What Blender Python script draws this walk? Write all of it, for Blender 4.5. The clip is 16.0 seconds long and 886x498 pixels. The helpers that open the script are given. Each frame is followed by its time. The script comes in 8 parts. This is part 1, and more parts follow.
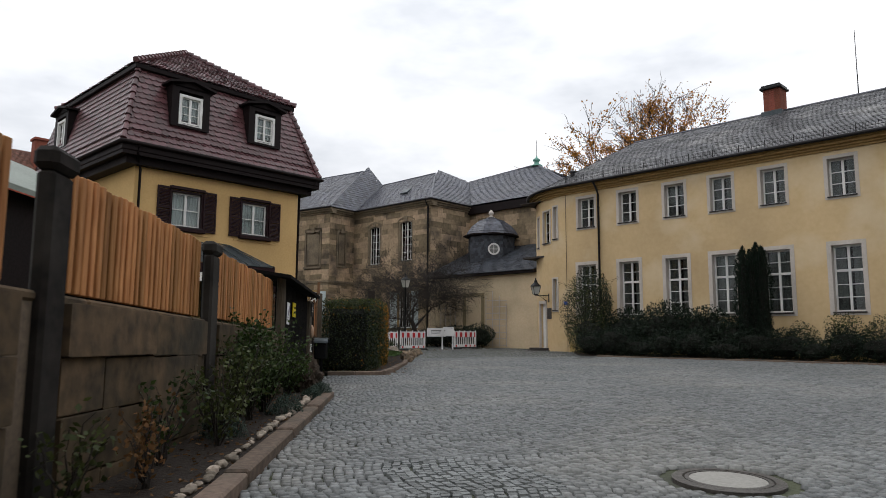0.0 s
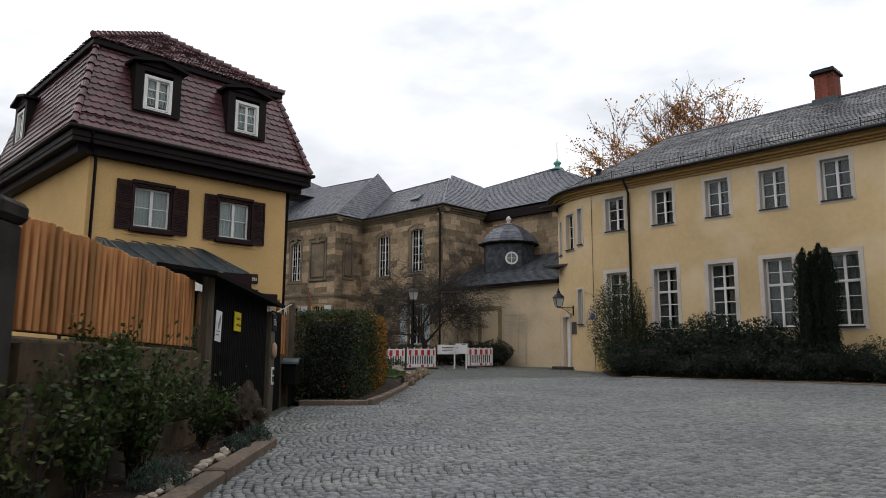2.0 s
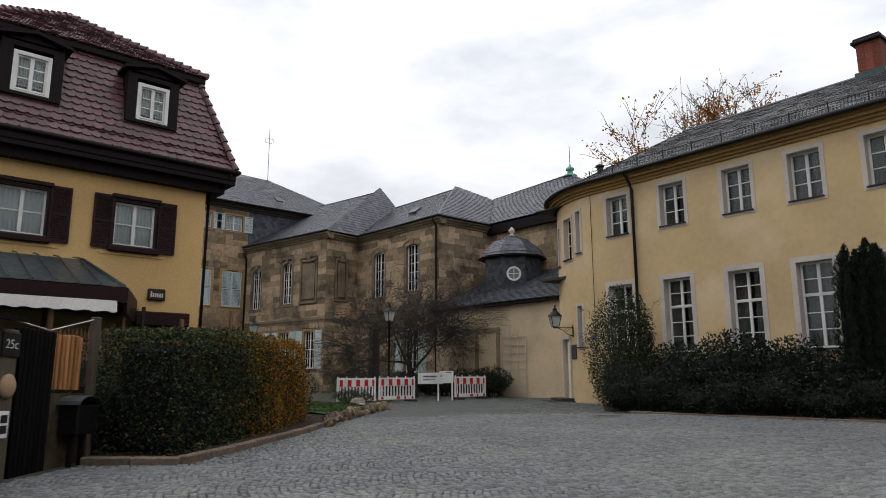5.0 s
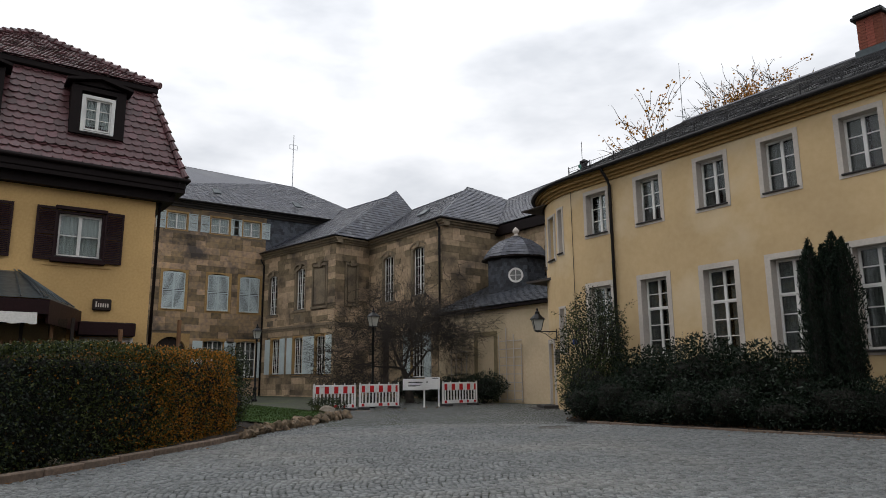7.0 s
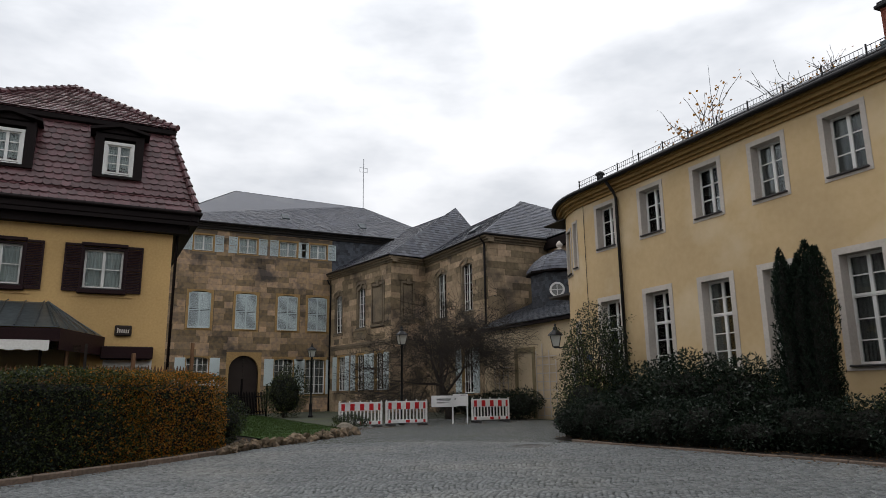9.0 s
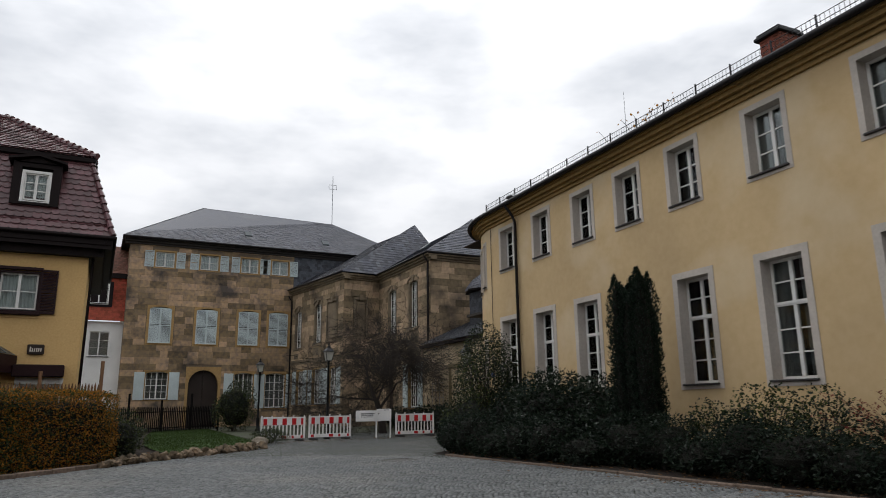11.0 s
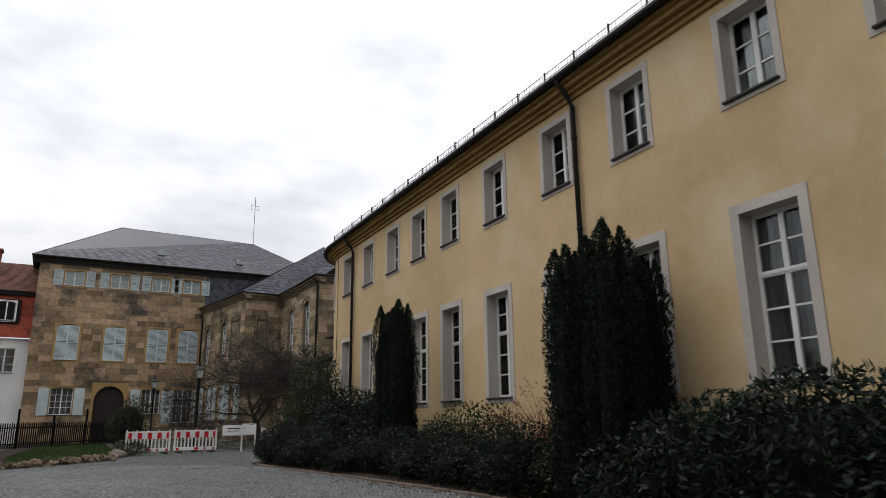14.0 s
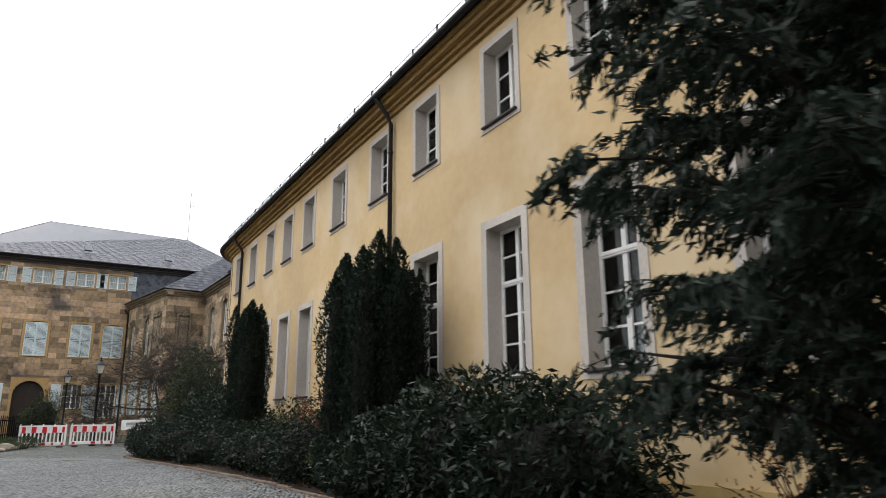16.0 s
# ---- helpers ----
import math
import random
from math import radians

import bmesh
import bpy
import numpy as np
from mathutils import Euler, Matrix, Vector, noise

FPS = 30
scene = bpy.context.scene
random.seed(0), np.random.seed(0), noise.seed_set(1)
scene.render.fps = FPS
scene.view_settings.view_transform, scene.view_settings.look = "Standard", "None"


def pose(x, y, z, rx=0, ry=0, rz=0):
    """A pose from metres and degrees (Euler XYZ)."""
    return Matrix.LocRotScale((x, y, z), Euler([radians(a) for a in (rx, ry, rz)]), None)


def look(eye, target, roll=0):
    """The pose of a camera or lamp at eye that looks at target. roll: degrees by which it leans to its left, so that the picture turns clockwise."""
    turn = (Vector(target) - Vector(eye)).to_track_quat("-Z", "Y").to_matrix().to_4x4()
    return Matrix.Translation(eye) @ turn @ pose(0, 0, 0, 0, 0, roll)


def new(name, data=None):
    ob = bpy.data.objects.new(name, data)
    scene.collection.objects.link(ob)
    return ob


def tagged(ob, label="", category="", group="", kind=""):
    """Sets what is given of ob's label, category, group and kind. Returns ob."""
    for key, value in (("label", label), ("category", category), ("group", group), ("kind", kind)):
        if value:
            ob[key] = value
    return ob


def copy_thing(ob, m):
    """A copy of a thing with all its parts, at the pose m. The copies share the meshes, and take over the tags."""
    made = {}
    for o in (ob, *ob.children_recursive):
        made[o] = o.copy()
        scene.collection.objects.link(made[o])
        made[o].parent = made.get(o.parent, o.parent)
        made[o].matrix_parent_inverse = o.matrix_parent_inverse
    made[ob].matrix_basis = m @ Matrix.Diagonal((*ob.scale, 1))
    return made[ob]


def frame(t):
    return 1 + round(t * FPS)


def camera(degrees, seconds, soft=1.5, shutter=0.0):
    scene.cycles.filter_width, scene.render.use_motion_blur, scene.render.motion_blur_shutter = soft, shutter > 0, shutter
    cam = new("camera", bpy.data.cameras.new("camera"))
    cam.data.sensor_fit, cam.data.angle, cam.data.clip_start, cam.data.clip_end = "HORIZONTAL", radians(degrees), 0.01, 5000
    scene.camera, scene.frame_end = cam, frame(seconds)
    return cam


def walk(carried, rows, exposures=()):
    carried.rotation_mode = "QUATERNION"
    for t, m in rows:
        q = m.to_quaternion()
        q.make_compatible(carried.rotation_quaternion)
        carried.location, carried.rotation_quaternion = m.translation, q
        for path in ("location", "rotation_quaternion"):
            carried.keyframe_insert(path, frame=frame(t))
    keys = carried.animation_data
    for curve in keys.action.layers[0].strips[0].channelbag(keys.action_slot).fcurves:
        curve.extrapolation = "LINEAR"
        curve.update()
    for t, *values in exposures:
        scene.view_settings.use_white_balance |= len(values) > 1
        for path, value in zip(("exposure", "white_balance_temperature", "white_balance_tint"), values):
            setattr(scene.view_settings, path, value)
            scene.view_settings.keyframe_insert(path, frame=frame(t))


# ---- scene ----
cam = camera(65.9, 16.0, soft=0.5, shutter=0.3)
PATH = [
    (0, (0.003, 0.802, 1.881), (-1.346, 2.258, 2.126), 0.3),
    (0.5, (-0.648, 1.624, 1.913), (-2.005, 3.071, 2.161), 0.3),
    (1, (-1.275, 2.367, 1.934), (-2.641, 3.803, 2.2), 0.3),
    (1.5, (-1.862, 3.228, 1.929), (-3.237, 4.654, 2.204), 0.3),
    (2, (-2.411, 4.021, 1.936), (-3.797, 5.433, 2.227), 0.2),
    (2.5, (-2.905, 4.913, 1.957), (-4.312, 6.302, 2.256), 0.2),
    (3, (-3.327, 5.788, 1.972), (-4.753, 7.156, 2.279), 0.1),
    (3.5, (-3.646, 6.783, 2.017), (-5.085, 8.134, 2.34), 0.0),
    (4, (-3.818, 7.744, 2.022), (-5.264, 9.082, 2.366), -0.0),
    (4.5, (-3.847, 8.742, 2.019), (-5.307, 10.063, 2.373), -0.1),
    (5, (-3.673, 9.729, 2.013), (-5.142, 11.035, 2.38), -0.2),
    (7.5, (-1.383, 13.791, 2.239), (-3.027, 14.869, 2.609), -0.4),
    (8, (-0.733, 14.551, 2.245), (-2.434, 15.531, 2.624), -0.4),
    (10.5, (2.566, 18.31, 2.399), (0.813, 19.173, 2.827), -0.7),
    (11, (3.396, 18.993, 2.387), (1.654, 19.868, 2.833), -0.7),
    (11.5, (4.228, 19.665, 2.386), (2.497, 20.558, 2.842), -0.8),
    (12, (5.052, 20.247, 2.389), (3.333, 21.159, 2.847), -0.7),
    (12.5, (5.941, 20.823, 2.38), (4.227, 21.742, 2.846), -0.7),
    (13, (6.796, 21.371, 2.335), (5.088, 22.297, 2.809), -0.7),
    (13.5, (7.665, 21.937, 2.306), (5.966, 22.875, 2.791), -0.7),
    (14, (8.435, 22.523, 2.273), (6.744, 23.473, 2.761), -0.7),
    (14.5, (9.197, 23.154, 2.271), (7.513, 24.117, 2.756), -0.8),
    (15, (9.92, 23.788, 2.247), (8.245, 24.769, 2.729), -0.7),
    (15.5, (10.654, 24.414, 2.23), (8.994, 25.42, 2.71), -0.7),
    (16, (11.311, 25.088, 2.178), (9.665, 26.117, 2.658), -0.4),
]
walk(cam, [(t, look(eye, target, roll)) for t, eye, target, roll in PATH],
     exposures=[(0.0, 0.22), (3.5, 0.2), (5.0, 0.14), (8.0, 0.02), (12.5, -0.02), (14.5, 0.2), (15.2, 0.5), (16.0, 1.0)])

# ---- sky and sun ----
world = bpy.data.worlds.new("overcast_sky")
scene.world = world
world.use_nodes = True
wn, wl = world.node_tree.nodes, world.node_tree.links
wn.clear()
sky = wn.new("ShaderNodeTexSky")
sky.sky_type = "NISHITA"
sky.sun_disc = False
sky.sun_elevation, sky.sun_rotation = radians(57), radians(246)
sky_bg = wn.new("ShaderNodeBackground")
sky_bg.inputs["Strength"].default_value = 0.08
wl.new(sky.outputs[0], sky_bg.inputs["Color"])
tc = wn.new("ShaderNodeTexCoord")
mp = wn.new("ShaderNodeMapping")
mp.inputs["Scale"].default_value = (1.6, 1.6, 4.2)
wl.new(tc.outputs["Generated"], mp.inputs["Vector"])
cl = wn.new("ShaderNodeTexNoise")
cl.inputs["Scale"].default_value = 2.1
cl.inputs["Detail"].default_value = 5.0
cl.inputs["Roughness"].default_value = 0.52
wl.new(mp.outputs[0], cl.inputs["Vector"])
cr = wn.new("ShaderNodeValToRGB")
cr.color_ramp.elements[0].position, cr.color_ramp.elements[0].color = 0.38, (0.64, 0.665, 0.71, 1)
cr.color_ramp.elements[1].position, cr.color_ramp.elements[1].color = 0.62, (0.96, 0.97, 1.0, 1)
wl.new(cl.outputs["Fac"], cr.inputs["Fac"])
sep = wn.new("ShaderNodeSeparateXYZ")
wl.new(tc.outputs["Generated"], sep.inputs[0])
rise = wn.new("ShaderNodeMapRange")
rise.inputs["From Min"].default_value, rise.inputs["From Max"].default_value = 0.0, 1.0
rise.inputs["To Min"].default_value, rise.inputs["To Max"].default_value = 0.8, 1.7
wl.new(sep.outputs["Z"], rise.inputs["Value"])
cloud_bg = wn.new("ShaderNodeBackground")
wl.new(cr.outputs["Color"], cloud_bg.inputs["Color"])
wl.new(rise.outputs[0], cloud_bg.inputs["Strength"])
mx = wn.new("ShaderNodeMixShader")
mx.inputs["Fac"].default_value = 0.95
wl.new(sky_bg.outputs[0], mx.inputs[1])
wl.new(cloud_bg.outputs[0], mx.inputs[2])
wo = wn.new("ShaderNodeOutputWorld")
wl.new(mx.outputs[0], wo.inputs["Surface"])

sun = new("sun", bpy.data.lights.new("sun", "SUN"))
sun.data.energy, sun.data.angle, sun.data.color = 0.5, radians(40), (1.0, 0.97, 0.92)
sun.matrix_world = look((-18, -8, 30), (0, 0, 0))
tagged(sun, "veiled sun behind an overcast sky", "sun", kind="structure")

# ---- materials ----
def surface(name, c1, c2, rough=0.8, grain=30.0, blotch=0.6, bump=0.3, metal=0.0, vary=0.0, island=0.0, stain=None, stain_amount=0.0, stain_scale=0.5, stretch=(1, 1, 1), spec=0.22, depth=0.01):
    """A node material: two colours mixed at grain size, large blotches, stains, per-piece variation and relief. Object coordinates in metres."""
    m = bpy.data.materials.new(name)
    m.use_nodes = True
    n, l = m.node_tree.nodes, m.node_tree.links
    b = n["Principled BSDF"]
    b.inputs["Roughness"].default_value, b.inputs["Metallic"].default_value = rough, metal
    b.inputs["Specular IOR Level"].default_value = spec
    geo = n.new("ShaderNodeNewGeometry")
    mapping = n.new("ShaderNodeMapping")
    mapping.inputs["Scale"].default_value = stretch
    l.new(geo.outputs["Position"], mapping.inputs["Vector"])

    def tex(scale, detail, source):
        t = n.new("ShaderNodeTexNoise")
        t.inputs["Scale"].default_value, t.inputs["Detail"].default_value = scale, detail
        l.new(source, t.inputs["Vector"])
        return t.outputs["Fac"]

    def ramp(fac, lo, hi):
        r = n.new("ShaderNodeMapRange")
        r.inputs["From Min"].default_value, r.inputs["From Max"].default_value = lo, hi
        l.new(fac, r.inputs["Value"])
        return r.outputs[0]

    def mix(fac, a, c, kind="MIX"):
        x = n.new("ShaderNodeMix")
        x.data_type, x.blend_type = "RGBA", kind
        for sock, v in ((x.inputs["Factor"], fac), (x.inputs[6], a), (x.inputs[7], c)):
            if isinstance(v, (int, float)):
                sock.default_value = v
            elif isinstance(v, tuple):
                sock.default_value = (*v, 1)
            else:
                l.new(v, sock)
        return x.outputs[2]

    fine = tex(grain, 6, mapping.outputs[0])
    large = tex(blotch, 3, geo.outputs["Position"])
    col = mix(ramp(fine, 0.3, 0.7), c1, c2)
    col = mix(ramp(large, 0.35, 0.7), col, mix(1.0, col, (0.8, 0.8, 0.8), "MULTIPLY"))
    if stain:
        col = mix(mix(1.0, ramp(tex(stain_scale, 8, mapping.outputs[0]), 0.5, 0.68), (stain_amount,) * 3, "MULTIPLY"), col, stain)
    if vary or island:
        if vary:
            info = n.new("ShaderNodeObjectInfo")
            rnd = info.outputs["Random"]
            amount = vary
        else:
            rnd, amount = geo.outputs["Random Per Island"], island
        hs = n.new("ShaderNodeHueSaturation")
        vr = n.new("ShaderNodeMapRange")
        vr.inputs["To Min"].default_value, vr.inputs["To Max"].default_value = 1 - amount, 1 + amount
        l.new(rnd, vr.inputs["Value"])
        l.new(vr.outputs[0], hs.inputs["Value"])
        wob = n.new("ShaderNodeMath")
        wob.operation = "MULTIPLY_ADD"
        l.new(rnd, wob.inputs[0])
        wob.inputs[1].default_value, wob.inputs[2].default_value = -0.03 * amount, 0.5 + 0.015 * amount
        l.new(wob.outputs[0], hs.inputs["Hue"])
        l.new(col, hs.inputs["Color"])
        col = hs.outputs[0]
    l.new(col, b.inputs["Base Color"])
    rr = n.new("ShaderNodeMapRange")
    rr.inputs["To Min"].default_value, rr.inputs["To Max"].default_value = max(0.02, rough - 0.12), min(1, rough + 0.1)
    l.new(fine, rr.inputs["Value"])
    l.new(rr.outputs[0], b.inputs["Roughness"])
    if bump:
        bp = n.new("ShaderNodeBump")
        bp.inputs["Strength"].default_value, bp.inputs["Distance"].default_value = bump, depth
        l.new(fine, bp.inputs["Height"])
        l.new(bp.outputs[0], b.inputs["Normal"])
    return m


def plain(name, c, rough=0.6, metal=0.0):
    return surface(name, c, tuple(v * 0.85 for v in c), rough, 25, 1.5, 0.08, metal)


def pane_material():
    m = bpy.data.materials.new("window_glass")
    m.use_nodes = True
    n, l = m.node_tree.nodes, m.node_tree.links
    n.clear()
    out, mixer = n.new("ShaderNodeOutputMaterial"), n.new("ShaderNodeMixShader")
    clear, gloss, fr = n.new("ShaderNodeBsdfTransparent"), n.new("ShaderNodeBsdfGlossy"), n.new("ShaderNodeFresnel")
    clear.inputs["Color"].default_value = (0.8, 0.84, 0.83, 1)
    gloss.inputs["Roughness"].default_value = 0.03
    fr.inputs["IOR"].default_value = 1.42
    l.new(fr.outputs[0], mixer.inputs["Fac"])
    l.new(clear.outputs[0], mixer.inputs[1])
    l.new(gloss.outputs[0], mixer.inputs[2])
    l.new(mixer.outputs[0], out.inputs["Surface"])
    return m


def leaf_material(name, c1, c2, rough=0.5, back=0.25, gloss=0.15):
    """Leaves that differ one from the next, with some light let through."""
    m = surface(name, c1, c2, rough, 9, 0.8, 0.0, island=0.45)
    n, l = m.node_tree.nodes, m.node_tree.links
    b = n["Principled BSDF"]
    b.inputs["Specular IOR Level"].default_value = gloss
    thin, mixer = n.new("ShaderNodeBsdfTranslucent"), n.new("ShaderNodeMixShader")
    l.new(b.inputs["Base Color"].links[0].from_socket, thin.inputs["Color"])
    mixer.inputs["Fac"].default_value = back
    l.new(b.outputs[0], mixer.inputs[1])
    l.new(thin.outputs[0], mixer.inputs[2])
    l.new(mixer.outputs[0], n["Material Output"].inputs["Surface"])
    return m


M_YELLOW = surface("yellow_render", (0.61, 0.447, 0.25), (0.565, 0.408, 0.22), 0.9, 5, 0.3, 0.2, stain=(0.66, 0.54, 0.37), stain_amount=0.65, stain_scale=0.4, depth=0.005)
M_PLINTH = surface("yellow_plinth", (0.50, 0.36, 0.15), (0.42, 0.29, 0.11), 0.9, 9, 0.6, 0.25)
M_CORNICE = surface("ochre_cornice", (0.36, 0.23, 0.09), (0.28, 0.175, 0.065), 0.85, 9, 0.5, 0.15)
M_RED_WALL = surface("ochre_house_render", (0.64, 0.425, 0.185), (0.57, 0.37, 0.155), 0.9, 14, 0.4, 0.2, depth=0.004)
M_BEIGE = surface("beige_render", (0.66, 0.53, 0.36), (0.60, 0.47, 0.31), 0.9, 10, 0.5, 0.2, stain=(0.42, 0.34, 0.22), stain_amount=0.4)
M_WHITE_WALL = surface("white_render", (0.78, 0.77, 0.74), (0.72, 0.71, 0.68), 0.9, 12, 0.5, 0.15)
M_STONE = surface("weathered_sandstone", (0.4, 0.295, 0.185), (0.265, 0.198, 0.13), 0.92, 5, 0.35, 0.6, vary=0.48, stain=(0.055, 0.048, 0.042), stain_amount=0.8, stain_scale=0.6, depth=0.02)
M_STONE_FAR = surface("ochre_sandstone", (0.39, 0.265, 0.145), (0.22, 0.165, 0.12), 0.92, 4, 0.3, 0.6, vary=0.48, stain=(0.06, 0.052, 0.047), stain_amount=0.95, stain_scale=0.5, depth=0.02)
M_STONE_ISLE = surface("weathered_sandstone_rest", (0.4, 0.295, 0.185), (0.265, 0.198, 0.13), 0.92, 5, 0.35, 0.6, island=0.48, stain=(0.055, 0.048, 0.042), stain_amount=0.8, stain_scale=0.6, depth=0.02)
M_STONE_FAR_ISLE = surface("ochre_sandstone_rest", (0.39, 0.265, 0.145), (0.22, 0.165, 0.12), 0.92, 4, 0.3, 0.6, island=0.48, stain=(0.06, 0.052, 0.047), stain_amount=0.95, stain_scale=0.5, depth=0.02)
M_MORTAR = surface("dark_mortar", (0.19, 0.145, 0.1), (0.13, 0.1, 0.075), 0.95, 20, 0.6, 0.3)
M_GARDEN_STONE = surface("mossy_wall_stone", (0.125, 0.085, 0.047), (0.048, 0.036, 0.023), 0.95, 6, 0.6, 0.6, vary=0.35, stain=(0.024, 0.024, 0.018), stain_amount=0.85, stain_scale=0.9, depth=0.02)
M_SLATE = surface("roof_slate", (0.068, 0.071, 0.09), (0.042, 0.045, 0.06), 0.42, 14, 0.5, 0.3, island=0.5, spec=0.35, stain=(0.14, 0.14, 0.145), stain_amount=0.3, stain_scale=0.5)
M_SLATE_OLD = surface("old_grey_slate", (0.105, 0.105, 0.108), (0.06, 0.06, 0.065), 0.5, 14, 0.4, 0.35, island=0.75, spec=0.35, stain=(0.24, 0.235, 0.22), stain_amount=0.5, stain_scale=0.6)
M_SLATE_WALL = surface("slate_cladding", (0.06, 0.066, 0.078), (0.04, 0.044, 0.054), 0.5, 14, 0.5, 0.2, island=0.5)
M_REDTILE = surface("brown_red_roof_tile", (0.12, 0.048, 0.05), (0.078, 0.032, 0.035), 0.36, 18, 0.5, 0.2, island=0.35, spec=0.5)
M_REDTILE_OB = surface("brown_red_roof_tile_single", (0.12, 0.048, 0.05), (0.078, 0.032, 0.035), 0.36, 18, 0.5, 0.2, vary=0.35, spec=0.5)
M_BRICKRED = surface("orange_red_tile", (0.33, 0.07, 0.035), (0.24, 0.05, 0.03), 0.75, 12, 0.5, 0.2, island=0.3)
M_BROWN_TILE = surface("old_brown_tile", (0.17, 0.075, 0.05), (0.11, 0.05, 0.035), 0.8, 12, 0.5, 0.2, island=0.3)
M_BRICK = surface("chimney_brick", (0.25, 0.08, 0.05), (0.17, 0.055, 0.038), 0.9, 14, 1.0, 0.3, island=0.3)
M_EAVE = surface("dark_brown_eave_wood", (0.013, 0.008, 0.008), (0.009, 0.006, 0.006), 0.6, 20, 1, 0.1, spec=0.12)
M_SHUTTER = surface("dark_brown_shutter_paint", (0.024, 0.009, 0.01), (0.018, 0.007, 0.008), 0.5, 20, 1, 0.1, spec=0.15)
M_SHUTTER_BLUE = surface("pale_blue_green_paint", (0.56, 0.63, 0.63), (0.47, 0.54, 0.54), 0.65, 16, 0.8, 0.15, stain=(0.33, 0.36, 0.36), stain_amount=0.4)
M_WHITE = surface("white_window_paint", (0.78, 0.77, 0.74), (0.7, 0.69, 0.66), 0.5, 20, 1.2, 0.08)
M_SURROUND = surface("off_white_stone_surround", (0.56, 0.505, 0.45), (0.49, 0.44, 0.39), 0.85, 14, 0.7, 0.2)
M_SILL = plain("dark_slate_sill", (0.05, 0.045, 0.045), 0.5)
M_GUTTER = surface("dark_gutter_metal", (0.035, 0.033, 0.034), (0.022, 0.021, 0.022), 0.45, 20, 1, 0.1, metal=0.6)
M_ZINC = surface("dark_standing_seam_metal", (0.085, 0.1, 0.105), (0.06, 0.07, 0.075), 0.4, 6, 0.8, 0.1, metal=0.5)
M_COPPER = surface("green_copper", (0.2, 0.42, 0.34), (0.14, 0.33, 0.27), 0.7, 12, 1, 0.2)
M_GLASS = pane_material()
M_CURTAIN = surface("sheer_curtain", (0.3, 0.285, 0.275), (0.2, 0.19, 0.185), 0.9, 10, 1, 0.0)
# M_ROOM: the dimness of unlit rooms is put into this dark colour
M_ROOM = plain("room_dimness_backing", (0.07, 0.06, 0.055), 0.9)
M_LACE = surface("white_lace_curtain", (0.8, 0.8, 0.8), (0.7, 0.7, 0.7), 0.9, 40, 1, 0.0)
M_LARCH = surface("larch_fence_board", (0.52, 0.25, 0.095), (0.34, 0.145, 0.05), 0.7, 7, 0.8, 0.2, vary=0.28, stretch=(4, 4, 0.35), stain=(0.2, 0.075, 0.025), stain_amount=0.55, stain_scale=3.0)
M_BLACKWOOD = surface("black_stained_wood", (0.008, 0.007, 0.007), (0.005, 0.0045, 0.0045), 0.8, 9, 0.8, 0.2, spec=0.06, vary=0.2, stretch=(5, 5, 0.4))
M_POST = surface("weathered_wooden_post", (0.12, 0.098, 0.07), (0.065, 0.052, 0.038), 0.85, 9, 0.8, 0.3, stretch=(5, 5, 0.4))
M_SLATPOST = surface("dark_wall_post", (0.022, 0.017, 0.014), (0.009, 0.008, 0.007), 0.9, 8, 0.6, 0.4, stain=(0.05, 0.045, 0.038), stain_amount=0.6, stain_scale=1.2)
M_KERB = surface("reddish_kerb_stone", (0.2, 0.145, 0.11), (0.11, 0.082, 0.064), 0.9, 16, 0.8, 0.4, vary=0.2, stain=(0.08, 0.07, 0.055), stain_amount=0.6, stain_scale=1.2)
M_SETT = surface("grey_granite_sett", (0.192, 0.2, 0.198), (0.123, 0.13, 0.13), 0.62, 30, 0.25, 0.35, island=0.3, depth=0.006, stain=(0.25, 0.24, 0.21), stain_amount=0.35, stain_scale=0.35)
M_SETT_OB = surface("grey_granite_sett_single", (0.175, 0.184, 0.18), (0.112, 0.119, 0.118), 0.62, 30, 0.25, 0.35, vary=0.3, depth=0.006)
M_JOINT = surface("mossy_joint_sand", (0.075, 0.08, 0.058), (0.045, 0.048, 0.036), 0.95, 25, 0.3, 0.4, stain=(0.075, 0.09, 0.03), stain_amount=0.5, stain_scale=0.8)
M_SOIL = surface("dark_bed_soil", (0.03, 0.022, 0.016), (0.018, 0.013, 0.01), 0.95, 22, 0.9, 0.8, depth=0.03)
M_LAWN = surface("short_lawn", (0.05, 0.1, 0.018), (0.03, 0.065, 0.012), 0.9, 30, 0.5, 0.6, depth=0.02)
M_RUBBLE = surface("ochre_rubble_stone", (0.22, 0.16, 0.1), (0.08, 0.065, 0.05), 0.9, 9, 1.5, 0.5, vary=0.5)
M_PEBBLE = surface("pale_edging_stone", (0.4, 0.34, 0.27), (0.22, 0.185, 0.15), 0.85, 12, 1.0, 0.3, vary=0.4)
M_BARK = surface("dark_bark", (0.05, 0.042, 0.036), (0.028, 0.024, 0.021), 0.9, 14, 1, 0.5, stretch=(2, 2, 0.5))
M_BARK_GREY = surface("grey_bark", (0.045, 0.038, 0.032), (0.026, 0.022, 0.02), 0.9, 14, 1, 0.4)
M_IRON = plain("black_iron", (0.014, 0.014, 0.015), 0.45, 0.4)
M_LEAF_DARK = leaf_material("dark_evergreen_leaf", (0.016, 0.027, 0.014), (0.009, 0.016, 0.009), 0.42, 0.12, 0.22)
M_LEAF_CONIFER = leaf_material("conifer_spray", (0.03, 0.045, 0.032), (0.018, 0.028, 0.021), 0.55)
M_LEAF_YEW = leaf_material("yew_needle", (0.013, 0.024, 0.014), (0.008, 0.016, 0.010), 0.55)
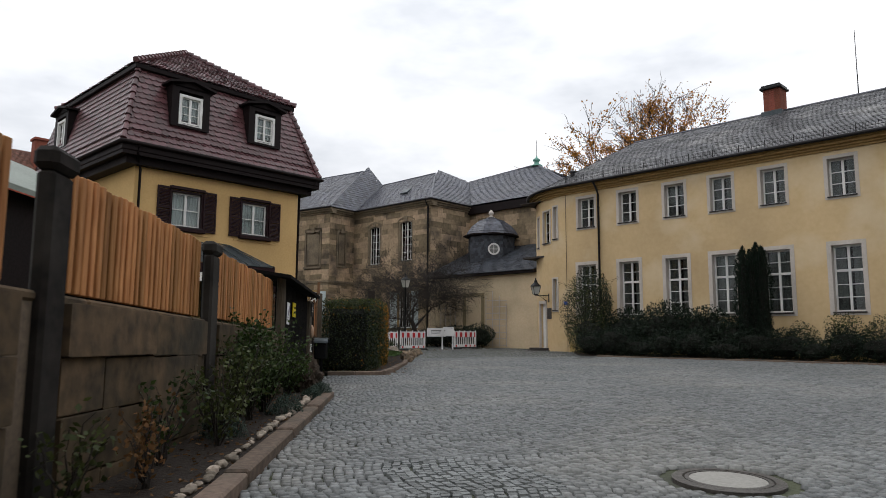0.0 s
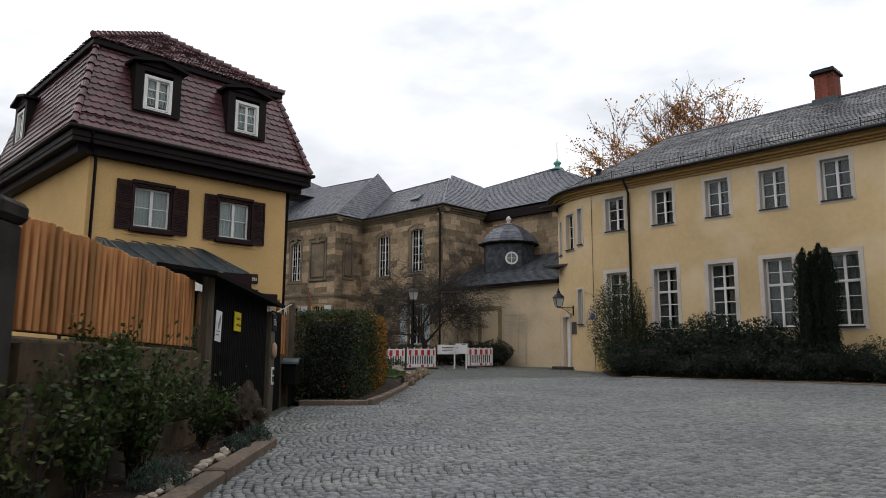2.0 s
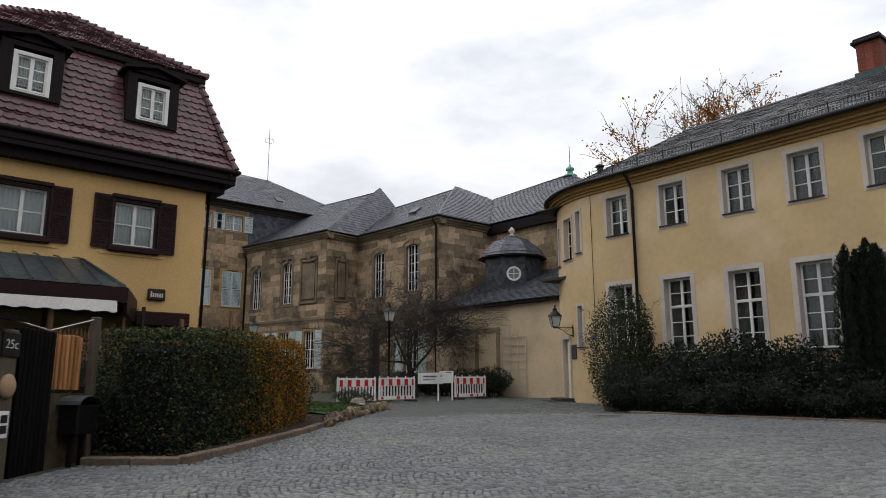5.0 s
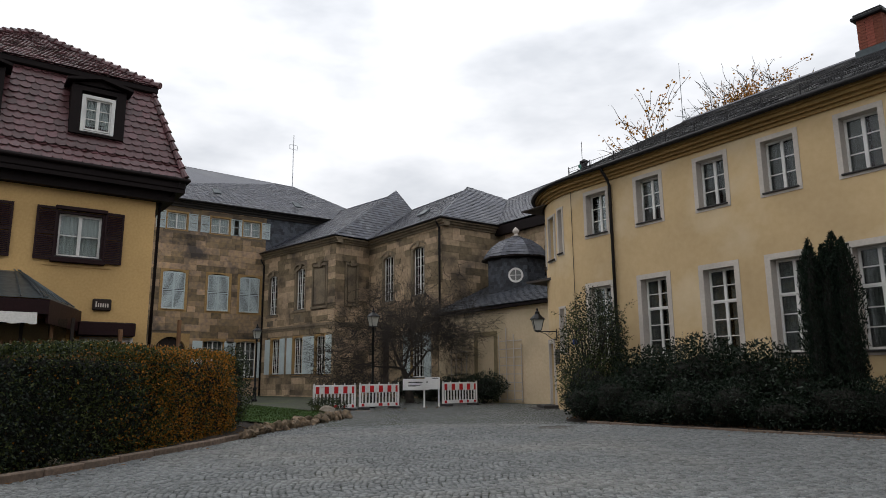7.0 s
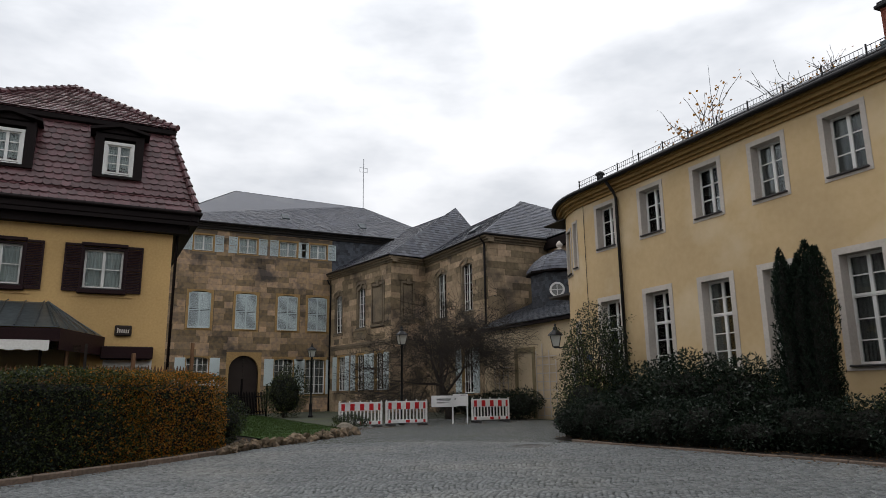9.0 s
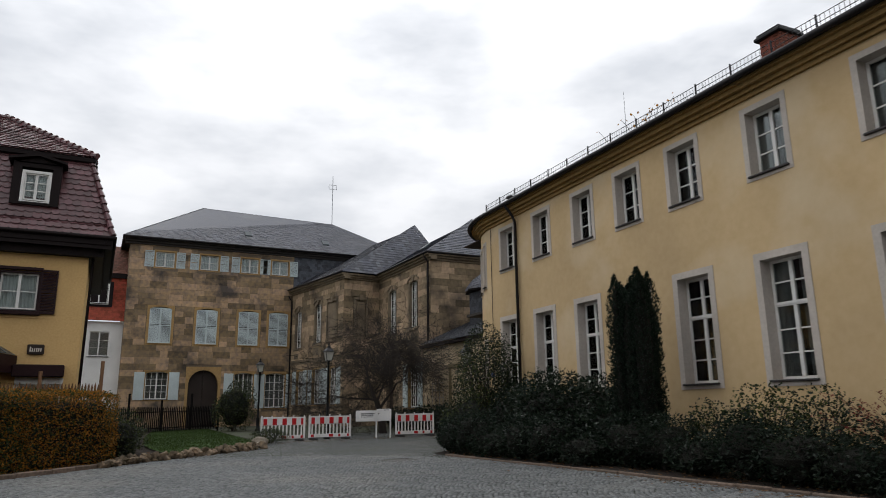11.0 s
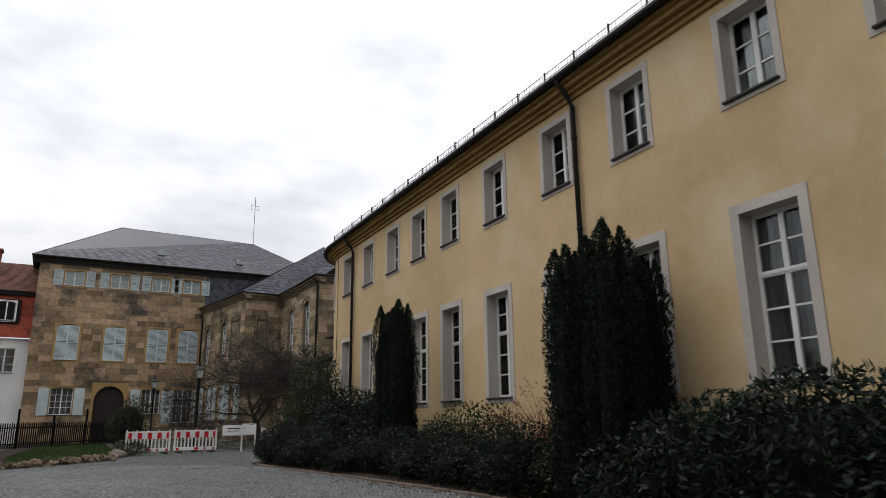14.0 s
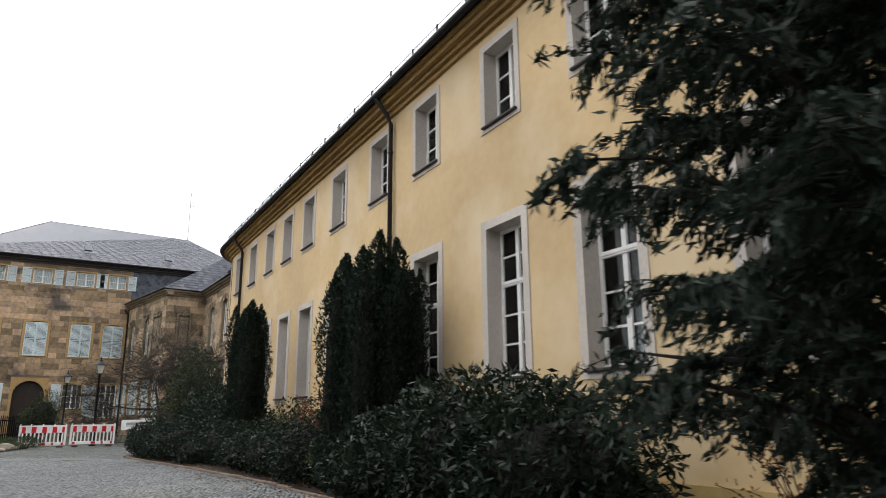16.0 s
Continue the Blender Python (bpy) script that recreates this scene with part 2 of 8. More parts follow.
M_LEAF_GREEN = leaf_material("green_leaf", (0.05, 0.08, 0.02), (0.026, 0.045, 0.013), 0.5)
M_LEAF_OLIVE = leaf_material("olive_leaf", (0.07, 0.085, 0.025), (0.04, 0.05, 0.018), 0.5)
M_LEAF_GOLD = leaf_material("golden_leaf", (0.46, 0.21, 0.03), (0.3, 0.12, 0.02), 0.6, 0.45)
M_LEAF_RED = leaf_material("reddish_leaf", (0.22, 0.05, 0.035), (0.13, 0.035, 0.025), 0.5)
M_LEAF_BROWN = leaf_material("dry_fallen_leaf", (0.2, 0.11, 0.045), (0.12, 0.06, 0.025), 0.8)
M_PLASTIC_W = plain("white_barrier_plastic", (0.8, 0.79, 0.78), 0.4)
M_PLASTIC_R = plain("red_reflective_film", (0.55, 0.025, 0.03), 0.35)
M_RUBBER = plain("grey_recycled_rubber", (0.05, 0.05, 0.05), 0.9)
M_YSIGN = plain("yellow_sign_enamel", (0.75, 0.6, 0.02), 0.4)
M_BLACK = plain("black_lettering", (0.015, 0.015, 0.016), 0.6)
M_DOORDARK = plain("dark_door_wood", (0.03, 0.021, 0.017), 0.5)
M_LAMPGLASS = plain("frosted_lamp_glass", (0.5, 0.5, 0.46), 0.25)
M_CASTIRON = surface("worn_cast_iron", (0.11, 0.1, 0.09), (0.06, 0.055, 0.05), 0.6, 25, 2, 0.5, metal=0.4)
M_CONCRETE = surface("manhole_concrete", (0.33, 0.32, 0.29), (0.25, 0.24, 0.22), 0.85, 25, 1.5, 0.3)


# ---- building helpers ----
def slope(x, y):
    """Height of the gently rising paved yard."""
    return 0.515 - 0.004 * np.clip(x, -75, 40) + 0.0095 * np.clip(y, -40, 60)


class Mesh:
    """Collects faces; box corners go through the placement m, or a bending function."""

    def __init__(self, m=None, bend=None):
        self.v, self.f, self.m, self.bend = [], [], m, bend

    def put(self, p):
        if self.bend:
            return self.bend(*p)
        return tuple(self.m @ Vector(p)) if self.m else tuple(p)

    def poly(self, pts, flip=False):
        i = len(self.v)
        self.v += [self.put(p) for p in pts]
        idx = list(range(i, i + len(pts)))
        self.f.append(idx[::-1] if flip else idx)

    def hexa(self, lo, hi):
        """lo, hi: four corners each, anticlockwise from above."""
        i = len(self.v)
        self.v += [self.put(p) for p in (*lo, *hi)]
        for q in ((3, 2, 1, 0), (4, 5, 6, 7), (0, 1, 5, 4), (1, 2, 6, 5), (2, 3, 7, 6), (3, 0, 4, 7)):
            self.f.append([i + k for k in q])

    def box(self, a, b):
        (x0, y0, z0), (x1, y1, z1) = [min(p, q) for p, q in zip(a, b)], [max(p, q) for p, q in zip(a, b)]
        self.hexa([(x0, y0, z0), (x1, y0, z0), (x1, y1, z0), (x0, y1, z0)], [(x0, y0, z1), (x1, y0, z1), (x1, y1, z1), (x0, y1, z1)])

    def soft_box(self, a, b, e=0.012):
        """A box with chamfered edges along its six faces."""
        (x0, y0, z0), (x1, y1, z1) = [min(p, q) for p, q in zip(a, b)], [max(p, q) for p, q in zip(a, b)]
        bm = bmesh.new()
        bmesh.ops.create_cube(bm, size=1.0, matrix=Matrix.LocRotScale(((x0 + x1) / 2, (y0 + y1) / 2, (z0 + z1) / 2), None, (x1 - x0, y1 - y0, z1 - z0)))
        bmesh.ops.bevel(bm, geom=bm.edges[:], offset=min(e, 0.4 * min(x1 - x0, y1 - y0, z1 - z0)), segments=1, affect="EDGES")
        self.take(bm)

    def take(self, bm):
        i = len(self.v)
        bm.verts.index_update()
        self.v += [self.put(v.co) for v in bm.verts]
        self.f += [[i + v.index for v in f.verts] for f in bm.faces]
        bm.free()

    def lathe(self, profile, centre=(0, 0, 0), sides=16):
        """Turns (radius, height) pairs round an upright axis."""
        i, n = len(self.v), len(profile)
        for r, z in profile:
            for k in range(sides):
                a = 2 * math.pi * k / sides
                self.v.append(self.put((centre[0] + r * math.cos(a), centre[1] + r * math.sin(a), centre[2] + z)))
        for j in range(n - 1):
            for k in range(sides):
                q = (k + 1) % sides
                self.f.append([i + j * sides + k, i + j * sides + q, i + (j + 1) * sides + q, i + (j + 1) * sides + k])
        self.f.append([i + k for k in range(sides)][::-1])
        self.f.append([i + (n - 1) * sides + k for k in range(sides)])

    def tube(self, pts, radii, sides=6):
        """A round bar along points."""
        i, n = len(self.v), len(pts)
        pts = [Vector(p) for p in pts]
        if not isinstance(radii, (list, tuple)):
            radii = [radii] * n
        for k, p in enumerate(pts):
            d = (pts[min(k + 1, n - 1)] - pts[max(k - 1, 0)]).normalized()
            a = d.cross(Vector((0, 0, 1)) if abs(d.z) < 0.9 else Vector((1, 0, 0))).normalized()
            c = d.cross(a)
            for s in range(sides):
                w = 2 * math.pi * s / sides
                self.v.append(self.put(p + radii[k] * (math.cos(w) * a + math.sin(w) * c)))
        for k in range(n - 1):
            for s in range(sides):
                q = (s + 1) % sides
                self.f.append([i + k * sides + s, i + (k + 1) * sides + s, i + (k + 1) * sides + q, i + k * sides + q])
        self.f.append([i + s for s in range(sides)])
        self.f.append([i + (n - 1) * sides + s for s in range(sides)][::-1])

    def data(self, name):
        me = bpy.data.meshes.new(name)
        me.from_pydata([tuple(p) for p in self.v], [], self.f)
        bm = bmesh.new()
        bm.from_mesh(me)
        bmesh.ops.recalc_face_normals(bm, faces=bm.faces[:])
        bm.to_mesh(me)
        bm.free()
        return me


def settle(obs, pivot, turn, move, grow=(1, 1, 1)):
    """Turns finished things about an upright axis at pivot, stretches them and moves them."""
    m = pose(pivot[0] + move[0], pivot[1] + move[1], move[2], 0, 0, turn) @ Matrix.Diagonal((*grow, 1)) @ pose(-pivot[0], -pivot[1], 0)
    for ob in obs:
        ob.matrix_basis = m @ ob.matrix_basis


def thing(name, label, category, group="", kind="", at=(0, 0, 0)):
    ob = new(name)
    ob.location = at
    ob.empty_display_size = 0.1
    return tagged(ob, label, category, group, kind)


def part(name, mesh, material, parent=None, label="", kind="", m=None, smooth=False):
    """Links one mesh as a part of a thing. A placement m is in world terms."""
    me = mesh.data(name) if isinstance(mesh, Mesh) else mesh
    if not me.materials:
        me.materials.append(material)
        if smooth:
            me.polygons.foreach_set("use_smooth", [True] * len(me.polygons))
    ob = new(name, me)
    if m is not None:
        ob.matrix_basis = m
    if parent:
        ob.parent = parent
        up, inv = parent, Matrix.Identity(4)
        chain = []
        while up:
            chain.append(up)
            up = up.parent
        for o in reversed(chain):
            inv = inv @ o.matrix_parent_inverse @ o.matrix_basis
        ob.matrix_parent_inverse = inv.inverted()
    if label or kind:
        tagged(ob, label, kind=kind)
    return ob


def quick(name, verts, faces, material):
    """A large joined mesh from arrays, all faces of one size."""
    me = bpy.data.meshes.new(name)
    k = faces.shape[1]
    me.vertices.add(len(verts))
    me.vertices.foreach_set("co", verts.astype(np.float32).ravel())
    me.loops.add(faces.size)
    me.loops.foreach_set("vertex_index", faces.astype(np.int32).ravel())
    me.polygons.add(len(faces))
    me.polygons.foreach_set("loop_start", np.arange(0, faces.size, k, dtype=np.int32))
    me.update(calc_edges=True)
    me.validate()
    me.materials.append(material)
    return me


def pierced(mesh, length, z0, z1, thick, holes, cell=0.0, u0=0.0, y0=0.0):
    """A wall from u0 to u0 + length with rectangular holes (u0, u1, z0, z1), d inward: one closed skin."""
    us = sorted({round(v, 4) for v in (u0, u0 + length, *[h[0] for h in holes], *[h[1] for h in holes])})
    zs = sorted({round(v, 4) for v in (z0, z1, *[h[2] for h in holes], *[h[3] for h in holes]) if z0 <= v <= z1})
    if cell:
        fine = []
        for a, b in zip(us, us[1:]):
            k = max(1, math.ceil((b - a) / cell))
            fine += [a + (b - a) * i / k for i in range(k)]
        us = fine + [us[-1]]
    nu, nz = len(us) - 1, len(zs) - 1

    def solid(i, j):
        if not (0 <= i < nu and 0 <= j < nz):
            return False
        a, c = (us[i] + us[i + 1]) / 2, (zs[j] + zs[j + 1]) / 2
        return not any(h[0] < a < h[1] and h[2] < c < h[3] for h in holes)

    index = {}

    def at(i, j, k):
        if (i, j, k) not in index:
            index[(i, j, k)] = len(mesh.v)
            mesh.v.append(mesh.put((us[i], y0 + (thick if k else 0.0), zs[j])))
        return index[(i, j, k)]

    for i in range(nu):
        for j in range(nz):
            if not solid(i, j):
                continue
            mesh.f.append([at(i, j, 0), at(i + 1, j, 0), at(i + 1, j + 1, 0), at(i, j + 1, 0)])
            mesh.f.append([at(i, j + 1, 1), at(i + 1, j + 1, 1), at(i + 1, j, 1), at(i, j, 1)])
            for di, dj, e in ((-1, 0, ((0, 0), (0, 1))), (1, 0, ((1, 1), (1, 0))), (0, -1, ((1, 0), (0, 0))), (0, 1, ((0, 1), (1, 1)))):
                if not solid(i + di, j + dj):
                    (a, b), (c, d) = e
                    mesh.f.append([at(i + a, j + b, 0), at(i + c, j + d, 0), at(i + c, j + d, 1), at(i + a, j + b, 1)])
    return mesh


def moulding(mesh, stations, profile):
    """Sweeps a closed (out, z) profile along u; out is measured outward from the wall."""
    i, n = len(mesh.v), len(profile)
    for u in stations:
        mesh.v += [mesh.put((u, -o, z)) for o, z in profile]
    for k in range(len(stations) - 1):
        for j in range(n):
            q = (j + 1) % n
            mesh.f.append([i + k * n + j, i + k * n + q, i + (k + 1) * n + q, i + (k + 1) * n + j])
    mesh.f.append([i + j for j in range(n)])
    mesh.f.append([i + (len(stations) - 1) * n + j for j in range(n)][::-1])
    return mesh


def stepped(steps, back=-0.3):
    """A profile from steps of (z0, z1, out)."""
    p = [(back, steps[0][0])]
    for a, b, o in steps:
        p += [(o, a), (o, b)]
    return p + [(back, steps[-1][1])]


def shingles(pts, row, width, material, name, parent, lift=0.03, jitter=0.15, round_end=False, seed=0, single=None, pick=None, single_name="tile"):
    """Overlapping slates over a flat roof polygon: pts[0] to pts[1] is the eave, left to right seen from outside."""
    rng = np.random.default_rng(seed)
    P = [Vector(p) for p in pts]
    o, u = P[0], (P[1] - P[0]).normalized()
    n = u.cross(P[2] - P[0])
    if n.z < 0:
        n.negate()
    n.normalize()
    v = n.cross(u)
    if v.z < 0:
        v.negate()
    flat = [((p - o).dot(u), (p - o).dot(v)) for p in P]
    top = max(q[1] for q in flat)
    verts, faces, singles = [], [], []
    k = 0
    while k * row < top - 0.02:
        lo, hi = k * row, min((k + 1.25) * row, top)
        spans = []
        for level in (lo + 1e-3, hi - 1e-3):
            xs = []
            for (a, b), (c, d) in zip(flat, flat[1:] + flat[:1]):
                if (b - level) * (d - level) < 0:
                    xs.append(a + (c - a) * (level - b) / (d - b))
            spans.append((min(xs), max(xs)) if len(xs) >= 2 else None)
        if spans[0] and spans[1]:
            (l0, r0), (l1, r1) = spans
            x, end = min(l0, l1), max(r0, r1)
            x -= width * (0.5 * (k % 2) + 0.1)
            while x < end:
                w = width * (1 + jitter * (rng.random() - 0.5))
                a, b = x, x + w - 0.006
                x += w
                a0, b0, a1, b1 = max(a, l0), min(b, r0), max(a, l1), min(b, r1)
                if b0 - a0 < 0.02 and b1 - a1 < 0.02:
                    continue
                if b0 < a0:
                    a0 = b0 = min(max((a0 + b0) / 2, l0), r0)
                if b1 < a1:
                    a1 = b1 = min(max((a1 + b1) / 2, l1), r1)
                h0, h1 = lift * (0.75 + 0.5 * rng.random()), 0.006
                e = 0.3 * row if round_end else 0.0
                dv = row * 0.05 * (rng.random() - 0.5)
                outline = [(a0, lo + e + dv), (a0 + 0.22 * (b0 - a0), lo + 0.2 * e + dv), ((a0 + b0) / 2, lo + dv), (a0 + 0.78 * (b0 - a0), lo + 0.2 * e + dv), (b0, lo + e + dv), (b1, hi), (a1, hi)] if round_end else [(a0, lo + dv), (b0, lo + dv), (b1, hi), (a1, hi)]
                q = []
                for (s, t) in outline:
                    hgt = h0 + (h1 - h0) * (t - lo) / (hi - lo)
                    q.append((s, t, hgt))
                m = len(q)
                piece = [o + u * s + v * t + n * hh for s, t, hh in q] + [o + u * s + v * t + n * (hh - 0.022) for s, t, hh in q[:m - 2]]
                fs = [list(range(m))] + [[j + 1, j, m + j, m + j + 1] for j in range(m - 3)]
                if pick and len(singles) < 290 and pick(piece[0]):
                    singles.append((piece, fs))
                else:
                    i = len(verts)
                    verts += piece
                    faces += [[i + j for j in f] for f in fs]
        k += 1
    sheet = Mesh()
    sheet.v, sheet.f = verts, faces
    me = bpy.data.meshes.new(name)
    me.from_pydata([tuple(p) for p in verts], [], faces)
    cover = part(name, me, material, parent, kind="stuff")
    base = Mesh()
    base.poly([p - n * 0.02 for p in P])
    deck = part("roof_deck", base, material, parent)
    for piece, fs in singles:
        sm = bpy.data.meshes.new(single_name)
        c = sum(piece, Vector()) / len(piece)
        sm.from_pydata([tuple(p - c) for p in piece], [], fs)
        part(single_name, sm, single or material, deck, m=Matrix.Translation(c))
    return deck

# ---- windows ----
def window_kit(w, h, cols, rows, transom=None, band=0.14, reveal=0.22, bar=0.034, frame_w=0.075, sill=True, arch=0.0, proud=0.02, mull=0.095):
    """Meshes of one window: surround, sash, panes, sill and curtain. Origin: middle of the opening's foot, on the wall's face; y runs inward."""
    kit = {}
    s = Mesh()
    pierced(s, w + 2 * band, -0.06 - band * 0.5, h + band, proud + reveal - 0.002, [(-w / 2 + 0.006, w / 2 - 0.006, -0.055 if not sill else -0.045, h - 0.006)], u0=-w / 2 - band, y0=-proud)
    if arch:
        k = 8
        for i in range(k):
            a, b = -w / 2 + w * i / k, -w / 2 + w * (i + 1) / k
            za, zb = [h - arch * (2 * x / w) ** 2 for x in (a, b)]
            s.hexa([(a, -proud, za), (b, -proud, zb), (b, reveal * 0.6, zb), (a, reveal * 0.6, za)], [(a, -proud, h + 0.01), (b, -proud, h + 0.01), (b, reveal * 0.6, h + 0.01), (a, reveal * 0.6, h + 0.01)])
    kit["surround"] = s.data("window")
    f, y0, y1 = Mesh(), reveal, reveal + 0.06
    f.box((-w / 2, y0, 0), (-w / 2 + frame_w, y1, h))
    f.box((w / 2 - frame_w, y0, 0), (w / 2, y1, h))
    f.box((-w / 2 + frame_w, y0, h - frame_w), (w / 2 - frame_w, y1, h))
    f.box((-w / 2 + frame_w, y0, 0), (w / 2 - frame_w, y1, frame_w))
    panes, zones = [], [(frame_w, h - frame_w, rows)]
    if transom:
        tz, lower, upper = transom
        f.box((-w / 2 + frame_w, y0 - 0.025, tz - 0.05), (w / 2 - frame_w, y1, tz + 0.05))
        f.box((-w / 2 + frame_w, y0 - 0.04, tz - 0.015), (w / 2 - frame_w, y0 - 0.025, tz + 0.02))
        zones = [(frame_w, tz - 0.05, lower), (tz + 0.05, h - frame_w, upper)]
    for za, zb, k in zones:
        f.box((-mull / 2, y0 - 0.012, za), (mull / 2, y1, zb))
        half = cols // 2
        for side in (-1, 1):
            xa, xb = (mull / 2, w / 2 - frame_w) if side > 0 else (-w / 2 + frame_w, -mull / 2)
            for j in range(1, half):
                x = xa + (xb - xa) * j / half
                f.box((x - bar / 2, y0 + 0.01, za), (x + bar / 2, y1 - 0.01, zb))
            for i in range(1, k):
                z = za + (zb - za) * i / k
                f.box((xa, y0 + 0.008, z - bar / 2), (xb, y1 - 0.008, z + bar / 2))
            for i in range(k):
                for j in range(half):
                    panes.append((xa + (xb - xa) * j / half, xa + (xb - xa) * (j + 1) / half, za + (zb - za) * i / k, za + (zb - za) * (i + 1) / k))
    kit["sash"] = f.data("sash")
    kit["panes"] = []
    for a, b, c, d in panes:
        p = Mesh()
        p.box((a, y0 + 0.028, c), (b, y0 + 0.033, d))
        kit["panes"].append(p.data("pane"))
    if sill:
        q = Mesh()
        q.soft_box((-w / 2 - 0.05, -0.09, -0.05), (w / 2 + 0.05, reveal, 0.0), 0.012)
        kit["sill"] = q.data("window_sill")
    c = Mesh()
    n = 28
    for side in (-1, 1):
        for i in range(n):
            x = [side * (w / 2 - 0.02 - (w * 0.36) * k / n) for k in (i, i + 1)]
            y = [y1 + 0.07 + 0.022 * math.sin(k * 1.9 + side) for k in (i, i + 1)]
            c.poly([(x[0], y[0], 0.02), (x[1], y[1], 0.02), (x[1], y[1], h - 0.02), (x[0], y[0], h - 0.02)])
    kit["curtain"] = c.data("curtain")
    n, c2 = 40, Mesh()
    for i in range(n):
        x = [-w / 2 + w * k / n for k in (i, i + 1)]
        y = [y1 + 0.06 + 0.012 * math.sin(k * 1.7) for k in (i, i + 1)]
        c2.poly([(x[0], y[0], 0.02), (x[1], y[1], 0.02), (x[1], y[1], h - 0.02), (x[0], y[0], h - 0.02)])
    kit["net"] = c2.data("net_curtain")
    r = Mesh()
    r.box((-w / 2 - 0.1, 1.2, -0.1), (w / 2 + 0.1, 1.25, h + 0.1))
    kit["room"] = r.data("room_wall")
    return kit


def place_window(kit, parent, m, surround_mat, label="", curtain="curtain", sash_mat=None, curtain_mat=None):
    win = part("window", kit["surround"], surround_mat, parent, label, m=m)
    part("sash", kit["sash"], sash_mat or M_WHITE, win, m=m)
    for p in kit["panes"]:
        ob = part("pane", p, M_GLASS, win, m=m)
        ob.visible_shadow = False
    if "sill" in kit:
        part("window_sill", kit["sill"], M_SILL, win, m=m)
    if curtain:
        part(curtain if curtain == "curtain" else "net_curtain", kit[curtain], curtain_mat or M_CURTAIN, win, m=m)
    return win


# ---- yellow palace wing with its rounded end ----
YY = 33.2
UC = [-19.12, -16.57, -13.97, -11.63, -9.27, -6.51, -3.57, -0.95, 2.05, 4.74, 7.55, 10.3, 13.1, 15.9]
yellow = thing("yellow_palace_wing", "long two-storey palace wing with yellow render and slate roof", "building", at=(-3, 39, 0.5))
holes = []
for c in UC:
    holes += [(c - 0.57, c + 0.57, 2.83, 5.61), (c - 0.52, c + 0.52, 7.68, 9.31)]
wall = Mesh(pose(0, YY, 0))
pierced(wall, 38.3, 0.9, 9.64, 0.45, holes, u0=-20.3)
part("front_wall", wall, M_YELLOW, yellow, "yellow rendered front wall")
plinth = Mesh(pose(0, YY, 0))
plinth.box((-20.3, -0.03, -0.6), (18.0, 0.45, 1.35))
RC, RR = (-20.3, 37.8), 4.6


def bend_round(u, d, z):
    a = radians(-90) + u / RR
    return (RC[0] + (RR - d) * math.cos(a), RC[1] + (RR - d) * math.sin(a), z)


def at_angle(deg):
    return radians(deg + 90) * RR


def round_hole(deg0, deg1, z0, z1):
    return (at_angle(deg0), at_angle(deg1), z0, z1)


RH = [round_hole(-130.5, -125.5, 6.95, 8.75), round_hole(-117.5, -108.5, 7.1, 8.95), round_hole(-104.2, -100.2, 7.25, 9.1), round_hole(-105.5, -101, 3.2, 4.95), round_hole(-125.5, -115, 1.05, 3.65)]
curve = Mesh(bend=bend_round)
pierced(curve, RR * math.pi / 2, -0.6, 9.64, 0.45, RH, cell=0.3, u0=-RR * math.pi / 2)
part("rounded_wall", curve, M_YELLOW, yellow, "rounded yellow rendered end wall")
back = Mesh()
back.box((-24.9, 37.8, -0.6), (-24.45, 46, 9.64))
back.box((-24.45, 45.55, -0.6), (18.0, 46, 9.64))
back.box((17.55, YY + 0.45, -0.6), (18.0, 45.55, 9.64))
part("rear_wall", back, M_YELLOW, yellow)
part("plinth", plinth, M_PLINTH, yellow)
# backing behind the windows, coloured dark for the dimness indoors
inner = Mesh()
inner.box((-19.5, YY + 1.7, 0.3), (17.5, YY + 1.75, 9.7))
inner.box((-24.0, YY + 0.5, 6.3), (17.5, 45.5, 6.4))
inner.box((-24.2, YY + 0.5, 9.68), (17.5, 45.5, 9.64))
part("interior_wall", inner, M_ROOM, yellow, "dark backing wall behind the windows, room dimness put into its colour")
cornice = Mesh(pose(0, YY, 0))
CORNICE = stepped([(9.64, 9.75, 0.08), (9.75, 9.85, 0.17), (9.85, 9.96, 0.3), (9.96, 10.04, 0.4)])
moulding(cornice, [-20.3, 18.2], CORNICE)
part("cornice", cornice, M_CORNICE, yellow, "stepped ochre cornice under the eaves")
cornice = Mesh(bend=bend_round)
moulding(cornice, [-RR * math.pi / 2 * i / 24 for i in range(25)], CORNICE)
part("cornice", cornice, M_CORNICE, yellow)
gut = Mesh()
gut.tube([(18.2, YY - 0.52, 10.08), (-20.3, YY - 0.52, 10.08)] + [(RC[0] + (RR + 0.52) * math.cos(radians(a)), RC[1] + (RR + 0.52) * math.sin(radians(a)), 10.08) for a in range(-95, -181, -5)] + [(-25.42, 46, 10.08)], 0.085, 8)
part("gutter", gut, M_GUTTER, yellow, "dark half-round eaves gutter", smooth=True)
for x in (-18.28, -2.68):
    pipe = Mesh()
    pipe.tube([(x - 0.02, YY - 0.52, 10.16), (x - 0.02, YY - 0.5, 9.98), (x, YY - 0.2, 9.6), (x, YY - 0.1, 9.4), (x, YY - 0.1, 0.2)], 0.06, 8)
    for z in (8.6, 6.4, 4.2, 2.0):
        pipe.lathe([(0.075, 0), (0.075, 0.06)], (x, YY - 0.1, z), 8)
    part("downpipe", pipe, M_GUTTER, yellow, "dark round downpipe", smooth=True)
RIDGE_Z, EZ = 14.15, 10.12
RIDGE_Y = 40.6
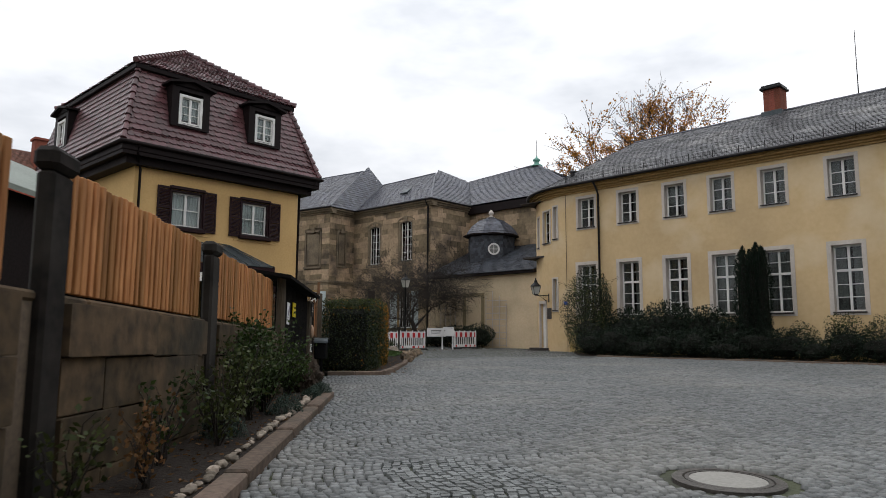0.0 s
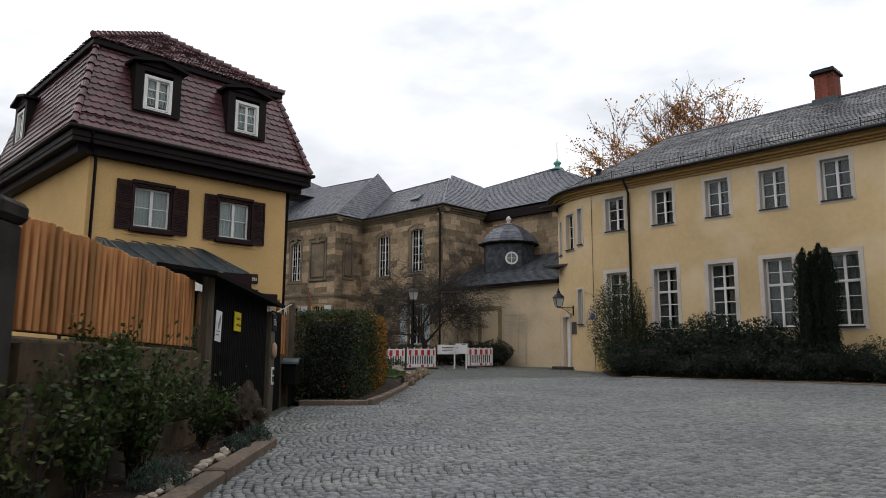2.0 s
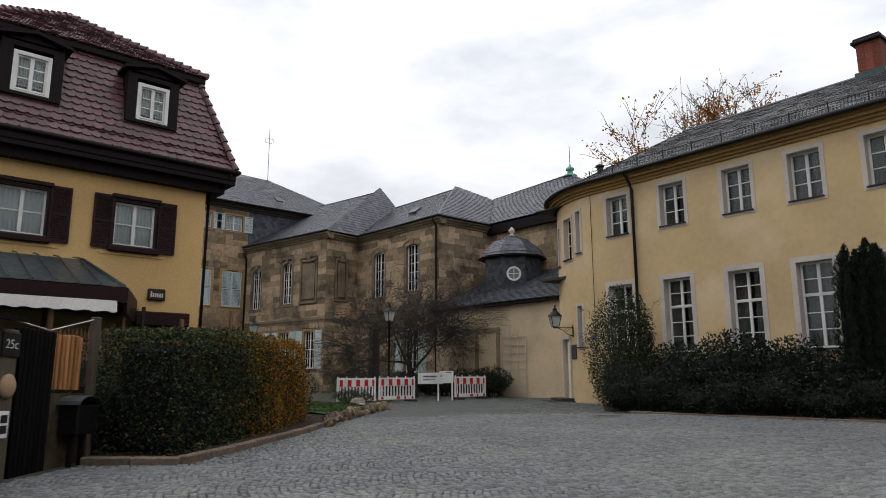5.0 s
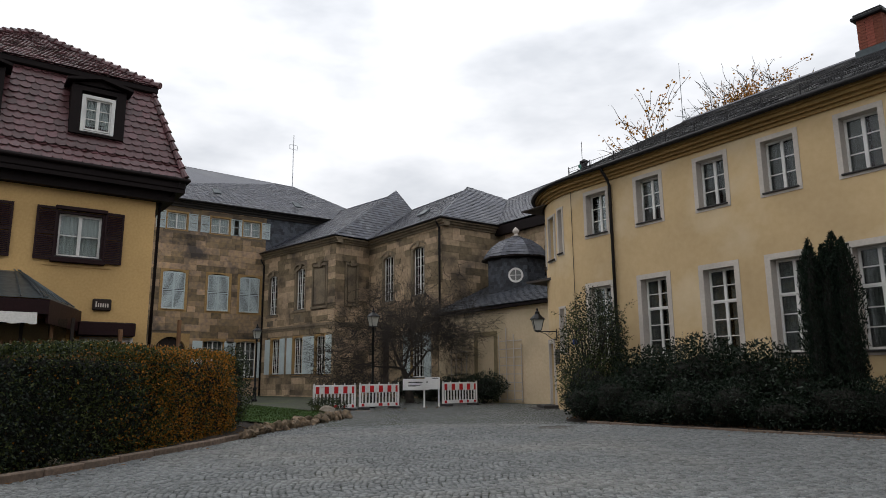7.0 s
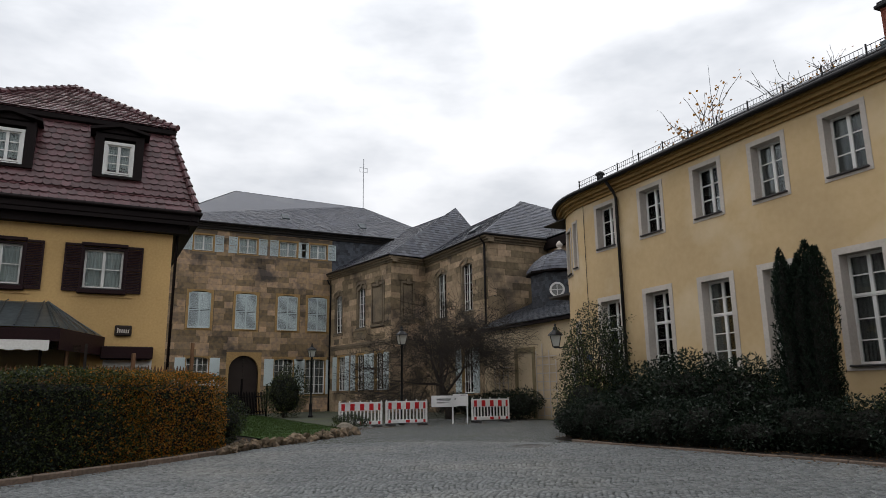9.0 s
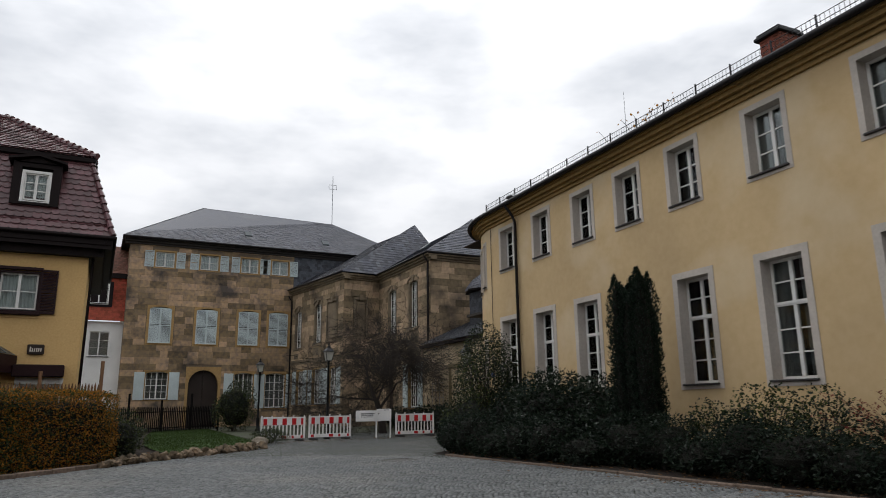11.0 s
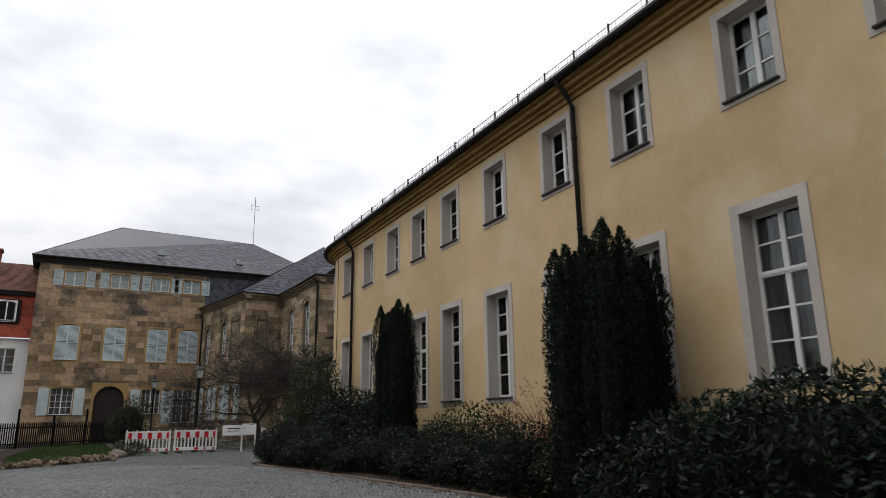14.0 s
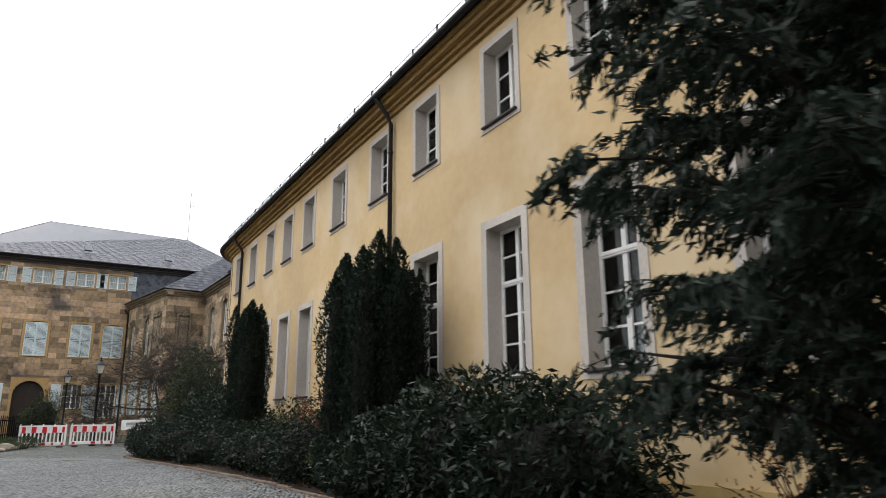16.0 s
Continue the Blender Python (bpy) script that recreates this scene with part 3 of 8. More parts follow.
shingles([(-20.2, YY - 0.5, EZ), (18.4, YY - 0.5, EZ), (18.4, RIDGE_Y, RIDGE_Z), (-20.2, RIDGE_Y, RIDGE_Z)], 0.27, 0.34, M_SLATE_OLD, "slates", yellow, seed=1, jitter=0.3)
n = 10
for i in range(n):
    a0, a1 = radians(-180 + 90 * i / n), radians(-180 + 90 * (i + 1) / n)
    q = [(RC[0] + (RR + 0.5) * math.cos(a), RC[1] + (RR + 0.5) * math.sin(a), EZ) for a in (a0, a1)]
    shingles([q[0], q[1], (-20.2, RIDGE_Y, RIDGE_Z)], 0.27, 0.34, M_SLATE_OLD, "slates", yellow, seed=20 + i, jitter=0.3)
shingles([(-25.4, 46, EZ), (-25.4, 37.8, EZ), (-20.2, RIDGE_Y, RIDGE_Z)], 0.27, 0.34, M_SLATE_OLD, "slates", yellow, seed=31)
shingles([(18.4, 46.5, EZ), (-25.4, 46.5, EZ), (-20.2, RIDGE_Y, RIDGE_Z), (18.4, RIDGE_Y, RIDGE_Z)], 0.5, 0.6, M_SLATE_OLD, "slates", yellow, seed=32)
ridge = Mesh()
ridge.tube([(-20.2, RIDGE_Y, RIDGE_Z), (18.4, RIDGE_Y, RIDGE_Z)], 0.09, 6)
part("ridge_cap", ridge, M_SLATE, yellow)
# snow guard along the eaves
for x0 in np.arange(-20.2, 17.5, 2.4):
    g = Mesh()
    for z in (0.0, 0.16, 0.32):
        g.tube([(x0, YY - 0.36, EZ + 0.08 + z), (x0 + 2.36, YY - 0.36, EZ + 0.08 + z)], 0.011, 4)
    for x in np.arange(x0 + 0.05, x0 + 2.36, 0.115):
        g.tube([(x, YY - 0.36, EZ + 0.06), (x, YY - 0.36, EZ + 0.41)], 0.007, 4)
    for x in (x0 + 0.02, x0 + 1.2):
        g.box((x, YY - 0.37, EZ + 0.0), (x + 0.03, YY - 0.33, EZ + 0.46))
    part("snow_guard", g, M_GUTTER, yellow, "dark metal snow guard grille")
KIT_LOW = window_kit(1.14, 2.78, 2, 5, transom=(1.72, 3, 2), band=0.17, reveal=0.3)
KIT_UP = window_kit(1.04, 1.63, 2, 3, band=0.14, reveal=0.28)
for i, c in enumerate(UC):
    place_window(KIT_LOW, yellow, pose(c, YY, 2.83), M_SURROUND, "tall white-framed window with glazing bars and curtain", "net" if i in (3, 4) else "curtain")
    place_window(KIT_UP, yellow, pose(c, YY, 7.68), M_SURROUND, "white-framed upper window with six panes", "curtain")
for d0, d1, z0, z1 in ((-130.5, -125.5, 6.95, 8.75), (-117.5, -108.5, 7.1, 8.95), (-104.2, -100.2, 7.25, 9.1), (-105.5, -101, 3.2, 4.95)):
    w = radians(d1 - d0) * RR
    kit = window_kit(w, z1 - z0, 2, 3, band=0.09, reveal=0.2, frame_w=0.045, mull=0.05)
    mid = radians((d0 + d1) / 2)
    place_window(kit, yellow, pose(RC[0] + RR * math.cos(mid), RC[1] + RR * math.sin(mid), z0, 0, 0, math.degrees(mid) + 90), M_SURROUND, "narrow window in the rounded wall")
mid = radians(-120.2)
DM = pose(RC[0] + RR * math.cos(mid), RC[1] + RR * math.sin(mid), 1.05, 0, 0, math.degrees(mid) + 90)
door = Mesh(DM)
door.box((-0.42, 0.18, 0), (0.42, 0.23, 2.55))
for x0, x1 in ((-0.34, -0.05), (0.05, 0.34)):
    for z0, z1 in ((0.15, 0.75), (0.85, 1.6), (1.7, 2.4)):
        door.box((x0, 0.165, z0), (x1, 0.18, z1))
dr = part("door", door, M_WHITE, yellow, "white panelled entrance door in a recess")
h = Mesh(DM)
h.tube([(0.36, 0.12, 1.05), (0.26, 0.12, 1.05)], 0.012, 6)
h.tube([(0.36, 0.18, 1.05), (0.36, 0.12, 1.05)], 0.012, 6)
part("door_handle", h, M_GUTTER, dr)
fr = Mesh(DM)
for a, b in (((-0.54, -0.03, 0), (-0.42, 0.25, 2.7)), ((0.42, -0.03, 0), (0.54, 0.25, 2.7)), ((-0.54, -0.03, 2.55), (0.54, 0.25, 2.72))):
    fr.box(a, b)
part("door_frame", fr, M_SURROUND, yellow)
st = Mesh(DM)
st.soft_box((-1.0, -0.9, -0.42), (0.75, 0.1, -0.12), 0.02)
st.soft_box((-0.85, -0.55, -0.12), (0.65, 0.1, 0.0), 0.02)
part("doorstep", st, plain("dark_step_stone", (0.05, 0.045, 0.043), 0.7), yellow, "two dark stone entrance steps")
vent = Mesh()
vent.lathe([(0.13, 0), (0.13, 0.55), (0.2, 0.56), (0.2, 0.62), (0.05, 0.72)], (-20.79, 34.4, 10.65), 12)
part("vent_pipe", vent, M_GUTTER, yellow, "capped roof vent pipe")
wire = Mesh()
wire.tube([(-20.45, YY - 0.03, 10), (-20.45, YY - 0.03, 0.6)], 0.012, 5)
part("lightning_conductor", wire, M_GUTTER, yellow)
ant = Mesh()
ant.tube([(-7.4, RIDGE_Y, RIDGE_Z), (-7.4, RIDGE_Y, RIDGE_Z + 3.5)], [0.03, 0.018], 5)
part("antenna_rod", ant, M_GUTTER, yellow)
chim = thing("chimney", "red brick chimney with dark cap on the slate roof", "chimney", at=(-11.5, 40.65, 14))
for k in range(16):
    z = 13.1 + 0.12 * k
    course = Mesh(pose(-0.36, 1.05, 0.42))
    for j in range(3):
        for a, b in (((-11.6 + 0.3 * j + 0.0, 39.15), (-11.6 + 0.3 * j + 0.29, 39.3)), ((-11.6 + 0.3 * j, 40.0), (-11.6 + 0.3 * j + 0.29, 40.15))):
            course.box((*a, z), (*b, z + 0.108))
    for j in range(3):
        for x in (-11.61, -10.86):
            course.box((x, 39.3 + 0.235 * j, z), (x + 0.155, 39.3 + 0.235 * j + 0.225, z + 0.108))
    part("brick_course", course, M_BRICK, chim)
core = Mesh(pose(-0.36, 1.05, 0.42))
core.box((-11.58, 39.17, 13.1), (-10.74, 40.12, 15.0))
part("mortar_core", core, M_MORTAR, chim)
cap = Mesh(pose(-0.36, 1.05, 0.42))
cap.soft_box((-11.75, 39.0, 15.0), (-10.6, 40.3, 15.14), 0.03)
cap.soft_box((-11.68, 39.07, 15.14), (-10.67, 40.23, 15.26), 0.03)
part("cap", cap, M_IRON, chim, "dark metal chimney cap")
fl = Mesh(pose(-0.36, 1.05, 0.42))
fl.soft_box((-11.72, 39.0, 13.0), (-10.62, 40.3, 13.75), 0.03)
part("flashing", fl, M_ZINC, chim, "grey metal flashing")
# the wing stands slightly skew to the yard
SKEW = ((-9.0, 33.2), -2.6, (-0.33, -0.3, 0.03))
settle((yellow, chim), *SKEW)

# ---- ochre house with brown mansard roof ----
red = thing("ochre_mansard_house", "ochre rendered house with red-brown tiled mansard roof", "house", at=(-29.5, 14.7, 0.7))
RX = -25.3
F = pose(RX, 0, 0, 0, 0, 90)
wall = Mesh(F)
pierced(wall, 7.2, -0.2, 8.3, 0.4, [(12.62, 13.82, 5.97, 7.3), (15.62, 16.82, 5.97, 7.3), (16.5, 17.9, 2.0, 3.35)], u0=11.15)
part("front_wall", wall, M_RED_WALL, red, "ochre rendered front wall")
wall = Mesh()
wall.box((-34.2, 11.15, -0.2), (RX - 0.4, 11.55, 8.3))
wall.box((-34.2, 17.95, -0.2), (RX - 0.4, 18.35, 8.3))
wall.box((-34.2, 11.55, -0.2), (-33.8, 17.95, 8.3))
part("side_wall", wall, M_RED_WALL, red)
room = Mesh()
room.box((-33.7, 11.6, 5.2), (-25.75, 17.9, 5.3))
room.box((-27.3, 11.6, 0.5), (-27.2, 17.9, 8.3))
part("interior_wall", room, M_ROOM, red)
soff = Mesh()
Y0, Y1, X0, X1 = 10.45, 19.1, -24.75, -34.9
soff.box((X1, Y0, 8.3), (X0, Y1, 8.42))
soff.box((X1 + 0.25, Y0 + 0.25, 8.02), (X0 - 0.25, Y1 - 0.25, 8.3))
soff.soft_box((X1 - 0.02, Y0 - 0.02, 8.42), (X0 + 0.02, Y1 + 0.02, 8.72), 0.04)
part("eaves_box", soff, M_EAVE, red, "dark brown boxed eaves")
g = Mesh()
g.tube([(X1, Y0 - 0.08, 8.72), (X0 + 0.08, Y0 - 0.08, 8.72), (X0 + 0.08, Y1 + 0.08, 8.72), (X1, Y1 + 0.08, 8.72)], 0.075, 8)
part("gutter", g, M_EAVE, red, smooth=True)
p = Mesh()
p.tube([(X0 + 0.06, 11.0, 8.65), (X0 + 0.0, 11.0, 8.35), (RX + 0.12, 11.3, 7.9), (RX + 0.1, 11.3, 0.4)], 0.05, 8)
part("downpipe", p, M_EAVE, red, smooth=True)
p = Mesh()
p.tube([(X0 + 0.06, 18.9, 8.65), (X0 - 0.05, 18.8, 8.3), (RX - 0.1, 18.5, 8.0), (RX - 0.12, 18.45, 0.4)], 0.05, 8)
part("downpipe", p, M_EAVE, red, smooth=True)
MZ0, MZ1 = 8.76, 12.0
TX0, TX1, TY0, TY1 = -25.8, -34.0, 11.27, 18.06


def near_tile(p):
    return 9.0 < p.z < 10.2 and p.y > 12


def flared(e0, e1, t0, t1, seed, pick=None):
    """A mansard face with a kicked-out foot."""
    k = 0.16
    a0, a1 = [Vector(e).lerp(Vector(t), k) for e, t in ((e0, t0), (e1, t1))]
    out = (Vector(e0) + Vector(e1)) / 2 - (Vector(t0) + Vector(t1)) / 2
    out.z = 0
    out = out * 0.06
    a0, a1 = a0 - out, a1 - out
    shingles([e0, e1, a1, a0], 0.235, 0.27, M_REDTILE, "roof_tiles", red, lift=0.05, round_end=True, seed=seed)
    shingles([a0, a1, t1, t0], 0.235, 0.27, M_REDTILE, "roof_tiles", red, lift=0.05, round_end=True, seed=seed + 1, single=M_REDTILE_OB, pick=pick, single_name="roof_tile")


C = {"fl": (X0, Y0, MZ0), "fr": (X0, Y1, MZ0), "bl": (X1, Y0, MZ0), "br": (X1, Y1, MZ0)}
T = {"fl": (TX0, TY0, MZ1), "fr": (TX0, TY1, MZ1), "bl": (TX1, TY0, MZ1), "br": (TX1, TY1, MZ1)}
flared(C["fl"], C["fr"], T["fl"], T["fr"], 40, near_tile)
flared(C["bl"], C["fl"], T["bl"], T["fl"], 42)
flared(C["fr"], C["br"], T["fr"], T["br"], 44)
flared(C["br"], C["bl"], T["br"], T["bl"], 46)
lip = Mesh()
lip.soft_box((TX1 - 0.15, TY0 - 0.18, MZ1 - 0.12), (TX0 + 0.18, TY1 + 0.18, MZ1 + 0.1), 0.03)
part("mansard_fascia", lip, M_EAVE, red, "dark brown fascia between the roof slopes")
AP0, AP1 = (-29.05, 14.65, 14.5), (-30.6, 14.65, 14.5)
U = {k: (v[0] + (0.22 if k[0] == "f" else -0.22), v[1] + (0.22 if k[1] == "r" else -0.22), MZ1 + 0.1) for k, v in T.items()}
for pts, sd in (([U["fl"], U["fr"], AP0], 50), ([U["bl"], U["fl"], AP0, AP1], 51), ([U["fr"], U["br"], AP1, AP0], 52), ([U["br"], U["bl"], AP1], 53)):
    shingles(pts, 0.235, 0.27, M_REDTILE, "roof_tiles", red, lift=0.05, round_end=True, seed=sd)
for a, b in ((U["fl"], AP0), (U["fr"], AP0), (AP0, AP1), (U["bl"], AP1), (U["br"], AP1), (C["fr"], T["fr"]), (C["fl"], T["fl"])):
    a, b = Vector(a), Vector(b)
    k = int((b - a).length / 0.33)
    h = Mesh()
    for i in range(k):
        h.tube([a.lerp(b, i / k) + Vector((0, 0, 0.07)), a.lerp(b, (i + 1.08) / k) + Vector((0, 0, 0.02))], [0.12, 0.085], 7)
    part("hip_tiles", h, M_REDTILE, red, "row of half-round hip tiles", kind="stuff")
KIT_RED = window_kit(1.2, 1.33, 2, 2, band=0.07, reveal=0.12, frame_w=0.07)
KIT_DORM = window_kit(0.76, 1.02, 2, 3, band=0.1, reveal=0.05, frame_w=0.05)


def louvre(w, h, t=0.045, gap=0.055):
    """A louvred shutter leaf, hung at its left edge: frame and slats."""
    fmesh, slats = Mesh(), []
    for a, b in (((0, -t, 0), (0.06, 0, h)), ((w - 0.06, -t, 0), (w, 0, h)), ((0.06, -t, 0), (w - 0.06, 0, 0.08)), ((0.06, -t, h - 0.08), (w - 0.06, 0, h)), ((0.06, -t, h / 2 - 0.04), (w - 0.06, 0, h / 2 + 0.04))):
        fmesh.box(a, b)
    s = Mesh()
    z = 0.09
    while z < h - 0.11:
        if abs(z + 0.02 - h / 2) > 0.05:
            s.hexa([(0.06, -t + 0.002, z), (w - 0.06, -t + 0.002, z), (w - 0.06, -t + 0.01, z), (0.06, -t + 0.01, z)], [(0.06, -0.012, z + 0.05), (w - 0.06, -0.012, z + 0.05), (w - 0.06, -0.004, z + 0.05), (0.06, -0.004, z + 0.05)])
        z += gap
    return fmesh.data("shutter"), s.data("louvre_slats")


def hang_shutter(leaf, parent, m, mat, label):
    s = part("shutter", leaf[0], mat, parent, label, m=m)
    part("louvre_slats", leaf[1], mat, s, m=m)


LEAF = louvre(0.55, 1.62)
for c in (13.22, 16.22):
    m = pose(RX, c, 5.97, 0, 0, 90)
    win = place_window(KIT_RED, red, m, M_SHUTTER, "white window with net curtain and brown frame", "net", curtain_mat=M_LACE)
    sl = Mesh(m)
    sl.soft_box((-0.75, -0.16, -0.2), (0.75, 0.02, -0.06), 0.02)
    part("window_ledge", sl, M_SHUTTER, win, "brown wooden ledge")
    sl = Mesh(m)
    sl.soft_box((-0.72, -0.12, 1.42), (0.72, 0.02, 1.54), 0.02)
    part("lintel_board", sl, M_SHUTTER, win, "brown lintel board")
    hang_shutter(LEAF, red, m @ pose(-1.2, -0.03, -0.14), M_SHUTTER, "open dark brown louvred shutter")
    hang_shutter(LEAF, red, m @ pose(0.66, -0.03, -0.14), M_SHUTTER, "open dark brown louvred shutter")
    lw = Mesh(m)
    lw.box((-0.95, -0.03, -0.3), (0.95, 0.0, -0.24))
    part("sill_strip", lw, M_RED_WALL, red)


def dormer(m):
    """A dormer in the mansard: cheeks, front board, low gabled roof, window."""
    cheeks = Mesh(m)
    cheeks.box((-0.78, 0.0, -0.12), (-0.5, 1.35, 1.5))
    cheeks.box((0.5, 0.0, -0.12), (0.78, 1.35, 1.5))
    cheeks.box((-0.5, 0.0, 1.3), (0.5, 1.35, 1.5))
    cheeks.box((-0.5, 0.0, -0.12), (0.5, 0.5, -0.02))
    body = part("dormer", cheeks, M_EAVE, red, "small gabled dormer clad in dark brown wood")
    top = Mesh(m)
    for sgn in (-1, 1):
        lo, hi = 1.5, 1.72
        xs = [(-0.95, 0.0), (0.0, 0.95)][sgn > 0]
        zs = (lo, hi) if sgn < 0 else (hi, lo)
        top.hexa([(xs[0], -0.18, zs[0]), (xs[1], -0.18, zs[1]), (xs[1], 1.5, zs[1]), (xs[0], 1.5, zs[0])], [(xs[0], -0.18, zs[0] + 0.09), (xs[1], -0.18, zs[1] + 0.09), (xs[1], 1.5, zs[1] + 0.09), (xs[0], 1.5, zs[0] + 0.09)])
    top.hexa([(-0.8, 0.0, 1.45), (0.8, 0.0, 1.45), (0.8, 0.05, 1.45), (-0.8, 0.05, 1.45)], [(-0.02, 0.0, 1.72), (0.02, 0.0, 1.72), (0.02, 0.05, 1.72), (-0.02, 0.05, 1.72)])
    part("dormer_roof", top, M_EAVE, body)
    w = m @ pose(0, 0.02, 0.06)
    win = part("dormer_window", KIT_DORM["surround"], M_WHITE, body, "white six-pane dormer window with lace", m=w)
    for nm, key, mat in (("sash", "sash", M_WHITE), ("net_curtain", "net", M_LACE)):
        o = part(nm, KIT_DORM[key], mat, body, m=w)
    for q in KIT_DORM["panes"]:
        part("pane", q, M_GLASS, body, m=w).visible_shadow = False


for c in (13.05, 16.38):
    dormer(pose(-25.02, c, 9.92, 0, 0, 90))
dormer(pose(-32.2, 10.72, 9.92, 0, 0, 0))
# pub front: seamed canopy, awning, side panels
can = Mesh()
a, b = (-22.25, 10.5, 4.35), (-22.25, 15.2, 4.35)
can.poly([a, b, (-24.6, 14.7, 5.3), (-24.6, 11.5, 5.3)])
can.poly([(-24.6, 11.5, 5.3), (-24.6, 14.7, 5.3), (-25.28, 14.7, 5.42), (-25.28, 11.5, 5.42)])
can.poly([(-25.28, 10.3, 4.35), a, (-24.6, 11.5, 5.3), (-25.28, 11.5, 5.42)])
can.poly([b, (-25.28, 16.4, 4.35), (-25.28, 14.7, 5.42), (-24.6, 14.7, 5.3)])
can.poly([(p[0], p[1], 4.28) for p in (a, b, (-25.28, 16.4, 0), (-25.28, 10.3, 0))], True)
canopy = part("canopy", can, M_ZINC, red, "dark standing-seam metal canopy roof")
for i in range(10):
    y = 10.6 + 0.5 * i
    s = Mesh()
    s.tube([(-22.2, y, 4.39), (-24.6, max(11.5, min(y, 14.7)), 5.34), (-25.25, max(11.5, min(y, 14.7)), 5.46)], 0.02, 4)
    part("seam", s, M_ZINC, canopy)
for i in range(5):
    s = Mesh()
    k = i / 5
    s.tube([(-22.3 - 2.9 * k, 15.2 + 1.2 * k, 4.39), (-24.6 - 0.65 * k, 14.72, 5.34 + 0.1 * k)], 0.02, 4)
    part("seam", s, M_ZINC, canopy)
val = Mesh()
val.box((-22.3, 10.5, 3.95), (-22.2, 15.25, 4.32))
part("valance_board", val, M_SHUTTER, canopy, "dark red-brown fascia board")
val = Mesh()
val.hexa([(-22.3, 15.2, 3.72), (-22.2, 15.25, 3.72), (-25.25, 16.45, 3.72), (-25.28, 16.35, 3.72)][::-1], [(-22.3, 15.2, 4.33), (-22.2, 15.25, 4.33), (-25.25, 16.45, 4.33), (-25.28, 16.35, 4.33)][::-1])
part("side_valance", val, M_SHUTTER, canopy)
aw = Mesh()
nn = 40
for i in range(nn):
    y = [10.6 + 4.4 * k / nn for k in (i, i + 1)]
    zb = [3.66 + 0.05 * abs(math.sin(k * 0.8)) for k in (i, i + 1)]
    aw.poly([(-22.12, y[0], zb[0]), (-22.12, y[1], zb[1]), (-22.2, y[1], 3.98), (-22.2, y[0], 3.98)])
part("awning", aw, surface("pale_awning_cloth", (0.68, 0.66, 0.62), (0.56, 0.54, 0.5), 0.9, 20, 1, 0.1), canopy, "pale scalloped awning edge")
pubwall = Mesh()
pubwall.box((-25.28, 10.0, 0.4), (-23.0, 15.9, 2.0))
pubwall.box((-25.28, 10.0, 3.9), (-22.4, 15.0, 4.28))
part("glazed_porch", pubwall, M_DOORDARK, red, "dark glazed porch under the canopy")
for y in np.arange(10.0, 15.9, 1.18):
    q = Mesh()
    q.box((-23.1, y, 2.0), (-23.02, y + 0.08, 3.95))
    part("porch_post", q, M_DOORDARK, red)
gl = Mesh()
gl.box((-23.07, 10.0, 2.0), (-23.05, 15.8, 3.9))
part("porch_pane", gl, M_GLASS, red)
sgn = Mesh(F)
sgn.soft_box((16.72, -0.1, 4.38), (17.25, -0.02, 4.74), 0.06)
ps = part("hanging_sign", sgn, M_DOORDARK, red, "small dark sign with pale lettering")
for i in range(6):
    q = Mesh(F)
    q.box((16.8 + 0.065 * i, -0.112, 4.48), (16.84 + 0.065 * i, -0.1, 4.6 + 0.05 * (i == 0)))
    part("letter_bar", q, M_SURROUND, ps)
q = Mesh(F)
q.soft_box((16.35, -0.35, 3.6), (17.95, 0.0, 4.02), 0.03)
part("awning_box", q, M_SHUTTER, red, "red-brown awning box over the window")
q = Mesh(F)
q.box((16.45, -0.03, 3.36), (17.95, 0.0, 3.58))
part("lintel", q, M_WHITE, red)
place_window(window_kit(1.4, 1.35, 2, 2, band=0.05, reveal=0.12), red, pose(RX, 17.2, 2.0, 0, 0, 90), M_WHITE, "ground-floor window with net curtain", "net")
settle((red,), (-25.3, 14.7), 0, (0.22, 0.0, -0.06))

# ---- sandstone palace: three-storey house and stepped wing ----
def block_mesh():
    bm = bmesh.new()
    bmesh.ops.create_cube(bm, size=1.0)
    bmesh.ops.bevel(bm, geom=bm.edges[:], offset=0.02, segments=1, affect="EDGES")
    me = bpy.data.meshes.new("stone_block")
    bm.to_mesh(me)
    bm.free()
    return me


BLOCK, BLOCK_FAR, BLOCK_GARDEN = block_mesh(), block_mesh(), block_mesh()
BLOCK.materials.append(M_STONE)
BLOCK_FAR.materials.append(M_STONE_FAR)
BLOCK_GARDEN.materials.append(M_GARDEN_STONE)


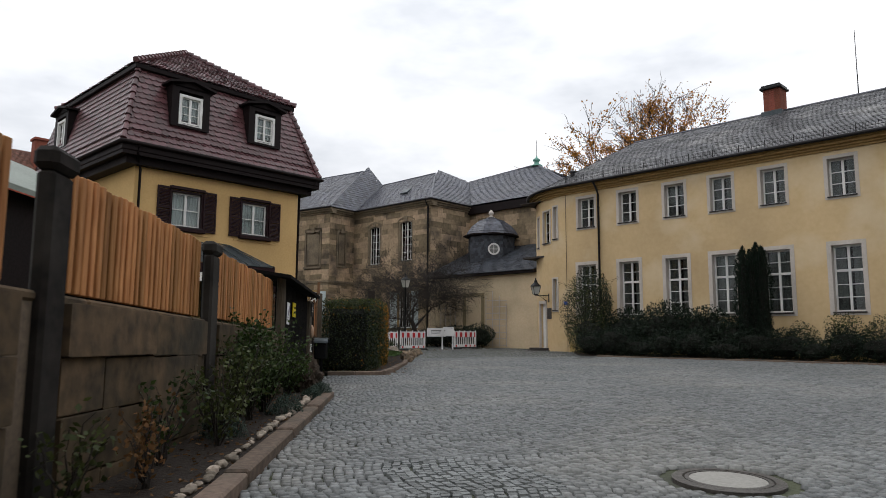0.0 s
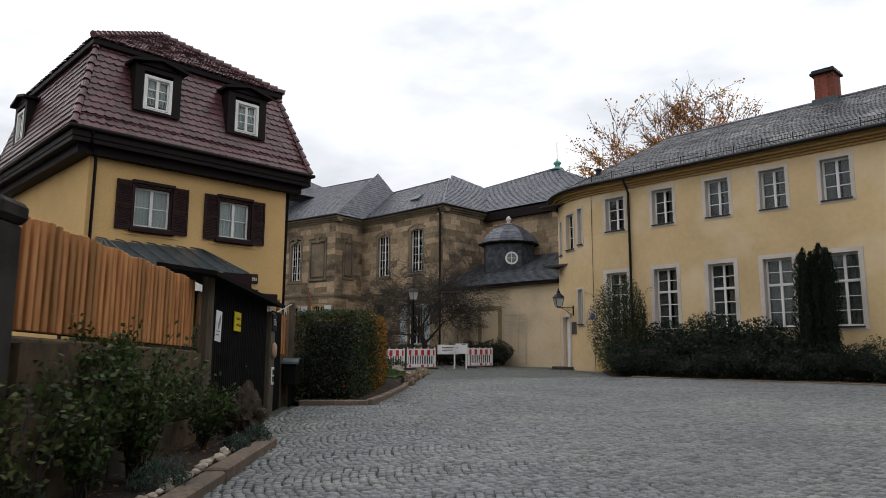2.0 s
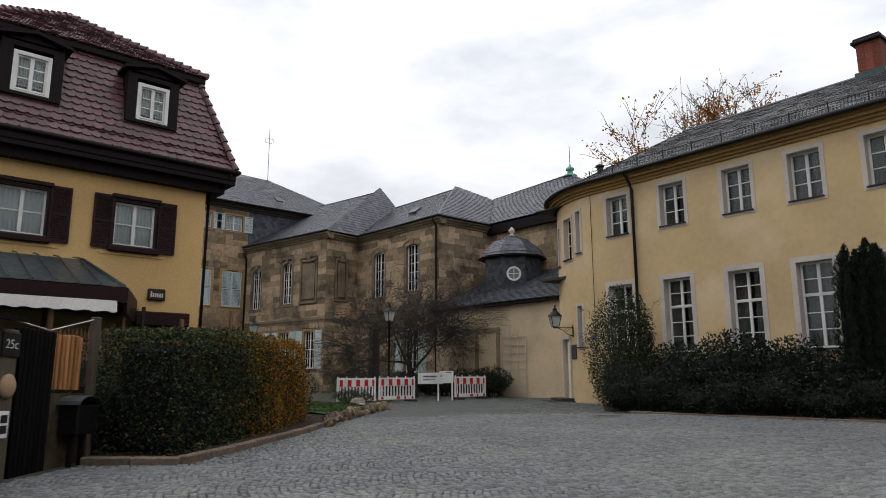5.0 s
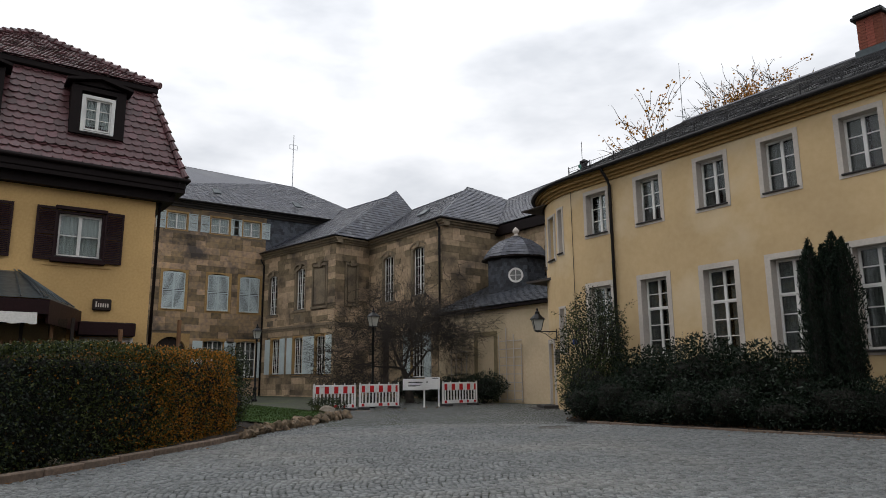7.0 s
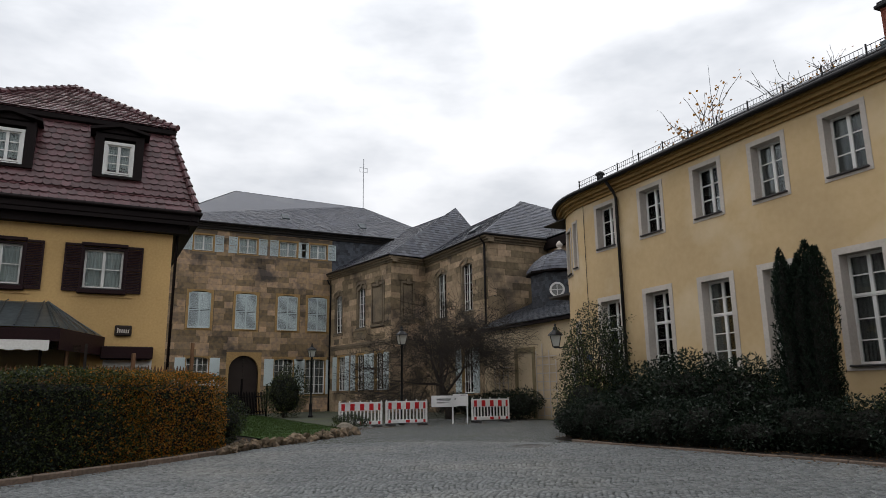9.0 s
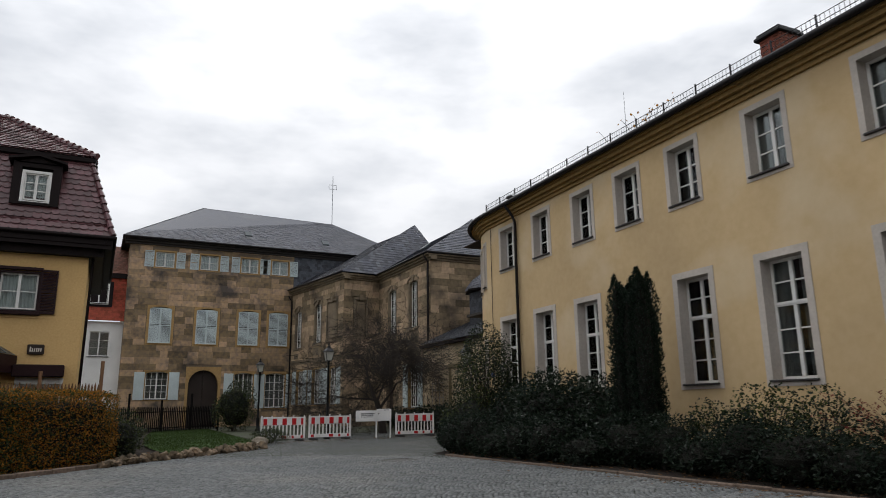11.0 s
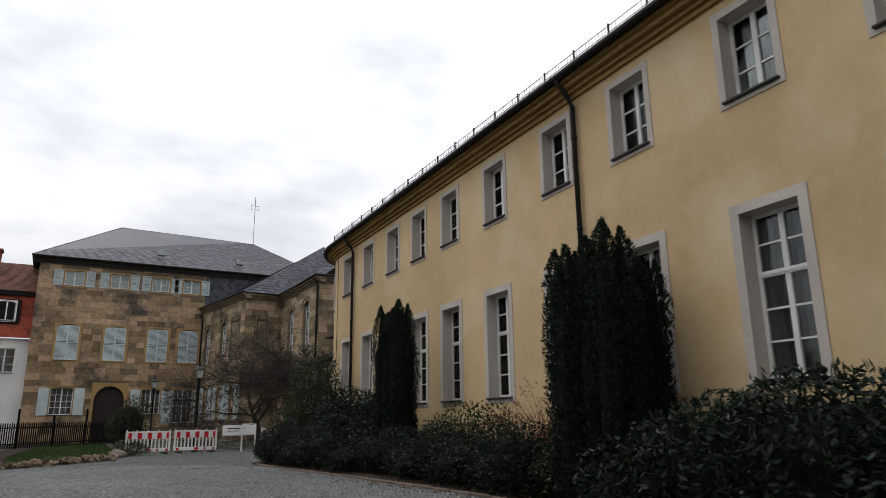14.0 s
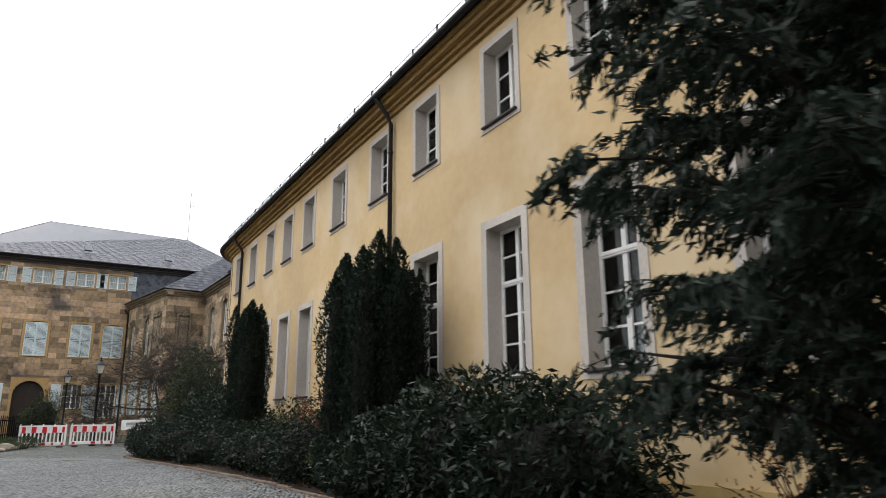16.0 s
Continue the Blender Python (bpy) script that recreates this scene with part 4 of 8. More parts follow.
def ashlar(F, u0, u1, z0, z1, holes, row, length, wall, mesh, rest_mat, seed, limit=150, single=None, proud=0.02, rough=0.012):
    """Coursed stone blocks on a wall face, cut round the holes."""
    rng = np.random.default_rng(seed)
    rest, count = Mesh(F), 0
    z = z0
    while z < z1 - 0.05:
        h = min(row * (0.85 + 0.3 * rng.random()), z1 - z)
        zc = z + h / 2
        gaps = [(u0, u1)]
        for a, b, c, d in holes:
            if c < zc < d:
                gaps = [s for (p, q) in gaps for s in ((p, min(q, a)), (max(p, b), q)) if s[1] - s[0] > 0.08]
        for p, q in gaps:
            u = p
            while u < q - 0.02:
                w = length * (0.55 + 0.9 * rng.random())
                if q - u - w < 0.3:
                    w = q - u
                e = proud + rough * rng.random()
                c = (u + w / 2, 0.03 - e, zc)
                size = (w - 0.012, 0.08, h - 0.012)
                if count < limit and (single is None or single(u, z)):
                    ob = new("stone_block", mesh)
                    ob.matrix_basis = F @ pose(*c) @ Matrix.Diagonal((*size, 1))
                    ob.parent = wall
                    ob.matrix_parent_inverse = wall_inverse(wall)
                    count += 1
                else:
                    rest.box([a - b / 2 for a, b in zip(c, size)], [a + b / 2 for a, b in zip(c, size)])
                u += w
        z += h
    if rest.v:
        me = bpy.data.meshes.new("stone_courses")
        me.from_pydata(rest.v, [], rest.f)
        part("stone_courses", me, rest_mat, wall, kind="stuff")


def wall_inverse(ob):
    chain, inv = [], Matrix.Identity(4)
    while ob:
        chain.append(ob)
        ob = ob.parent
    for o in reversed(chain):
        inv = inv @ o.matrix_parent_inverse @ o.matrix_basis
    return inv.inverted()


def framed_holes(rects, grow=0.14):
    return [(a - grow, b + grow, c - grow, d + grow) for a, b, c, d in rects]


STONE_TRIM = surface("ochre_stone_trim", (0.42, 0.27, 0.11), (0.31, 0.2, 0.09), 0.9, 8, 0.6, 0.3)
GREY_TRIM = surface("grey_stone_trim", (0.25, 0.195, 0.13), (0.17, 0.135, 0.095), 0.9, 8, 0.6, 0.3, stain=(0.06, 0.052, 0.045), stain_amount=0.6, stain_scale=0.8)
palace = thing("sandstone_palace", "weathered sandstone palace with hipped slate roofs", "building", at=(-46, 38, 1.2))

# three-storey part
FX = -52.4
FF = pose(FX, 0, 0, 0, 0, 90)
top_w = [(22.17, 23.7), (25.5, 27.03), (28.7, 30.2), (31.25, 32.62)]
mid_w = [(22.1, 23.75), (25.5, 27.15), (28.75, 30.35), (31.2, 32.75)]
low_w = [(22.2, 23.8, 3.2, 5.25), (28.65, 30.15, 3.2, 5.2), (31.1, 32.7, 2.5, 5.2)]
arch_door = (25.25, 27.45, 1.0, 5.4)
FH = [(a, b, 13.3, 14.52) for a, b in top_w] + [(a, b, 7.38, 10.2) for a, b in mid_w] + low_w + [arch_door]
wall = Mesh(FF)
pierced(wall, 12.7, 0.3, 15.3, 0.5, FH, u0=20.4)
fw = part("front_wall", wall, M_MORTAR, palace, "coursed ochre sandstone wall, stained dark")
ashlar(FF, 20.4, 33.1, 0.4, 15.2, framed_holes(FH, 0.2), 0.46, 1.0, fw, BLOCK_FAR, M_STONE_FAR_ISLE, 3, 290)
sl = Mesh(FF)
sl.box((33.1, 0, 8), (42, 0.5, 15.3))
part("slate_clad_wall", sl, M_SLATE_WALL, palace)
shingles([(FX + 0.02, 33.15, 8.5), (FX + 0.02, 42, 8.5), (FX + 0.015, 42, 15.2), (FX + 0.015, 33.15, 15.2)], 0.24, 0.3, M_SLATE_WALL, "slate_cladding", palace, seed=60)
rest = Mesh()
rest.box((-64, 20.4, 0.3), (FX - 0.5, 20.9, 15.3))
rest.box((-64, 20.9, 0.3), (-63.5, 44, 15.3))
rest.box((-63.5, 43.5, 0.3), (FX - 0.5, 44, 15.3))
part("side_wall", rest, M_STONE_FAR_ISLE, palace)
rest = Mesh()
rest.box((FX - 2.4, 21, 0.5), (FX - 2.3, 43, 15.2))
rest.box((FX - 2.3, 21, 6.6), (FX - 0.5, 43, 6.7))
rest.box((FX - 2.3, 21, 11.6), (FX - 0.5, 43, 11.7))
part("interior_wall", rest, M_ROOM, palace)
co = Mesh(FF)
moulding(co, [20.0, 42], stepped([(14.95, 15.12, 0.15), (15.12, 15.28, 0.3), (15.28, 15.4, 0.5)]))
part("cornice", co, plain("dark_weathered_cornice", (0.045, 0.04, 0.036), 0.8), palace, "dark moulded stone cornice")
g = Mesh()
g.tube([(FX + 0.62, 42, 15.42), (FX + 0.62, 19.8, 15.42)], 0.08, 8)
part("gutter", g, M_GUTTER, palace, smooth=True)
E0 = 15.48
RA, RB = (-60.3, 26.5, 20.7), (-61.1, 39.1, 20.7)
shingles([(FX + 0.6, 19.8, E0), (FX + 0.6, 44.6, E0), RB, RA], 0.26, 0.34, M_SLATE, "slates", palace, seed=61)
shingles([(-64.6, 19.8, E0), (FX + 0.6, 19.8, E0), RA], 0.26, 0.34, M_SLATE, "slates", palace, seed=62)
shingles([(FX + 0.6, 44.6, E0), (-64.6, 44.6, E0), RB], 0.26, 0.34, M_SLATE, "slates", palace, seed=63)
shingles([(-64.6, 44.6, E0), (-64.6, 19.8, E0), RA, RB], 0.5, 0.6, M_SLATE, "slates", palace, seed=64)
for y, z, x in ((29.4, 16.85, -53.6), (36.0, 16.6, -53.2)):
    sk = Mesh(pose(x, y, z, 0, 39, 0))
    sk.soft_box((-0.4, -0.3, 0), (0.4, 0.3, 0.12), 0.03)
    part("roof_hatch", sk, M_ZINC, palace, "small grey roof hatch")
ant = Mesh()
ant.tube([(-61.1, 39.1, 20.6), (-61.1, 39.1, 25.9)], 0.035, 5)
for z, w in ((24.9, 0.42), (24.45, 0.42)):
    ant.tube([(-61.1, 39.1 - w, z), (-61.1, 39.1 + w, z)], 0.02, 4)
ant.tube([(-61.1, 38.7, 24.45), (-61.1, 38.7, 24.9)], 0.02, 4)
ant.tube([(-61.1, 39.5, 24.45), (-61.1, 39.5, 24.9)], 0.02, 4)
part("antenna", ant, plain("pale_antenna_metal", (0.35, 0.36, 0.38), 0.4, 0.5), palace, "thin roof antenna with square loop")
KIT_T = window_kit(1.4, 1.2, 2, 2, band=0.13, reveal=0.14, sill=False)
BLUE_S = louvre(0.66, 1.28, gap=0.06)
for a, b in top_w:
    m = pose(FX, (a + b) / 2, 13.3, 0, 0, 90)
    place_window(KIT_T, palace, m, STONE_TRIM, "small attic window with white curtains", "net", curtain_mat=M_LACE)
    hang_shutter(BLUE_S, palace, m @ pose(-1.48, -0.03, -0.05), M_SHUTTER_BLUE, "open pale blue-green shutter")
    hang_shutter(BLUE_S, palace, m @ pose(0.82, -0.03, -0.05), M_SHUTTER_BLUE, "open pale blue-green shutter")
BLUE_M = louvre(0.79, 2.7, gap=0.075)
KIT_M = window_kit(1.6, 2.8, 2, 4, band=0.18, reveal=0.25, arch=0.16)
for a, b in mid_w:
    m = pose(FX, (a + b) / 2, 7.38, 0, 0, 90)
    part("window", KIT_M["surround"], STONE_TRIM, palace, "arched stone window opening", m=m)
    part("window_sill", KIT_M["sill"], STONE_TRIM, palace, m=m)
    hang_shutter(BLUE_M, palace, m @ pose(-0.79, 0.06, 0.02), M_SHUTTER_BLUE, "closed pale blue-green louvred shutter")
    hang_shutter(BLUE_M, palace, m @ pose(0.0, 0.06, 0.02), M_SHUTTER_BLUE, "closed pale blue-green louvred shutter")


def solid_shutter(w, h):
    s = Mesh()
    s.soft_box((0, -0.05, 0), (w, 0, h), 0.01)
    for z0, z1 in ((0.12, h * 0.45), (h * 0.52, h - 0.12)):
        s.box((0.1, -0.062, z0), (w - 0.1, -0.05, z1))
    return s.data("shutter")


for a, b, c, d in low_w:
    m = pose(FX, (a + b) / 2, c, 0, 0, 90)
    kit = window_kit(b - a, d - c, 4, 4, band=0.16, reveal=0.18, arch=0.14)
    place_window(kit, palace, m, STONE_TRIM, "ground-floor window with white glazing bars", "net")
    ss = solid_shutter(0.72, d - c)
    part("shutter", ss, M_SHUTTER_BLUE, palace, "open pale blue-green panelled shutter", m=m @ pose(-(b - a) / 2 - 0.78, -0.03, -0.05))
    part("shutter", ss, M_SHUTTER_BLUE, palace, "open pale blue-green panelled shutter", m=m @ pose((b - a) / 2 + 0.06, -0.03, -0.05))
am = pose(FX, 26.35, 1.0, 0, 0, 90)
ad = Mesh(am)
n = 10
for i in range(n):
    t0, t1 = math.pi * i / n, math.pi * (i + 1) / n
    p0, p1 = [(1.1 * math.cos(t), 3.3 + 1.1 * math.sin(t)) for t in (t0, t1)]
    ad.hexa([(p1[0], -0.04, p1[1]), (p0[0], -0.04, p0[1]), (p0[0], 0.3, p0[1]), (p1[0], 0.3, p1[1])], [(p1[0], -0.04, 4.65), (p0[0], -0.04, 4.65), (p0[0], 0.3, 4.65), (p1[0], 0.3, 4.65)])
ad.box((-1.3, -0.04, 0), (-1.1, 0.3, 4.65))
ad.box((1.1, -0.04, 0), (1.3, 0.3, 4.65))
part("arch_surround", ad, STONE_TRIM, palace, "round-arched stone portal")
dd = Mesh(am)
dd.box((-1.1, 0.32, 0), (-0.01, 0.4, 4.4))
dd.box((0.01, 0.32, 0), (1.1, 0.4, 4.4))
part("portal_door", dd, M_DOORDARK, palace, "dark double-leaf portal door")

# stepped two-storey wing
AO, AANG = (-52.4, 33.1), 8.7
FA = pose(AO[0], AO[1], 0, 0, 0, AANG)
AL = 9.15
ac = FA @ Vector((AL, 0, 0))
FAS = pose(ac.x, ac.y, 0, 0, 0, 90 + AANG)
BY = 37.4
BX0, BX1 = -43.9, -35.2
FB = pose(BX0, BY, 0)
FBS = pose(BX1, BY, 0, 0, 0, 90)
CY = 42.0
FC = pose(BX1, CY, 0)


def upper_win(F, u, z0, w, h, label, kit, parent):
    m = F @ pose(u, 0, z0)
    place_window(kit, parent, m, GREY_TRIM, label, "curtain")
    key = Mesh(m)
    key.hexa([(-0.12, -0.1, h + 0.02), (0.12, -0.1, h + 0.02), (0.12, 0.05, h + 0.02), (-0.12, 0.05, h + 0.02)], [(-0.17, -0.1, h + 0.42), (0.17, -0.1, h + 0.42), (0.17, 0.05, h + 0.42), (-0.17, 0.05, h + 0.42)])
    n = 8
    for i in range(n):
        a, b = [-w / 2 - 0.25 + (w + 0.5) * k / n for k in (i, i + 1)]
        za, zb = [h + 0.32 - 0.3 * (2 * x / (w + 0.5)) ** 2 for x in (a, b)]
        key.hexa([(a, -0.09, za), (b, -0.09, zb), (b, 0.05, zb), (a, 0.05, za)], [(a, -0.09, za + 0.1), (b, -0.09, zb + 0.1), (b, 0.05, zb + 0.1), (a, 0.05, za + 0.1)])
    part("keystone_moulding", key, GREY_TRIM, parent)
    ap = Mesh(m)
    ap.box((-w / 2 - 0.25, -0.09, -0.22), (w / 2 + 0.25, 0.05, -0.05))
    ap.box((-w / 2 - 0.1, -0.035, -0.95), (w / 2 + 0.1, 0.05, -0.35))
    part("apron", ap, GREY_TRIM, parent)


wingw = {"A": [(1.4, 10.2, 7.15), (5.0, 10.6, 7.3)], "B": [(2.65, 10.7, 7.5), (6.2, 10.7, 7.6)]}
AH = [(0.85, 1.95, 7.15, 10.2), (4.4, 5.6, 7.3, 10.55), (1.4, 2.5, 2.7, 5.3), (4.35, 5.45, 2.7, 5.4), (7.05, 8.15, 2.7, 5.5)]
wall = Mesh(FA)
pierced(wall, AL, 0.3, 11.7, 0.5, AH)
aw_ = part("wing_wall", wall, M_MORTAR, palace, "grey-brown sandstone wing wall")
BLIND = [(6.45, 8.35, 7.2, 10.6)]
ashlar(FA, 0, AL, 0.4, 11.6, framed_holes(AH, 0.16) + BLIND, 0.42, 0.95, aw_, BLOCK, M_STONE_ISLE, 5, 220)
wall = Mesh(FAS)
wall.box((0, 0, 0.3), (3.2, 0.5, 11.7))
as_ = part("wing_wall", wall, M_MORTAR, palace)
ashlar(FAS, 0, 3.1, 0.4, 11.6, [(0.75, 2.0, 7.3, 10.6)], 0.42, 0.9, as_, BLOCK, M_STONE_ISLE, 6, 120)
BH = [(2.0, 3.3, 7.5, 10.65), (5.5, 6.8, 7.6, 10.65), (1.75, 2.75, 1.0, 5.4), (5.4, 6.75, 2.4, 5.2)]
wall = Mesh(FB)
pierced(wall, BX1 - BX0, 0.3, 11.7, 0.5, BH)
b_ = part("wing_wall", wall, M_MORTAR, palace)
ashlar(FB, 0, BX1 - BX0, 0.4, 11.6, framed_holes(BH, 0.16), 0.42, 0.95, b_, BLOCK, M_STONE_ISLE, 7, 200)
wall = Mesh(FBS)
wall.box((0.01, 0, 0.3), (CY - BY, 0.5, 11.7))
bs_ = part("wing_wall", wall, M_MORTAR, palace)
ashlar(FBS, 0, CY - BY, 0.4, 11.6, [], 0.42, 1.0, bs_, BLOCK, M_STONE_ISLE, 8, 200)
wall = Mesh(FC)
wall.box((0, 0, 0.3), (10.2, 0.5, 11.9))
c_ = part("wing_wall", wall, M_MORTAR, palace)
ashlar(FC, 0, 10.2, 6, 11.8, [], 0.42, 1.0, c_, BLOCK, M_STONE_ISLE, 9, 150)
KA = window_kit(1.1, 3.0, 4, 5, band=0.16, reveal=0.16, arch=0.2)
for u, zt, zb in wingw["A"]:
    upper_win(FA, u, zb, 1.1, 3.0, "tall arched window with white glazing bars", KA, palace)
KB = window_kit(1.3, 3.1, 4, 5, band=0.16, reveal=0.16, arch=0.2)
for u, zt, zb in wingw["B"]:
    upper_win(FB, u, zb, 1.3, 3.05, "tall arched window with white glazing bars", KB, palace)


def blind_panel(F, u0, u1, z0, z1):
    p = Mesh(F)
    p.box((u0, 0.0, z0), (u1, 0.06, z1))
    for a, b in (((u0 + 0.05, -0.07, z0 + 0.05), (u0 + 0.2, 0.02, z1 - 0.3)), ((u1 - 0.2, -0.07, z0 + 0.05), (u1 - 0.05, 0.02, z1 - 0.3)), ((u0 + 0.05, -0.07, z1 - 0.42), (u1 - 0.05, 0.02, z1 - 0.28)), ((u0, -0.12, z0 - 0.02), (u1, 0.02, z0 + 0.14)), ((u0 + 0.3, -0.05, z0 + 0.3), (u1 - 0.3, 0.02, z1 - 0.6)), (((u0 + u1) / 2 - 0.14, -0.12, z1 - 0.5), ((u0 + u1) / 2 + 0.14, 0.02, z1 - 0.1))):
        p.box(a, b)
    part("blind_window", p, GREY_TRIM, palace, "blind stone window panel with moulded frame")


blind_panel(FA, 6.45, 8.35, 7.2, 10.6)
blind_panel(FAS, 0.75, 2.0, 7.3, 10.6)
for F, L in ((FA, AL), (FAS, 3.2), (FB, BX1 - BX0), (FBS, CY - BY)):
    s = Mesh(F)
    s.box((-0.02, -0.12, 6.0), (L + 0.1, 0.02, 6.16))
    s.box((-0.02, -0.07, 5.82), (L + 0.05, 0.02, 6.0))
    part("string_course", s, GREY_TRIM, palace, "projecting stone string course")
    s = Mesh(F)
    moulding(s, [-0.05, L + 0.38], stepped([(11.6, 11.74, 0.12), (11.74, 11.88, 0.25), (11.88, 12.0, 0.4)]))
    part("cornice", s, GREY_TRIM, palace)
s = Mesh(FC)
s.box((0, -0.35, 11.45), (10.2, 0.3, 12.05))
part("cornice", s, M_EAVE, palace, "dark timber eaves")
KG = window_kit(1.1, 2.6, 4, 4, band=0.12, reveal=0.15, arch=0.12)
SG = solid_shutter(0.66, 2.6)
for u in (1.95, 4.9, 7.6):
    m = FA @ pose(u, 0, 2.7)
    place_window(KG, palace, m, STONE_TRIM, "ground-floor window with white glazing bars", "net")
    part("shutter", SG, M_SHUTTER_BLUE, palace, "open pale blue-green panelled shutter", m=m @ pose(-1.33, -0.03, 0))
    part("shutter", SG, M_SHUTTER_BLUE, palace, "open pale blue-green panelled shutter", m=m @ pose(0.67, -0.03, 0))
KG2 = window_kit(1.35, 2.8, 4, 4, band=0.12, reveal=0.15, arch=0.12)
m = FB @ pose(6.07, 0, 2.4)
place_window(KG2, palace, m, STONE_TRIM, "ground-floor window with white glazing bars", "net")
SG2 = solid_shutter(0.75, 2.8)
part("shutter", SG2, M_SHUTTER_BLUE, palace, "open pale blue-green panelled shutter", m=m @ pose(-1.5, -0.03, 0))
part("shutter", SG2, M_SHUTTER_BLUE, palace, "open pale blue-green panelled shutter", m=m @ pose(0.75, -0.03, 0))
dm = Mesh(FB)
dm.box((1.75, 0.2, 1.0), (2.75, 0.27, 5.4))
for z0, z1 in ((1.2, 2.2), (2.4, 3.6), (3.8, 5.2)):
    dm.box((1.9, 0.185, z0), (2.6, 0.2, z1))
part("side_door", dm, M_DOORDARK, palace, "tall dark side door")
for F, u, ztop in ((FB, BX1 - BX0 - 0.15, 12.0), (FA, 0.12, 11.6)):
    p = Mesh(F)
    p.tube([(u, -0.42, ztop), (u, -0.3, ztop - 0.25), (u, -0.12, ztop - 0.45), (u, -0.12, 0.9)], 0.065, 7)
    part("downpipe", p, M_GUTTER, palace, "dark round downpipe", smooth=True)
# wing roofs
WZ = 12.05
a0, a1 = FA @ Vector((0, -0.45, 0)), FA @ Vector((AL + 0.45, -0.45, 0))
s1 = FAS @ Vector((3.0, -0.45, 0))
PA = (-47.9, 41.9, 17.1)
PB = (-39.9, 43.1, 15.85)
P0 = (-57.0, 40.6, 17.1)
VA, VB = (-46.2, 42.8, 15.65), (-38.8, 46.3, 15.4)
shingles([(a0.x - 1.2, a0.y - 0.2, WZ), (a1.x, a1.y, WZ), PA, P0], 0.27, 0.34, M_SLATE, "slates", palace, seed=70)
shingles([(a1.x, a1.y, WZ), (s1.x + 0.2, BY - 0.45, WZ + 0.02), VA, PA], 0.27, 0.34, M_SLATE, "slates", palace, seed=71)
shingles([(s1.x + 0.2, BY - 0.45, WZ), (BX1 + 0.45, BY - 0.45, WZ), PB, VA], 0.27, 0.34, M_SLATE, "slates", palace, seed=72)
shingles([(BX1 + 0.45, BY - 0.45, WZ), (BX1 + 0.45, CY - 0.4, WZ), VB, PB], 0.27, 0.34, M_SLATE, "slates", palace, seed=73)
FP = (-32.4, 47.2, 16.1)
shingles([(BX1 + 0.4, CY - 0.4, 12.15), (-25.2, CY - 0.4, 12.15), FP, VB], 0.27, 0.34, M_SLATE, "slates", palace, seed=74)
shingles([(-25.2, CY - 0.4, 12.15), (-25.2, 52, 12.15), FP], 0.27, 0.34, M_SLATE, "slates", palace, seed=75)
backr = Mesh()
backr.poly([P0, PA, VA, PB, VB, FP, (-25.2, 52, 12.0), (-57, 52, 12.0)])
part("rear_slope", backr, M_SLATE, palace)
backr = Mesh()
backr.box((-63, 44.0, 0.3), (-24.9, 52, 11.9))
part("rear_block", backr, M_STONE_ISLE, palace)
rw = Mesh()
rw.box((-52, 38.2, 0.5), (-36, 38.3, 11.6))
part("interior_wall", rw, M_ROOM, palace)
hp = Mesh()
for a, b in (((a1.x, a1.y, WZ), PA), ((BX1 + 0.45, BY - 0.45, WZ), PB), (PA, P0), (PB, VA), (FP, VB), (FP, (-25.2, CY - 0.4, 12.15))):
    hp.tube([Vector(a) + Vector((0, 0, 0.03)), Vector(b) + Vector((0, 0, 0.03))], 0.07, 5)
part("ridge_cap", hp, M_SLATE, palace)
hatch = Mesh(pose(-39.6, 39.2, 13.55, 38, 0, 0))
hatch.soft_box((-0.42, -0.35, 0), (0.42, 0.35, 0.12), 0.03)
part("roof_hatch", hatch, M_ZINC, palace, "small grey roof hatch")
fin = Mesh()
fin.lathe([(0.5, 0), (0.42, 0.12), (0.2, 0.2), (0.18, 0.42), (0.3, 0.48), (0.28, 0.6), (0.08, 0.75), (0.05, 0.9)], (FP[0], FP[1], 15.95), 12)
part("finial", fin, M_COPPER, palace, "green copper roof finial", smooth=True)
rod = Mesh()
rod.tube([(FP[0], FP[1], 16.8), (FP[0], FP[1], 18.2)], 0.02, 5)
part("lightning_rod", rod, M_GUTTER, palace)
# snow hooks as a thin line along the wing eaves
for p, q in (((a0.x, a0.y, WZ), (a1.x, a1.y, WZ)), ((s1.x, BY - 0.45, WZ), (BX1 + 0.45, BY - 0.45, WZ)), ((BX1 + 0.45, BY - 0.45, WZ), (BX1 + 0.45, CY - 0.4, WZ))):
    g = Mesh()
    g.tube([p, q], 0.075, 6)
    part("gutter", g, M_GUTTER, palace, smooth=True)

settle((palace,), (-35.2, 37.4), 0, (-0.1, 0.1, -0.12), (1.035, 1.0, 1.0))

# ---- beige service building with slate lean-to roof and turret ----
beige = thing("beige_service_building", "low beige rendered building with slate lean-to roof", "building", at=(-29.5, 39, 0.9))
GY = 36.6
FG = pose(0, GY, 0)
wall = Mesh(FG)
wall.box((-34.4, 0, 0.2), (-24.6, 0.4, 5.95))
part("front_wall", wall, M_BEIGE, beige, "beige rendered wall")
wall = Mesh()
wall.box((-34.4, GY + 0.4, 0.2), (-34.0, 42, 5.95))
part("side_wall", wall, M_BEIGE, beige)
e = Mesh(FG)
e.box((-34.5, -0.3, 5.9), (-24.85, 0.3, 6.05))
part("eaves_board", e, M_EAVE, beige)
shingles([(-34.6, GY - 0.35, 6.08), (-24.8, GY - 0.35, 6.08), (-24.9, 42, 8.6), (-34.6, 42, 8.6)], 0.24, 0.3, M_SLATE_WALL, "slates", beige, seed=80)
bd = Mesh(FG)
